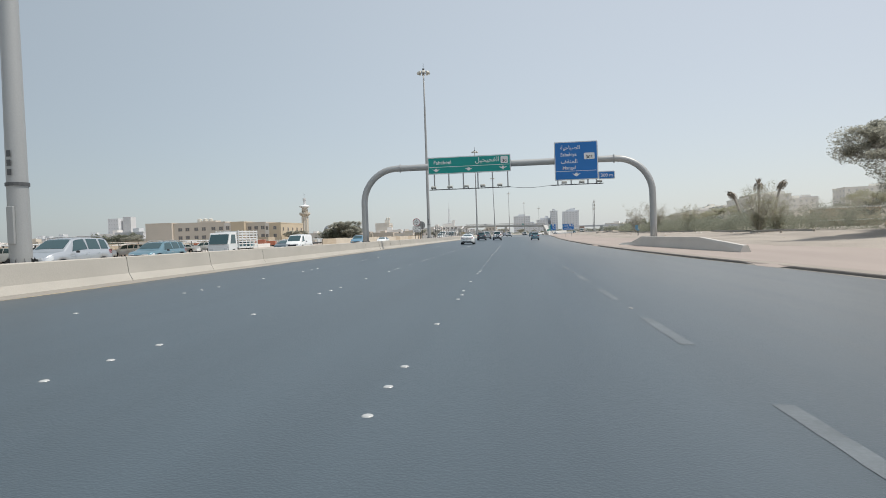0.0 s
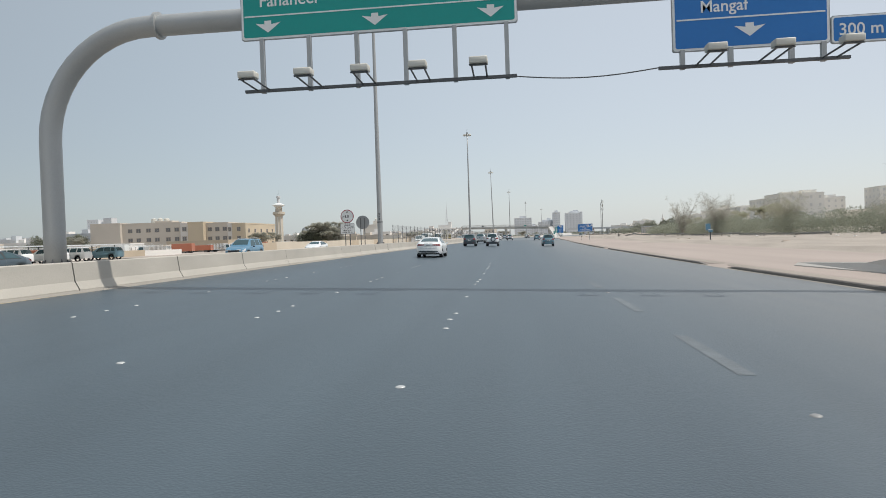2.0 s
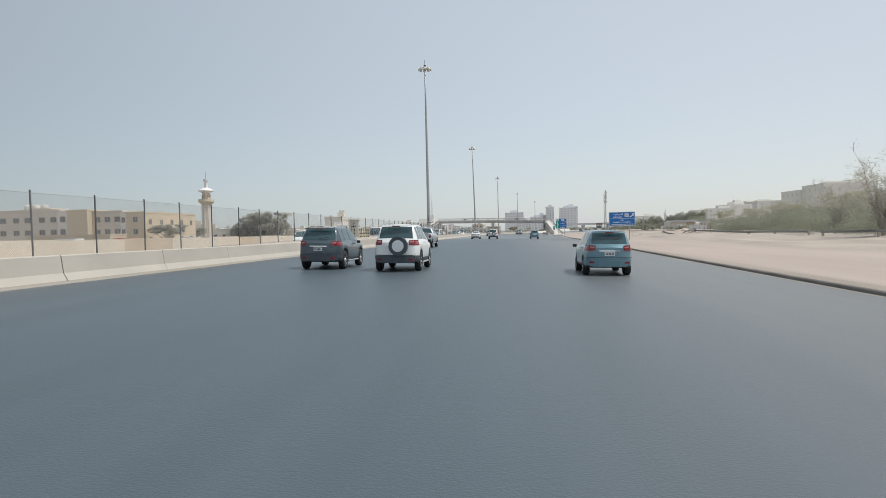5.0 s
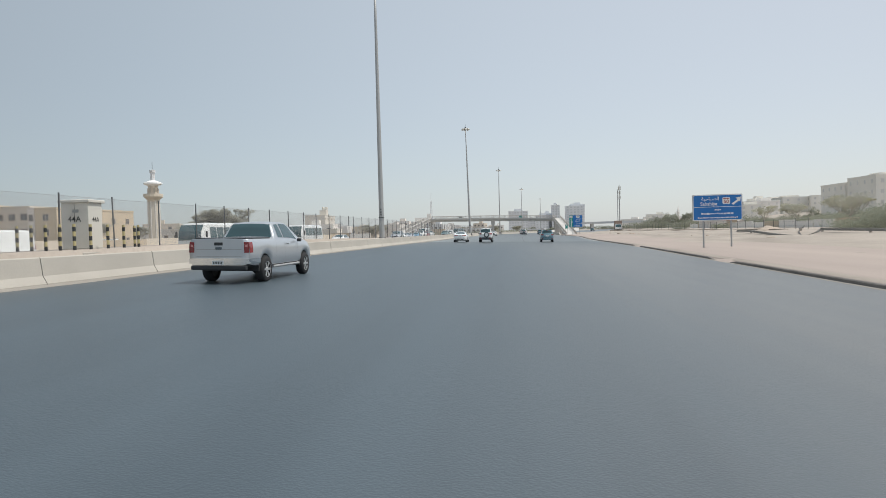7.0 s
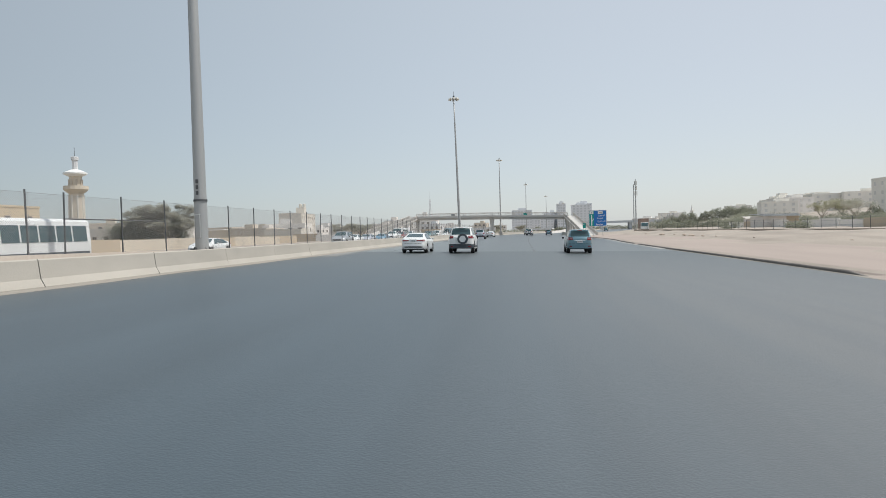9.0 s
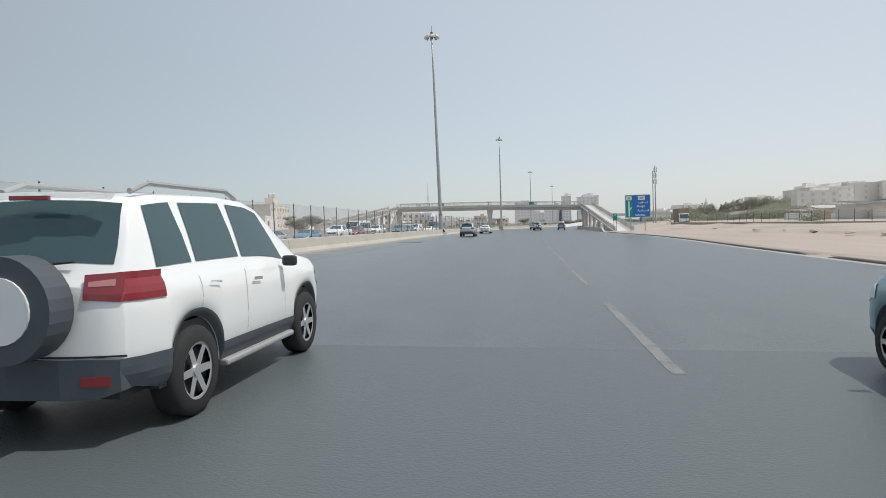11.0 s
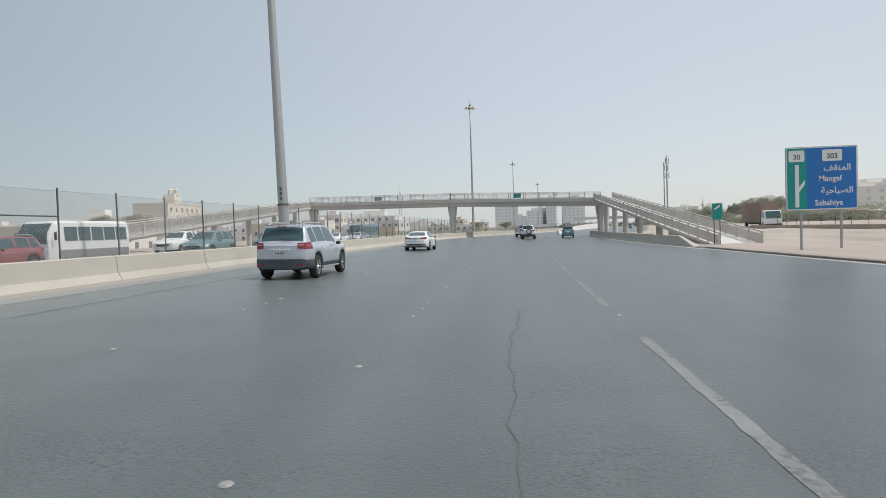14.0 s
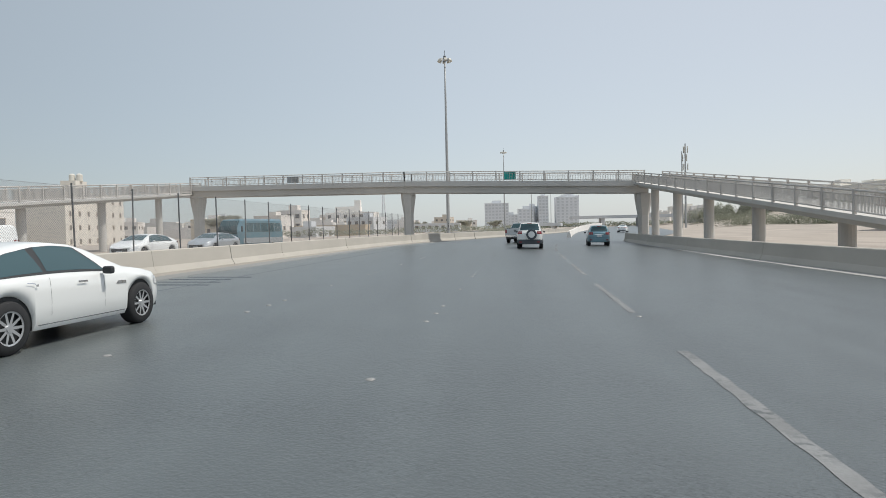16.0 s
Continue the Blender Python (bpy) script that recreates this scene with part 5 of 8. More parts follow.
    def side_band(self, y0, y1, z0, z1, out=0.008, sides=(-1, 1), tip=0.0):
        """A skin patch over the side between two heights; tip: how far its upper edge runs on at the end."""
        bm = fresh()
        ys = self.stations(y0, y1, 0.05)
        for s in sides:
            rows = []
            for j in range(5):
                row = []
                for y in ys:
                    yy = y + tip * (y - y0) / (y1 - y0) * j / 4
                    z = z0 + (z1 - z0) * j / 4
                    sec = self.section(yy)
                    x = sec[0][0]
                    for (xa, za), (xb, zb) in zip(sec[:6], sec[1:6]):
                        if za <= z <= zb:
                            x = xa + (xb - xa) * (z - za) / max(1e-6, zb - za)
                            break
                    row.append(bm.verts.new((s * (x + out), yy, max(z, sec[0][1]))))
                rows.append(row)
            for a, b in zip(rows, rows[1:]):
                for i in range(len(a) - 1):
                    q = (a[i], a[i + 1], b[i + 1], b[i])
                    bm.faces.new(q if s > 0 else q[::-1])
        return self.bend(bm)

    def top_patch(self, y0, y1, across=0.86, out=0.014):
        bm = fresh()
        rows = []
        for y in self.stations(y0, y1, 0.06):
            sec = self.section(y)
            wt = sec[7][0]
            zs = sec[8][1], sec[9][1], sec[10][1]
            row = []
            for u in (-1, -0.6, 0, 0.6, 1):
                z = (zs[2], zs[1], zs[0])[0 if u == 0 else 1 if abs(u) < 0.9 else 2]
                row.append(bm.verts.new((u * wt * across, y, z + out)))
            rows.append(row)
        for a, b in zip(rows, rows[1:]):
            for i in range(4):
                bm.faces.new((a[i], a[i + 1], b[i + 1], b[i]))
        bmesh.ops.recalc_face_normals(bm, faces=bm.faces)
        return self.bend(bm)


def spread(x0, x1, a0, b0, a1, b1, n=6):
    """Rows for a plate whose lower and upper edge run straight from one end to the other."""
    return [(x0 + (x1 - x0) * i / n, a0 + (a1 - a0) * i / n, b0 + (b1 - b0) * i / n) for i in range(n + 1)]


def plate(parent, x, y, z, w=0.36, h=0.13, face=-1):
    bm = fresh()
    box(bm, x - w / 2, x + w / 2, y - 0.006, y + 0.006, z - h / 2, z + h / 2)
    p = part("number_plate", bm, M_PLATE, parent, "white number plate")
    bm = fresh()
    for k in range(6):
        cx = x - w * 0.36 + k * w * 0.145
        box(bm, cx - w * 0.04, cx + w * 0.04, y + face * 0.009 - 0.002, y + face * 0.009 + 0.002, z - h * 0.26, z + h * 0.26)
    part("bars", bm, M_BLACK, p, "dark bars")


def vehicle(s, name, label, category, material, m, group=""):
    sh = Shell(s)
    ob = thing(name, label, category, m, group)
    L, W, r = s["L"], s["W"], s["r"]
    part("body", sh.skin(), material, ob, smooth=True)
    # dark underside and wheel housings
    bm = fresh()
    box(bm, -W * 0.40, W * 0.40, 0.15, L - 0.2, s["sill"][1][1] - 0.02, lerp_table(s["belt"], L / 2) - 0.25)
    for yc in s["axles"]:
        box(bm, -W * 0.46, W * 0.46, yc - r - 0.1, yc + r + 0.1, r * 0.9, r * 2 + 0.05)
    part("underbody", bm, M_PLASTIC, ob)
    if s.get("surround"):
        w0, w1 = s["windows"][0], s["windows"][-1]
        part("window_frame", sh.side_patch(w0[0] - 0.05, w1[1] + 0.05, 5.2, 7.15, 0.004, (-1, 1), w0[2], w1[3]), M_PLASTIC, ob, "black window surround", smooth=True)
    for y0, y1, l0, l1 in s["windows"]:
        part("side_window", sh.side_patch(y0, y1, 5.35, 7.0, 0.007, (-1,), l0, l1), M_GLASS, ob, smooth=True)
        part("side_window", sh.side_patch(y0, y1, 5.35, 7.0, 0.007, (1,), l0, l1), M_GLASS, ob, smooth=True)
    for key, label2 in (("rear_glass", "rear window"), ("front_glass", "windscreen")):
        if key in s:
            part(label2.replace(" ", "_"), sh.top_patch(*s[key]), M_GLASS, ob, smooth=True)
    if "clad" in s:
        part("cladding", sh.side_patch(0.0, L - 0.02, 0.0, s["clad"], 0.008), M_GREYPLASTIC, ob, "dark grey lower cladding", smooth=True)
    tyre, rim, hub = wheel_meshes(r, 0.23 if L < 5.5 else 0.27, s.get("rim", M_RIM), s.get("spokes", 5))
    for yc in s["axles"]:
        for sx in (-1, 1):
            wl = part("wheel", tyre, None, ob)
            wl.matrix_basis = pose(sx * (W / 2 - 0.125), yc, r, 0, 0, 0 if sx > 0 else 180)
            part("rim", rim, None, wl, "alloy rim")
            part("hub", hub, None, wl)
    # lamps
    zl, hl, wl_ = s["tail"]
    for sx in (-1, 1):
        xo = sx * sh.half(0.0) * 0.985
        xi = xo - sx * wl_
        slim = s.get("tail_slim", 1.0)
        rows = spread(xi, xo, zl - hl / 2 * slim, zl + hl / 2 * slim, zl - hl / 2, zl + hl / 2)
        t = part("tail_light", sh.rear_patch(rows if sx > 0 else rows[::-1]), M_TAIL, ob, "red tail light")
        rows = spread(xi + sx * 0.03, xo - sx * 0.04, zl + hl * 0.02, zl + hl * 0.22 * slim, zl + hl * 0.05, zl + hl * 0.28)
        part("reversing_lens", sh.rear_patch(rows if sx > 0 else rows[::-1], -0.016, 0.01), M_LENS, t, "pale pink strip in the lens")
        part("side_lens", sh.side_band(-0.012, s.get("tail_wrap", 0.22), zl - hl / 2, zl + hl / 2, 0.01, (sx,), s.get("tail_tip", 0.0)), M_TAIL, t)
        part("headlight", sh.side_patch(L - 0.42, L - 0.06, 3.0, 4.8, 0.008, (sx,)), M_LAMP, ob, "clear headlight", smooth=True)
        bm = fresh()
        x = sx * sh.half(L) * 0.66
        box(bm, x - 0.2, x + 0.2, L - 0.03, L + 0.01, s["front_z"] - 0.06, s["front_z"] + 0.06, 0.02)
        part("headlight", sh.bend(bm), M_LAMP, ob, "clear headlight")
        # mirrors
        y = s["mirror"][0]
        bm = fresh()
        xm = sx * (sh.half(y) + 0.10)
        box(bm, xm - 0.10, xm + 0.06, y - 0.05, y + 0.05, s["mirror"][1] + 0.01, s["mirror"][1] + 0.125, 0.03)
        part("mirror", bm, s.get("mirror_mat", material), ob)
    # handles
    for y in s.get("handles", ()):
        part("door_handle", sh.side_patch(y, y + 0.2, 3.55, 3.72, 0.03), s.get("handle_mat", material), ob)
    for y in s.get("seams", ()):
        part("door_seam", sh.side_patch(y, y + 0.006, 0.6, 5.0, 0.003), M_SEAM, ob)
    in_bumper = "bumper" in s and s["bumper"][0] < s["plate"] < s["bumper"][1]
    plate(ob, 0, -0.066 if in_bumper else -0.012 + lerp_table(s.get("tail_in", ((0, 0.05), (2, 0.05))), s["plate"]) * 0.8, s["plate"])
    plate(ob, 0, L + 0.012, 0.48, face=1)
    bm = fresh()
    box(bm, -W * 0.26, W * 0.26, L - 0.05, L + 0.008, s["front_z"] - 0.2, s["front_z"] - 0.0, 0.02)
    part("grille", bm, M_PLASTIC, ob, "dark grille")
    if "rear_insert" in s:
        z0, z1, wd = s["rear_insert"]
        h = W * wd / 2
        rows = [(-h, z1 - 0.06, z1 - 0.02), (-h * 0.86, z0 + 0.02, z1), (-h * 0.5, z0, z1 + 0.01), (0, z0, z1 + 0.01), (h * 0.5, z0, z1 + 0.01), (h * 0.86, z0 + 0.02, z1), (h, z1 - 0.06, z1 - 0.02)]
        bi = part("bumper_insert", sh.rear_patch(rows, -0.01), M_PLASTIC, ob, "black lower bumper")
        zc = z0 + (z1 - z0) * 0.45
        rows = [(-h * 0.97, zc - 0.012, zc + 0.012), (-h * 0.7, zc, zc + 0.024), (-h * 0.45, zc - 0.012, zc + 0.012), (0, zc - 0.016, zc + 0.008), (h * 0.45, zc - 0.012, zc + 0.012), (h * 0.7, zc, zc + 0.024), (h * 0.97, zc - 0.012, zc + 0.012)]
        part("chrome_strip", sh.rear_patch(rows, -0.02, 0.012), M_CHROME, bi, "thin chrome strip")
    for z, w in s.get("tail_lines", ()):
        part("panel_gap", sh.rear_patch(spread(-w, w, z - 0.007, z + 0.007, z - 0.007, z + 0.007, 8), -0.006, 0.006), M_PLASTIC, ob, "dark shut line")
    if "fog" in s:
        z, x = s["fog"]
        for sx in (-1, 1):
            rows = spread(sx * x - 0.09, sx * x + 0.09, z - 0.035, z + 0.035, z - 0.035, z + 0.035, 2)
            part("reflector", sh.rear_patch(rows, -0.06, 0.03), M_TAIL, ob, "small red reflector")
    if "garnish" in s:
        z, w = s["garnish"]
        part("tailgate_trim", sh.rear_patch(spread(-w, w, z - 0.022, z + 0.022, z - 0.022, z + 0.022, 8), -0.02, 0.02), M_CHROME, ob, "chrome bar over the number plate")
    if "spoiler" in s:
        y, z = s["spoiler"]
        bm = fresh()
        rows = [[(W * s["roof"] / 2 * 0.97 * u, y - 0.10 * (1 - 0.4 * u * u) * f, z + 0.02 * (1 - u * u) - 0.05 * f) for u in (-1, -0.6, 0, 0.6, 1)] for f in (1, 0.6, 0)]
        grid_sheet(bm, rows)
        bmesh.ops.solidify(bm, geom=bm.faces[:], thickness=0.05)
        sp = part("roof_spoiler", bm, material, ob)
        bm = fresh()
        box(bm, -0.16, 0.16, y - 0.115, y - 0.085, z - 0.05, z - 0.015, 0.005)
        part("brake_light", bm, M_TAIL, sp, "red high brake light")
        bm = fresh()
        rod(bm, (0.0, 0.11, 1.29), (0.42, 0.13, 1.33), 0.012, 0.008, n=5)
        part("rear_wiper", bm, M_PLASTIC, ob)
    if "step" in s:
        bm = fresh()
        for sx in (-1, 1):
            box(bm, sx * W * 0.475 - 0.05, sx * W * 0.475 + 0.05, s["axles"][0] + 0.5, s["axles"][1] - 0.5, 0.30, 0.36, 0.02)
        part("side_step", bm, M_STEEL, ob, "grey metal side step")
    if "sill_trim" in s:
        part("sill_trim", sh.side_patch(s["axles"][0] + r + 0.12, s["axles"][1] - r - 0.12, 0.62, 0.78, 0.008), M_CHROME, ob, "chrome line along the sill")
        part("wing_vent", sh.side_patch(s["axles"][1] - r - 0.36, s["axles"][1] - r - 0.1, 3.1, 3.4, 0.008, (-1, 1), 0.06, 0.0), M_CHROME, ob, "chrome vent on the front wing")
    if "bumper" in s:
        z0, z1, mtl = s["bumper"]
        bm = fresh()
        h = sh.half(0.0) * 0.99
        rows = [(-h, z0 + 0.05, z1)] + [(h * u, z0, z1 + 0.01) for u in (-0.8, -0.5, 0, 0.5, 0.8)] + [(h, z0 + 0.05, z1)]
        rb = part("rear_bumper", sh.rear_patch(rows, -0.05, 0.2), mtl, ob)
        for sx in (-1, 1):
            part("bumper_side", sh.side_band(-0.05, s["axles"][0] - r - 0.1, z0 + 0.03, z1, 0.014, (sx,)), mtl, rb)
    if "rails" in s:
        a, b = s["rails"]
        for sx in (-1, 1):
            bm = fresh()
            pts = [(sx * W * s["roof"] / 2 * 0.86, a + (b - a) * i / 8, s["H"] + (0.0 if i in (0, 8) else 0.075)) for i in range(9)]
            for p, q in zip(pts, pts[1:]):
                rod(bm, p, q, 0.026, n=8)
            part("roof_rail", bm, M_STEEL, ob)
    if "spare" in s:
        bm = fresh()
        rod(bm, (s["spare"][0], -0.24, s["spare"][1]), (s["spare"][0], -0.01, s["spare"][1]), s["spare"][2], n=28)
        part("spare_wheel", bm, M_GREYPLASTIC, ob, "spare wheel under a grey cover")
        bm = fresh()
        rod(bm, (s["spare"][0], -0.255, s["spare"][1]), (s["spare"][0], -0.235, s["spare"][1]), s["spare"][2] * 0.62, n=24)
        part("cover_disc", bm, material, ob)
    if "bed" in s:
        a, b, z = s["bed"]
        for zz in (0.84, 1.06):
            part("tailgate_crease", sh.rear_patch(spread(-W * 0.36, W * 0.36, zz - 0.008, zz + 0.008, zz - 0.008, zz + 0.008, 6), -0.006, 0.006), M_SBACK, ob)
        bm = fresh()
        box(bm, -0.13, 0.13, -0.02, 0.02, 1.18, 1.27, 0.01)
        part("tailgate_handle", bm, M_PLASTIC, ob, "black tailgate handle")
        bm = fresh()
        box(bm, -0.1, 0.1, -0.02, 0.02, 1.05, 1.13, 0.02)
        part("badge", bm, M_CARDARK, ob, "dark oval badge")
        bm = fresh()
        box(bm, -W * 0.44, W * 0.44, -0.04, 0.1, 0.44, 0.575, 0.03)
        part("bumper_valance", bm, M_PLASTIC, ob, "black lower bumper")
        for sx in (-1, 1):
            bm = fresh()
            rod(bm, (sx * W * 0.47, s["axles"][0] + 0.6, 0.45), (sx * W * 0.47, s["axles"][1] - 0.6, 0.45), 0.045, n=8)
            part("side_step", bm, M_STEEL, ob, "tubular side step")
        # dark sheet over the closed top imitates the bed's shaded hollow
        bm = fresh()
        box(bm, -W * 0.40, W * 0.40, a, b, z - 0.02, z + 0.034)
        part("bed_shade", bm, M_PLASTIC, ob, "dark sheet standing in for the shaded open bed")
    return ob


PLAN = [(0, 0.90), (0.12, 0.95), (0.6, 1.0), (3.3, 1.0)]


def saloon(**k):
    s = dict(L=4.88, W=1.87, H=1.45, r=0.335, axles=(1.12, 3.87), roof=0.64,
             plan=[(0, 0.79), (0.15, 0.89), (0.7, 1.0), (3.9, 1.0), (4.5, 0.93), (4.75, 0.82), (4.88, 0.64)],
             sill=[(0, 0.33), (0.5, 0.25), (4.3, 0.22), (4.88, 0.30)],
             belt=[(0, 0.88), (0.7, 0.99), (2.0, 0.965), (3.8, 0.92), (4.5, 0.80), (4.88, 0.60)],
             top=[(0, 0.94), (0.04, 1.0), (0.12, 1.045), (0.5, 1.08), (0.75, 1.15), (1.5, 1.38), (2.0, 1.435), (2.4, 1.45), (2.8, 1.42), (3.1, 1.335), (3.85, 1.03), (4.4, 0.92), (4.7, 0.80), (4.82, 0.70), (4.88, 0.62)],
             windows=((1.02, 1.98, 0.30, 0.05), (2.06, 3.35, 0.05, 0.35)), rear_glass=(0.68, 1.42, 0.80), front_glass=(2.98, 3.72, 0.84),
             tail=(0.915, 0.13, 0.46), tail_slim=0.45, tail_wrap=0.2, tail_k=(3.5, 4.85), plate=0.88, tail_lines=((0.70, 0.62), (1.01, 0.3)), front_z=0.66, mirror=(3.2, 0.95), handles=(1.55, 2.55), seams=(2.02, 3.15, 1.22),
             bow=0.2, rear_insert=(0.365, 0.485, 0.75), spokes=10, surround=True, tail_tip=0.1)
    s.update(k)
    return s


def wagon(**k):
    """A sport utility body with an upright tail."""
    s = dict(L=4.88, W=1.915, H=1.76, r=0.375, axles=(1.02, 3.915), roof=0.70,
             plan=[(0, 0.84), (0.1, 0.91), (0.5, 0.99), (3.9, 1.0), (4.5, 0.95), (4.76, 0.86), (4.88, 0.72)],
             sill=[(0, 0.42), (0.4, 0.34), (4.4, 0.34), (4.88, 0.38)],
             belt=[(0, 1.10), (2.0, 1.10), (3.7, 1.04), (4.5, 0.98), (4.88, 0.80)],
             top=[(0, 1.06), (0.05, 1.16), (0.12, 1.28), (0.34, 1.66), (0.5, 1.71), (1.0, 1.75), (2.0, 1.77), (2.6, 1.745), (2.95, 1.66), (3.7, 1.17), (4.3, 1.10), (4.65, 1.0), (4.8, 0.9), (4.88, 0.82)],
             windows=((0.42, 1.08, 0.12, 0.04), (1.16, 2.02, 0.04, 0.04), (2.1, 3.2, 0.04, 0.35)), rear_glass=(0.09, 0.36, 0.90), front_glass=(2.85, 3.55, 0.86),
             tail=(1.09, 0.21, 0.24), tail_slim=0.85, tail_wrap=0.42, tail_k=(3.55, 5.0), plate=0.86, tail_lines=((0.66, 0.8),), fog=(0.49, 0.62), garnish=(0.98, 0.36), spoiler=(0.36, 1.73), step=1,
             tail_in=((0, 0.04), (0.7, 0.0), (1.1, 0.02), (1.3, 0.06), (1.8, 0.1)), bow=0.2, front_z=0.86, mirror=(3.05, 1.06), handles=(1.25, 2.2), seams=(2.06, 3.1, 1.12),
             bumper=(0.36, 0.64, M_GREYPLASTIC), clad=1.25, rails=(0.55, 2.7), arch=0.09, mirror_mat=M_PLASTIC, spokes=6, handle_mat=M_CHROME)
    s.update(k)
    return s


def pickup(**k):
    s = dict(L=5.9, W=2.0, H=1.92, r=0.40, axles=(1.28, 4.90), roof=0.68, arch=0.11,
             plan=[(0, 0.955), (0.1, 0.975), (0.5, 0.99), (4.9, 1.0), (5.6, 0.96), (5.8, 0.90), (5.9, 0.80)],
             sill=[(0, 0.62), (0.5, 0.55), (2.1, 0.52), (5.3, 0.52), (5.9, 0.55)],
             belt=[(0, 1.30), (2.2, 1.30), (4.3, 1.24), (5.2, 1.15), (5.9, 0.95)],
             top=[(0, 1.37), (2.05, 1.37), (2.12, 1.40), (2.30, 1.80), (2.5, 1.89), (3.1, 1.925), (3.5, 1.91), (3.85, 1.80), (4.55, 1.33), (5.2, 1.27), (5.7, 1.16), (5.85, 1.05), (5.9, 0.98)],
             windows=((2.42, 2.85, 0.10, 0.03), (2.92, 4.1, 0.03, 0.42)), rear_glass=(2.10, 2.36, 0.9), front_glass=(3.75, 4.42, 0.86),
             tail=(1.12, 0.32, 0.15), tail_wrap=0.2, tail_k=(2.6, 4.7), plate=0.66, front_z=1.0, mirror=(4.0, 1.22), handles=(2.95,), seams=(2.86, 4.1, 2.08),
             tail_in=((0, 0), (2, 0)), bow=0.06, bumper=(0.58, 0.78, M_CHROME), bed=(0.12, 2.0, 1.37), mirror_mat=M_PLASTIC, handle_mat=M_PLASTIC, spokes=6)
    s.update(k)
    return s


def stretch(s, **k):
    """The same body at another length, width and height."""
    f, g = k.get("L", s["L"]) / s["L"], k.get("H", s["H"]) / s["H"]
    t = dict(s)
    for key in ("plan",):
        t[key] = [(y * f, v) for y, v in s[key]]
    for key in ("sill", "belt", "top"):
        t[key] = [(y * f, v * g) for y, v in s[key]]
    t["axles"] = tuple(y * f for y in s["axles"])
    t["windows"] = tuple((a * f, b * f, c * f, d * f) for a, b, c, d in s["windows"])
    for key in ("rear_glass", "front_glass"):
        t[key] = (s[key][0] * f, s[key][1] * f, s[key][2])
    t["tail"] = (s["tail"][0] * g, s["tail"][1], s["tail"][2])
    t["plate"], t["front_z"] = s["plate"] * g, s["front_z"] * g
    if "spoiler" in s:
        t["spoiler"], t["garnish"] = (s["spoiler"][0] * f, s["spoiler"][1] * g), (s["garnish"][0] * g, s["garnish"][1])
    t["mirror"] = (s["mirror"][0] * f, s["mirror"][1] * g)
    t["handles"], t["seams"] = tuple(y * f for y in s["handles"]), tuple(y * f for y in s["seams"])
    if "rails" in s:
        t["rails"] = tuple(y * f for y in s["rails"])
    t.update(k)
    return t


def on_road(d, y):
    """A pose whose origin is the middle of the tail of a vehicle that drives along the road."""
    p = spot(d, y)
    return Matrix.Translation(p) @ Euler((0, math.atan(fall(y)), -radians(heading(y)))).to_matrix().to_4x4()


def oncoming(d, y, z=None):
    return pose(left_x(y) + d, y, LEFT_Z + 0.005 if z is None else z, 0, 0, 180 - heading(y))


sedan = vehicle(saloon(), "sedan", "white four-door saloon with a low sloping roof driving on the asphalt", "car", M_CARWHITE, on_road(-6.05, 87.75))
truck_pickup = vehicle(pickup(), "pickup_truck", "silver extended-cab pickup truck with a chrome rear bumper", "pickup truck", M_CARSILVER, on_road(-7.5, 170.0))
vehicle(wagon(), "sport_utility", "silver sport utility car with dark cladding and roof rails", "car", M_CARLILAC, on_road(-7.25, 313.15))
SPORT = saloon(L=4.74, H=1.40, r=0.345, axles=(1.06, 3.86), roof=0.62,
               plan=[(0, 0.79), (0.15, 0.89), (0.7, 1.0), (3.9, 1.0), (4.4, 0.94), (4.62, 0.84), (4.74, 0.66)],
               sill=[(0, 0.33), (0.5, 0.25), (4.2, 0.22), (4.74, 0.30)],
               belt=[(0, 0.86), (0.7, 0.95), (2.0, 0.935), (3.7, 0.885), (4.4, 0.78), (4.74, 0.58)],
               top=[(0, 0.92), (0.04, 0.97), (0.12, 1.01), (0.4, 1.04), (0.62, 1.10), (1.3, 1.31), (1.8, 1.385), (2.2, 1.40), (2.55, 1.37), (2.85, 1.28), (3.5, 0.985), (4.0, 0.92), (4.4, 0.84), (4.6, 0.75), (4.69, 0.66), (4.74, 0.59)],
               windows=((0.82, 1.72, 0.36, 0.04), (1.79, 2.98, 0.04, 0.42)), rear_glass=(0.52, 1.24, 0.80), front_glass=(2.72, 3.40, 0.84),
               mirror=(2.86, 0.90), handles=(1.32, 2.28), seams=(1.76, 2.88), mirror_mat=M_PLASTIC, sill_trim=1, handle_mat=M_CHROME)
vehicle(SPORT, "sedan", "white sports saloon with alloy wheels beside the median", "car", M_CARPEARL, on_road(-7.35, 338.9))
BOXY = stretch(wagon(), L=4.5, H=1.86, W=1.83, spare=(0.15, 1.02, 0.37), rails=(0.6, 2.4))
vehicle(dict(BOXY), "off_roader", "white boxy off-road car with a spare wheel on its tail", "car", M_CARWHITE, on_road(-3.2, 237))
vehicle(dict(BOXY), "off_roader", "white and grey off-road car with a spare wheel behind", "car", M_CARPEARL, on_road(0.15, 377.4))
HATCH = stretch(wagon(), L=4.2, H=1.62, W=1.72, r=0.31, clad=0.9)
HATCH.pop("rails")
HATCH.pop("step")
HATCH["bumper"] = (0.34, 0.56, M_CARBLUE)
vehicle(HATCH, "hatchback", "blue-grey hatchback car driving in the slow lane", "car", M_CARBLUE, on_road(5.4, 383))
vehicle(dict(BOXY), "off_roader", "white boxy off-road car with a covered spare wheel", "car", M_CARWHITE, on_road(-3.3, 135))
vehicle(dict(HATCH), "hatchback", "blue-grey hatchback driving towards the verge", "car", M_CARBLUE, on_road(4.7, 133.5))
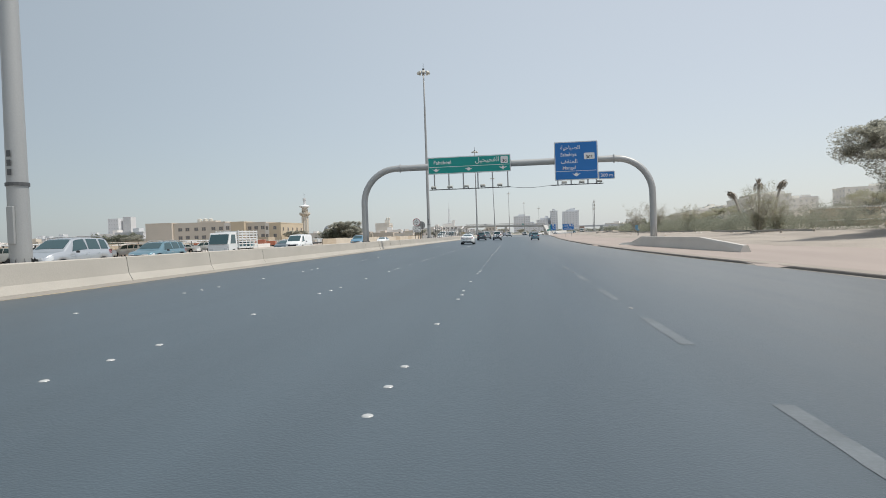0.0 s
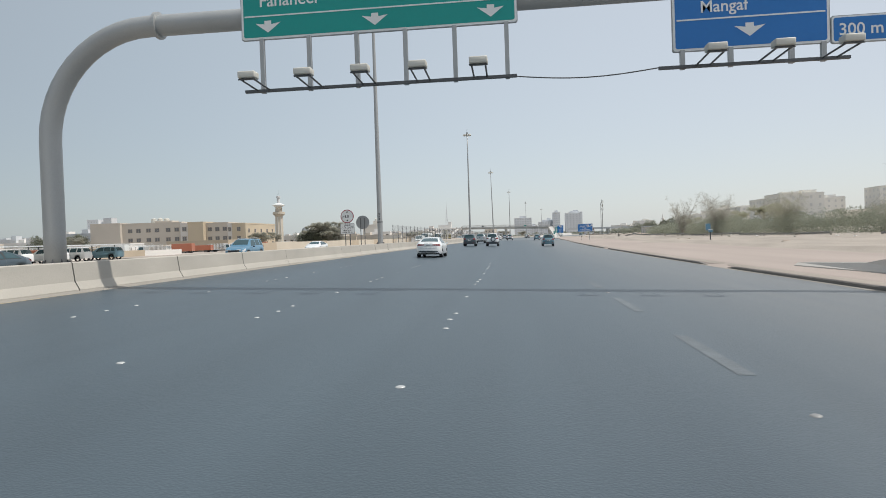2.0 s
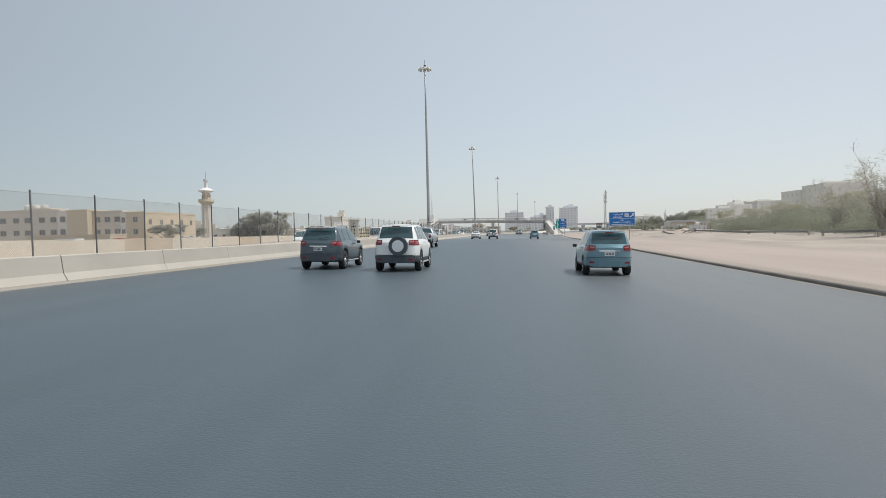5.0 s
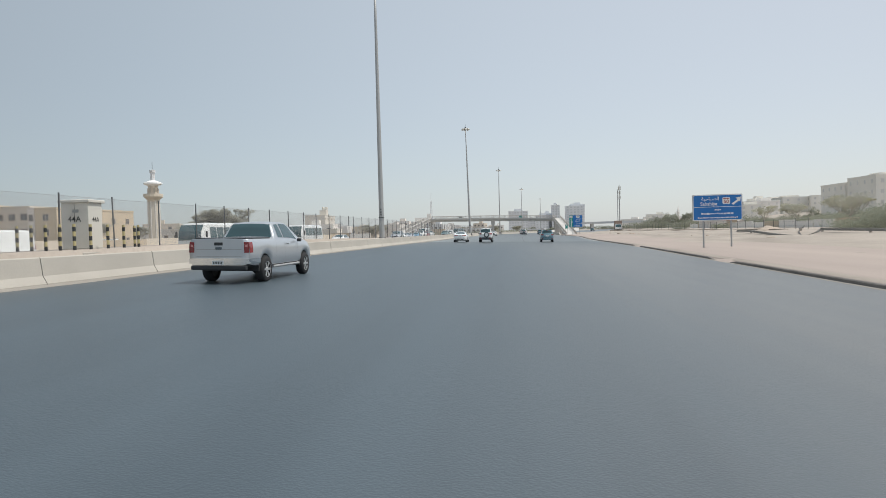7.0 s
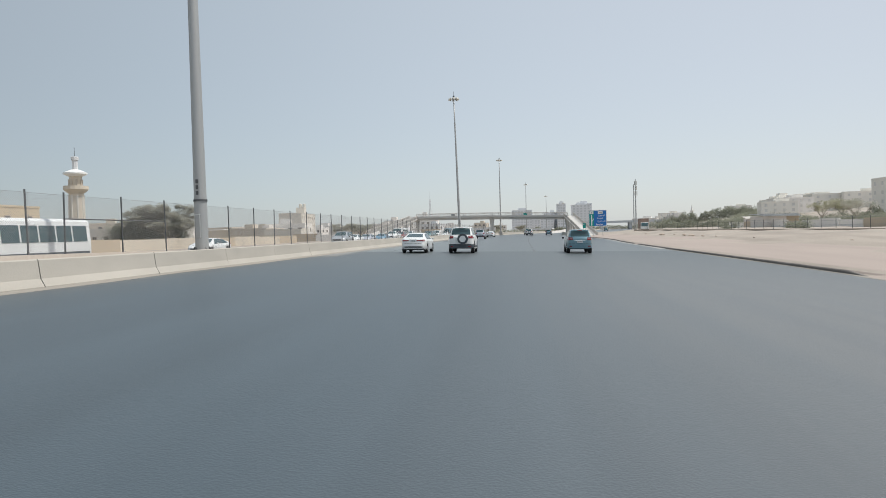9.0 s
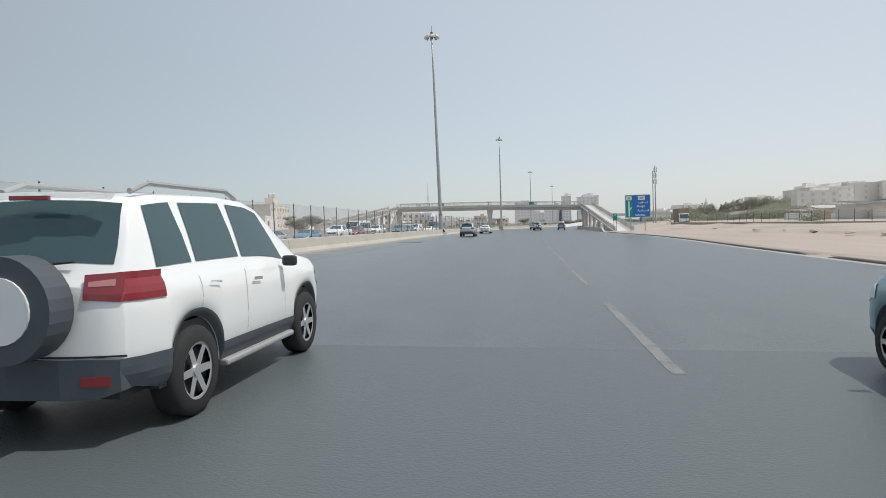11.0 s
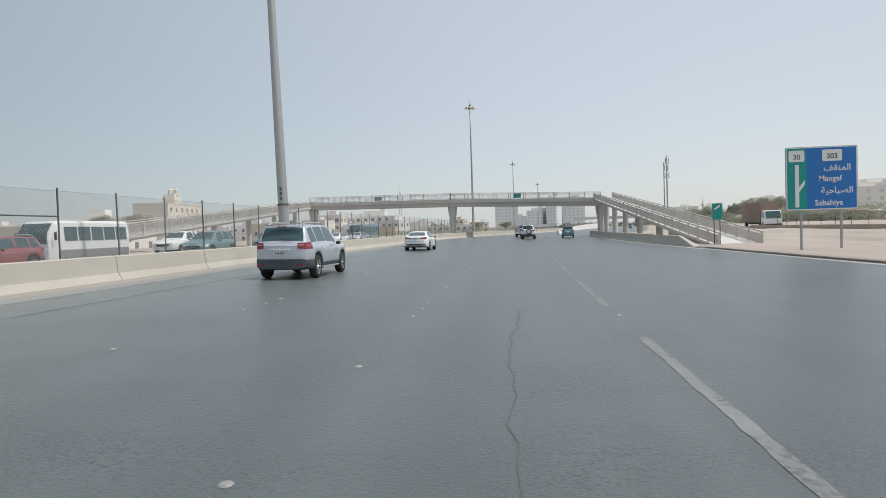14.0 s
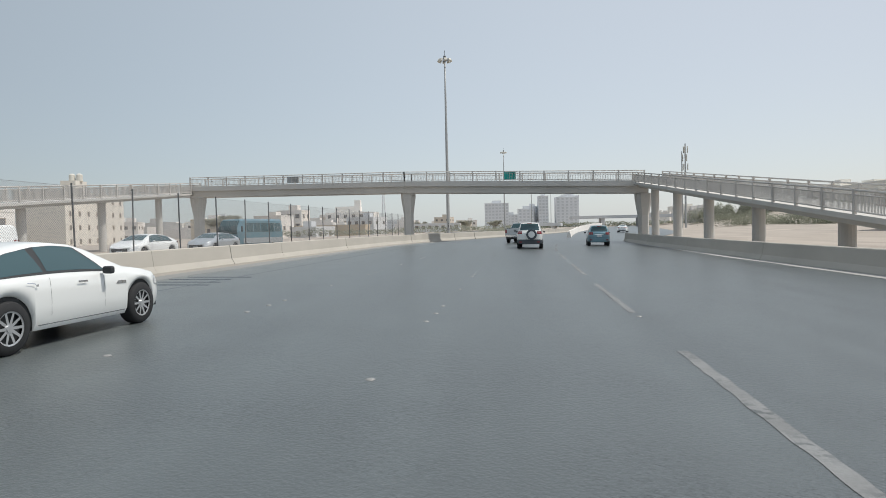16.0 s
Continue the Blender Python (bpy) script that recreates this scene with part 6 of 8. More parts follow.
vehicle(stretch(wagon(), L=4.6, H=1.75, W=1.85), "sport_utility", "dark grey sport utility car in the fast lane", "car", M_CARDARK, on_road(-6.7, 136))
vehicle(dict(HATCH), "hatchback", "blue-grey hatchback beside the sandy verge", "car", M_CARBLUE, on_road(5.0, 236.5))
vehicle(saloon(), "sedan", "white saloon with dark windows in the fast lane", "car", M_CARWHITE, on_road(-6.7, 237.5))
vehicle(pickup(), "pickup_truck", "pale silver pickup truck far along the road", "pickup truck", M_CARSILVER, on_road(-2.3, 392))
vehicle(saloon(), "sedan", "small white saloon far down the carriageway", "car", M_CARWHITE, on_road(-0.8, 455))
vehicle(stretch(wagon(), L=4.6, H=1.75), "sport_utility", "dark teal car far down the carriageway", "car", M_CARTEAL, on_road(2.6, 520))


# vehicles on the opposite carriageway
def minibus(m, colour, lower, label):
    ob = thing("minibus", label, "minibus", m)
    L, W = 7.0, 2.08
    bm = fresh()
    prof = [(-1.0, 0.42), (-1.04, 0.9), (-1.03, 1.5), (-0.93, 2.45), (-0.75, 2.6), (0.75, 2.6), (0.93, 2.45), (1.03, 1.5), (1.04, 0.9), (1.0, 0.42)]
    rings = []
    for y, f, h in ((0, 0.93, 0.96), (0.08, 1, 1), (5.9, 1, 1), (6.5, 0.99, 0.97), (6.9, 0.95, 0.62), (7.0, 0.9, 0.42)):
        rings.append([bm.verts.new((x * f, y, z if z < 1 else 1 + (z - 1) * (h if z > 1.6 else 1))) for x, z in prof])
    for a, b in zip(rings, rings[1:]):
        for i in range(10):
            bm.faces.new((a[i], b[i], b[(i + 1) % 10], a[(i + 1) % 10]))
    bm.faces.new(rings[0])
    bm.faces.new(rings[-1][::-1])
    bmesh.ops.recalc_face_normals(bm, faces=bm.faces)
    part("body", bm, colour, ob)
    for sx in (-1, 1):
        for k in range(5):
            bm = fresh()
            y = 0.35 + 1.12 * k
            q = [(sx * 1.05, y, 1.45), (sx * 1.05, y + 1.02, 1.45), (sx * 0.975, y + 1.02, 2.25), (sx * 0.975, y, 2.25)]
            bm.faces.new([bm.verts.new(p) for p in (q if sx > 0 else q[::-1])])
            part("side_window", bm, M_GLASS, ob)
        bm = fresh()
        box(bm, sx * 1.045 - 0.01, sx * 1.045 + 0.01, 0.2, 6.3, 0.5, 0.95)
        part("stripe", bm, lower, ob)
        bm = fresh()
        box(bm, sx * 0.7 - 0.2, sx * 0.7 + 0.2, 6.92, 7.02, 0.75, 0.95, 0.03)
        part("headlight", bm, M_LAMP, ob)
        bm = fresh()
        box(bm, sx * 1.2 - 0.07, sx * 1.2 + 0.07, 6.7, 6.8, 1.5, 1.95, 0.02)
        part("mirror", bm, M_PLASTIC, ob)
    bm = fresh()
    grid_sheet(bm, [[(u * 0.88, y, z) for u in (-1, -0.5, 0, 0.5, 1)] for y, z in ((7.03, 1.3), (7.03, 1.66), (6.95, 1.98), (6.6, 2.44))])
    part("windscreen", bm, M_GLASS, ob)
    tyre, rim, hub = wheel_meshes(0.38, 0.24, M_SBACK, 6)
    for y in (1.5, 5.5):
        for sx in (-1, 1):
            wl = part("wheel", tyre, None, ob)
            wl.matrix_basis = pose(sx * 0.93, y, 0.38, 0, 0, 0 if sx > 0 else 180)
            part("rim", rim, None, wl)
            part("hub", hub, None, wl)
    return ob


def cargo_van(m, colour, label):
    s = stretch(wagon(), L=4.7, H=1.98, W=1.7, roof=0.82)
    s.update(windows=((3.0, 3.75, 0.03, 0.30),), front_glass=(3.45, 4.15, 0.86), rails=None, clad=0.5,
             top=[(0, 1.3), (0.06, 1.85), (0.3, 1.96), (2.5, 1.98), (3.3, 1.93), (3.6, 1.78), (4.2, 1.25), (4.5, 1.1), (4.62, 1.0), (4.7, 0.88)], handles=(2.8,), seams=(2.9,))
    s.pop("rails")
    s.pop("rear_glass")
    s.pop("spoiler")
    s.pop("step")
    s["belt"] = [(0, 1.15), (3.0, 1.15), (4.2, 1.05), (4.7, 0.85)]
    return vehicle(s, "van", label, "van", colour, m)


def lorry(m, cab_colour, body, label, L=6.0, H=2.6, stakes=False):
    ob = thing("lorry", label, "lorry", m)
    bm = fresh()
    rings = []
    for y, w, z1 in ((L - 1.6, 0.98, 2.25), (L - 0.5, 0.98, 2.25), (L - 0.15, 0.95, 1.6), (L, 0.93, 1.25)):
        rings.append([bm.verts.new(p) for p in ((-w, y, 0.5), (-w, y, 1.25), (-w * 0.93, y, z1), (w * 0.93, y, z1), (w, y, 1.25), (w, y, 0.5))])
    for a, b in zip(rings, rings[1:]):
        for i in range(6):
            bm.faces.new((a[i], b[i], b[(i + 1) % 6], a[(i + 1) % 6]))
    bm.faces.new(rings[0])
    bm.faces.new(rings[-1][::-1])
    bmesh.ops.recalc_face_normals(bm, faces=bm.faces)
    part("cab", bm, cab_colour, ob)
    bm = fresh()
    bm.faces.new([bm.verts.new(p) for p in ((0.84, L + 0.012, 1.28), (-0.84, L + 0.012, 1.28), (-0.82, L - 0.42, 2.12), (0.82, L - 0.42, 2.12))])
    w = part("windscreen", bm, M_GLASS, ob)
    w.location = (0, 0.06, 0.0)
    for sx in (-1, 1):
        bm = fresh()
        q = [(sx * 0.985, L - 1.35, 1.3), (sx * 0.985, L - 0.3, 1.3), (sx * 0.93, L - 0.6, 2.08), (sx * 0.93, L - 1.35, 2.08)]
        bm.faces.new([bm.verts.new(p) for p in (q if sx > 0 else q[::-1])])
        part("side_window", bm, M_GLASS, ob)
        bm = fresh()
        box(bm, sx * 0.66 - 0.18, sx * 0.66 + 0.18, L - 0.03, L + 0.03, 0.72, 0.92, 0.02)
        part("headlight", bm, M_LAMP, ob)
    bm = fresh()
    box(bm, -0.95, 0.95, L - 0.05, L + 0.06, 0.42, 0.62, 0.02)
    part("bumper", bm, M_PLASTIC, ob)
    bm = fresh()
    box(bm, -0.45, 0.45, 0.2, L - 0.3, 0.55, 0.8)
    part("chassis", bm, M_PLASTIC, ob)
    bm = fresh()
    if stakes:
        box(bm, -1.05, 1.05, 0, L - 1.75, 0.85, 1.0)
        for z in [1.2 + 0.22 * i for i in range(6)]:
            for sx in (-1, 1):
                box(bm, sx * 1.02 - 0.025, sx * 1.02 + 0.025, 0, L - 1.75, z, z + 0.09)
            box(bm, -1.0, 1.0, L - 1.8, L - 1.75, z, z + 0.09)
            box(bm, -1.0, 1.0, 0, 0.05, z, z + 0.09)
        for y in [0.05 + (L - 1.9) * i / 5 for i in range(6)]:
            for sx in (-1, 1):
                box(bm, sx * 1.03 - 0.04, sx * 1.03 + 0.04, y, y + 0.07, 0.9, 2.45)
        part("stake_bed", bm, body, ob, "slatted cargo bed")
    else:
        box(bm, -1.1, 1.1, 0, L - 1.75, 0.85, H, 0.03)
        part("cargo_body", bm, body, ob)
    tyre, rim, hub = wheel_meshes(0.42, 0.26, M_SBACK, 6)
    for y in (1.2, L - 0.9):
        for sx in (-1, 1):
            wl = part("wheel", tyre, None, ob)
            wl.matrix_basis = pose(sx * 0.9, y, 0.42, 0, 0, 0 if sx > 0 else 180)
            part("rim", rim, None, wl)
            part("hub", hub, None, wl)
    return ob


lorry(oncoming(-25.0, 58), M_CARWHITE, M_SWHITE, "small white lorry with a slatted bed behind the median barrier", 6.0, 2.6, True)
cargo_van(oncoming(-22.3, 67.5), M_CARWHITE, "plain white delivery van on the opposite carriageway")
vehicle(stretch(wagon(), L=5.1, H=1.88, W=2.0), "sport_utility", "large pale silver sport utility car passing behind the barrier", "car", M_CARSILVER, oncoming(-22, 31.8))
vehicle(stretch(wagon(), L=4.8, H=1.6), "estate_car", "blue-grey estate car on the opposite carriageway", "car", M_CARBLUE, oncoming(-23.8, 43))
vehicle(saloon(), "sedan", "dark saloon on the opposite carriageway", "car", M_CARDARK, oncoming(-26, 74))
vehicle(stretch(wagon(), L=4.7, H=1.83, W=1.9), "off_roader", "bright blue off-road car with a pale roof behind the barrier", "car", M_CARSKY, oncoming(-23.5, 99))
vehicle(saloon(), "sedan", "white saloon passing behind the median barrier", "car", M_CARWHITE, oncoming(-25, 124))
cargo_van(oncoming(-20.5, 178), M_CARPEARL, "white van behind the cabinet bollards")
minibus(oncoming(-22.8, 203.5), M_CARPEARL, M_SBACK, "cream and white minibus behind the median fence")
minibus(oncoming(-22.5, 224), M_CARWHITE, M_GREYPLASTIC, "white minibus with dark windows behind the fence")
vehicle(saloon(), "sedan", "white saloon on the far carriageway beyond the mast", "car", M_CARWHITE, oncoming(-25, 246))
vehicle(stretch(wagon(), L=5.1, H=1.85, W=2.0), "sport_utility", "large pale silver sport utility car behind the fence", "car", M_CARSILVER, oncoming(-22.3, 276.5))
vehicle(saloon(), "sedan", "white saloon behind the median fence", "car", M_CARWHITE, oncoming(-23, 284.8))
vehicle(saloon(), "sedan", "silver-blue saloon behind the median fence", "car", M_CARLILAC, oncoming(-22.5, 290.5))
vehicle(saloon(), "sedan", "bright blue saloon behind the median fence", "car", M_CARSKY, oncoming(-22.5, 300.3))
vehicle(pickup(), "pickup_truck", "white pickup truck behind the median fence", "pickup truck", M_CARWHITE, oncoming(-24, 316.5))
vehicle(stretch(wagon(), L=4.7, H=1.72), "sport_utility", "dull red sport utility car behind the fence", "car", M_CARRED, oncoming(-24.2, 323.7))
minibus(oncoming(-26, 333), M_CARPEARL, M_SBACK, "white minibus with a broad windscreen behind the fence")
vehicle(stretch(wagon(), L=4.7, H=1.8), "sport_utility", "teal sport utility car behind the fence", "car", M_CARTEAL, oncoming(-21, 338))
vehicle(pickup(), "pickup_truck", "white pickup truck near the lighting mast", "pickup truck", M_CARPEARL, oncoming(-26.5, 345))
vehicle(stretch(wagon(), L=4.7, H=1.75), "sport_utility", "dark teal sport utility car near the ramp", "car", M_CARTEAL, oncoming(-23, 353))
cargo_van(oncoming(-22.5, 358.8), M_CARWHITE, "white van under the footbridge ramp")
vehicle(saloon(), "sedan", "white saloon near the footbridge", "car", M_CARWHITE, oncoming(-22.5, 371.3))
vehicle(saloon(), "sedan", "silver saloon near the footbridge", "car", M_CARSILVER, oncoming(-22, 378.8))
minibus(oncoming(-24, 391.3), M_CARBLUE, M_CARSILVER, "blue-grey coach beneath the footbridge")
lorry(Matrix.Translation((43.3, 396, 0.25)) @ Matrix.Diagonal((1.15, 1.15, 1.15, 1)) @ pose(0, 0, 0, 0, 0, 172), M_CARWHITE, M_RUST, "box lorry with a white cab and brown body on sand", 10.5, 3.3)

# ---- buildings ----
def window_mesh(w, h, frame_mat, pane_mat):
    fr = fresh()
    t = 0.12 * min(w, 1.5)
    box(fr, -w / 2 - t, w / 2 + t, -0.10, 0.02, -t, 0)
    box(fr, -w / 2 - t, w / 2 + t, -0.10, 0.02, h, h + t)
    for s in (-1, 1):
        box(fr, s * (w / 2 + t / 2) - t / 2, s * (w / 2 + t / 2) + t / 2, -0.10, 0.02, 0, h)
    box(fr, -0.03, 0.03, -0.05, 0.02, 0, h)
    pn = fresh()
    box(pn, -w / 2, w / 2, -0.03, 0.01, 0, h)
    return mesh_of(fr, frame_mat), mesh_of(pn, pane_mat)


def sunk_window(w, h, frame_mat, pane_mat):
    """A moulded surround with its pane set back, in one piece."""
    t = 0.12 * min(w, 1.5)
    bm = fresh()
    box(bm, -w / 2 - t, w / 2 + t, -0.10, 0.02, -t, h + t)
    bm.faces.ensure_lookup_table()
    front = min(bm.faces, key=lambda f: f.calc_center_median().y)
    bmesh.ops.inset_individual(bm, faces=[front], thickness=t, depth=-0.07)
    front.material_index = 1
    me = mesh_of(bm, frame_mat)
    me.materials.append(pane_mat)
    return me


WINDOWS = {}


def building(label, x, y, w, dpt, h, base, material, floors, bays, turn=0.0, side_bays=0, roof=(), win=(1.4, 1.3), pane=None, frame_mat=None, name="building",
             skip=(), roof_mat=None, parapet=0.5, columns=(), rows=()):
    """A block whose front, w wide, looks towards -y; x and y are the middle of that front."""
    ob = thing(name, label, "building", pose(x, y, base, 0, 0, turn))
    bm = fresh()
    box(bm, -w / 2, w / 2, 0, dpt, 0, h)
    part("wall", bm, material, ob)
    bm = fresh()
    if parapet:
        for a in ((-w / 2 - 0.1, w / 2 + 0.1, -0.1, 0.15), (-w / 2 - 0.1, w / 2 + 0.1, dpt - 0.15, dpt + 0.1), (-w / 2 - 0.1, -w / 2 + 0.15, 0.15, dpt - 0.15), (w / 2 - 0.15, w / 2 + 0.1, 0.15, dpt - 0.15)):
            box(bm, *a, h, h + parapet)
        part("parapet", bm, roof_mat or material, ob)
    far = name in ("house", "villa", "tower_block")
    key = (win, pane, frame_mat, far)
    if key not in WINDOWS:
        if far:
            fr, pn = sunk_window(win[0], win[1], frame_mat or M_FRAME, pane or M_WIN), None
        else:
            fr, pn = window_mesh(win[0], win[1], frame_mat or M_FRAME, pane or M_WIN)
        WINDOWS[key] = (fr, pn)
    fr, pn = WINDOWS[key]
    fh = h / max(1, floors)
    for f in range(floors):
        wz = rows[f] - win[1] / 2 if rows else fh * f + (fh - win[1]) * 0.5
        for b in range(len(columns) or bays):
            if (f, b) in skip:
                continue
            o = part("window", fr, None, ob)
            o.matrix_basis = pose(w * (columns[b] - 0.5) if columns else -w / 2 + w * (b + 0.5) / bays, 0, wz, 0, 0, 0)
            if pn:
                part("pane", pn, None, o)
        for b in range(side_bays):
            for s in (-1, 1):
                o = part("window", fr, None, ob)
                o.matrix_basis = pose(s * w / 2, dpt * (b + 0.5) / side_bays, fh * f + (fh - win[1]) * 0.5, 0, 0, 90 * s)
                if pn:
                    part("pane", pn, None, o)
    for rx, ry, rw, rd, rh in roof:
        bm = fresh()
        box(bm, rx - rw / 2, rx + rw / 2, ry, ry + rd, h, h + rh)
        part("roof_block", bm, roof_mat or material, ob)
    return ob


def tank(x, y, z, r, h):
    bm = fresh()
    rod(bm, (x, y, z), (x, y, z + h), r, r * 0.95, n=14)
    rod(bm, (x, y, z + h), (x, y, z + h + 0.3), r * 0.95, r * 0.3, n=14)
    solo("water_tank", bm, M_CREAM, "pale round water tank on a roof", "water tank", group="roof tanks")


# long school-like block beyond the opposite carriageway
Z0 = -1.0
building("blank beige end block of a long two-storey school building", -177.5, 303, 14, 22, 13.2, Z0, M_BEIGE, 1, 0)
building("beige two-storey school wing with square framed windows", -156.75, 304.5, 27.5, 18, 12.9, Z0, M_BEIGE, 2, 6, win=(2.0, 1.6), rows=(5.9, 10.0), columns=(0.135, 0.275, 0.445, 0.59, 0.775, 0.92), roof=((2, 6, 8, 6, 1.4),))
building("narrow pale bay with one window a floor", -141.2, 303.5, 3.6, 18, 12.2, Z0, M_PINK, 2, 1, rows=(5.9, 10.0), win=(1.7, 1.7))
building("ochre stair block of the school building", -135.9, 303, 7, 18, 12.5, Z0, M_OCHRE, 1, 0)
building("beige school wing with wide framed windows", -127.2, 305.5, 10.2, 18, 12.0, Z0, M_BEIGE, 2, 3, rows=(5.6, 9.6), win=(1.8, 1.6))
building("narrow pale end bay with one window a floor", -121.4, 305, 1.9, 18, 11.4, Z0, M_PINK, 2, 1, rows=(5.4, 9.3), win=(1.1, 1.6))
building("ochre and beige end bay of the school", -117.3, 305, 6.1, 34, 11.4, Z0, M_OCHRE, 2, 1, rows=(5.4, 9.3), win=(1.5, 1.6), side_bays=5)
for x, y in ((-160, 312), (-157, 312), (-154.5, 313)):
    tank(x, y, Z0 + 13.5, 1.2, 1.8)
building("low pale shed roof in front of the school", -126, 285, 26, 8, 4.2, Z0, M_TAN, 1, 5, win=(2.4, 1.4))
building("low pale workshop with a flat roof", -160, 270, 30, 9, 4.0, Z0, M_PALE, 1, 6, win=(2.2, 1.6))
# boundary wall between the road and the quarter
for i in range(8):
    bm = fresh()
    x0, x1 = -112 + 7.2 * i, -112 + 7.2 * i + 7.0
    y = 352 - 1.2 * i
    box(bm, x0, x1, y, y + 0.3, -1.2, 2.1 - 0.05 * (i % 3))
    solo("boundary_wall", bm, M_CREAMSTONE, "dusty pale plaster boundary wall panel", "wall", group="boundary wall")
for i in range(16):
    bm = fresh()
    y0 = 150 + 12 * i
    x = -46 - 0.02 * (y0 - 150)
    box(bm, x, x + 0.3, y0, y0 + 11.7, -0.6, 1.75 + 0.1 * (i % 2))
    solo("boundary_wall", bm, M_CREAMSTONE if i % 3 else M_TAN, "low dusty plaster wall beyond the opposite carriageway", "wall", group="roadside wall")
for i in range(8, 11):
    bm = fresh()
    y0 = 20 + 12 * i
    x = -58 - 0.25 * abs(60 - y0) * 0.1
    box(bm, x, x + 0.3, y0, y0 + 11.7, -0.8, 1.1 + 0.1 * (i % 2))
    solo("boundary_wall", bm, M_TAN if i % 2 else M_PALE, "low worn wall along the market yard", "wall", group="yard wall")

# parked lorries and stalls of the market yard
rng = random.Random(21)
for i in range(16):
    y = 120 + 11.5 * i + rng.uniform(-2, 2)
    x = -62 - 0.14 * (y - 100) + rng.uniform(-3, 3)
    col = (M_ORANGE, M_SWHITE, M_TAN, M_CARPEARL, M_PALE, M_ORANGE)[i % 6]
    lorry(pose(x, y, -0.4, 0, 0, rng.choice((85, 95, 270, 100))), M_CARWHITE if i % 2 else M_CARPEARL, col, "parked market lorry with a dusty open cargo body", 6.2, 2.1 + 0.5 * (i % 2), i % 3 == 1)
for i in range(12):
    y = 100 + 14 * i
    x = -92 - 0.1 * y + rng.uniform(-5, 5)
    ob = thing("market_stall", "low market shelter with a pale sheet roof", "shelter", pose(x, y, -0.8, 0, 0, rng.uniform(-10, 10)), "market stalls")
    bm = fresh()
    v = [bm.verts.new(p) for p in ((-5, -3, 2.6), (5, -3, 2.6), (5, 3, 3.1), (-5, 3, 3.1))]
    bm.faces.new(v)
    bmesh.ops.solidify(bm, geom=bm.faces[:], thickness=0.12)
    part("roof", bm, (M_SWHITE, M_TAN, M_PALE)[i % 3], ob)
    for sx in (-4.8, 0, 4.8):
        for sy, h in ((-2.8, 2.6), (2.8, 3.05)):
            bm = fresh()
            rod(bm, (sx, sy, 0), (sx, sy, h), 0.06, n=6)
            part("post", bm, M_STEEL_D, ob)



# shaded car park below the school: thin pale roofs on posts over rows of parked cars
def parked_car_meshes(s):
    sh = Shell(s)
    glass_bm = fresh()
    for y0, y1, l0, l1 in s["windows"]:
        for v in (sh.side_patch(y0, y1, 5.35, 7.0, 0.007, (-1, 1), l0, l1), ):
            me = bpy.data.meshes.new("pane")
            v.to_mesh(me)
            v.free()
            glass_bm.from_mesh(me)
    for key in ("rear_glass", "front_glass"):
        v = sh.top_patch(*s[key])
        me = bpy.data.meshes.new("pane")
        v.to_mesh(me)
        v.free()
        glass_bm.from_mesh(me)
    return sh.skin(), mesh_of(glass_bm, M_GLASS, True), wheel_meshes(s["r"], 0.22, M_RIM, 5)[0]


PARKED = {}
for kind, spec in (("saloon", saloon()), ("estate", stretch(wagon(), L=4.6, H=1.7))):
    skin, panes, tyre = parked_car_meshes(spec)
    body = mesh_of(skin, M_CARWHITE, True)
    for paint_mat in (M_CARWHITE, M_CARSILVER, M_CARDARK, M_CARBLUE):
        me = body.copy()
        me.materials.clear()
        me.materials.append(paint_mat)
        PARKED[kind, paint_mat.name] = (me, panes, tyre, spec)
rng = random.Random(77)
for i in range(17):
    y = 34 + 5.4 * i
    kind, paint_mat, tone = rng.choice((("saloon", M_CARWHITE, "white"), ("saloon", M_CARSILVER, "silver"), ("estate", M_CARDARK, "dark"), ("estate", M_CARBLUE, "blue-grey"), ("estate", M_CARWHITE, "white")))
    me, panes, tyre, spec = PARKED[kind, paint_mat.name]
    ob = thing("parked_car", tone + " car parked in the shade of a carport roof", "car", pose(-51 + rng.uniform(-0.5, 0.5), y, 0.12, 0, 0, 90 + rng.uniform(-4, 4)), "parked cars")
    part("body", me, None, ob)
    part("glass", panes, None, ob)
    for yc in spec["axles"]:
        for sx in (-1, 1):
            part("wheel", tyre, None, ob).matrix_basis = pose(sx * (spec["W"] / 2 - 0.125), yc, spec["r"])
for i in range(6):
    y = 32 + 16 * i
    ob = thing("carport", "long carport with a thin pale sheet roof on steel posts", "carport", pose(-53.5, y, 0.1, 0, 0, 0), "carports")
    bm = fresh()
    bm.faces.new([bm.verts.new(p) for p in ((-3.2, 0, 2.15), (3.2, 0, 1.95), (3.2, 15.6, 1.95), (-3.2, 15.6, 2.15))])
    bmesh.ops.solidify(bm, geom=bm.faces[:], thickness=0.09)
    part("roof", bm, M_SWHITE if i % 3 else M_TAN, ob)
    for k in range(4):
        bm = fresh()
        rod(bm, (-2.6, 0.5 + 4.8 * k, -0.3), (-2.6, 0.5 + 4.8 * k, 2.1), 0.07, n=6)
        part("post", bm, M_STEEL_D, ob)
for i in range(9):
    bm = fresh()
    box(bm, -62, -61.7, 28 + 11 * i, 28 + 11 * i + 10.8, -0.5, 1.75)
    solo("boundary_wall", bm, M_TAN if i % 2 else M_STONE, "dusty dark wall behind the carports", "wall", group="yard wall")

# minaret and dome
mn = thing("minaret", "slender cream minaret with two balconies and a domed top", "minaret", Matrix.Translation((-120.3, 361, -1.2)))


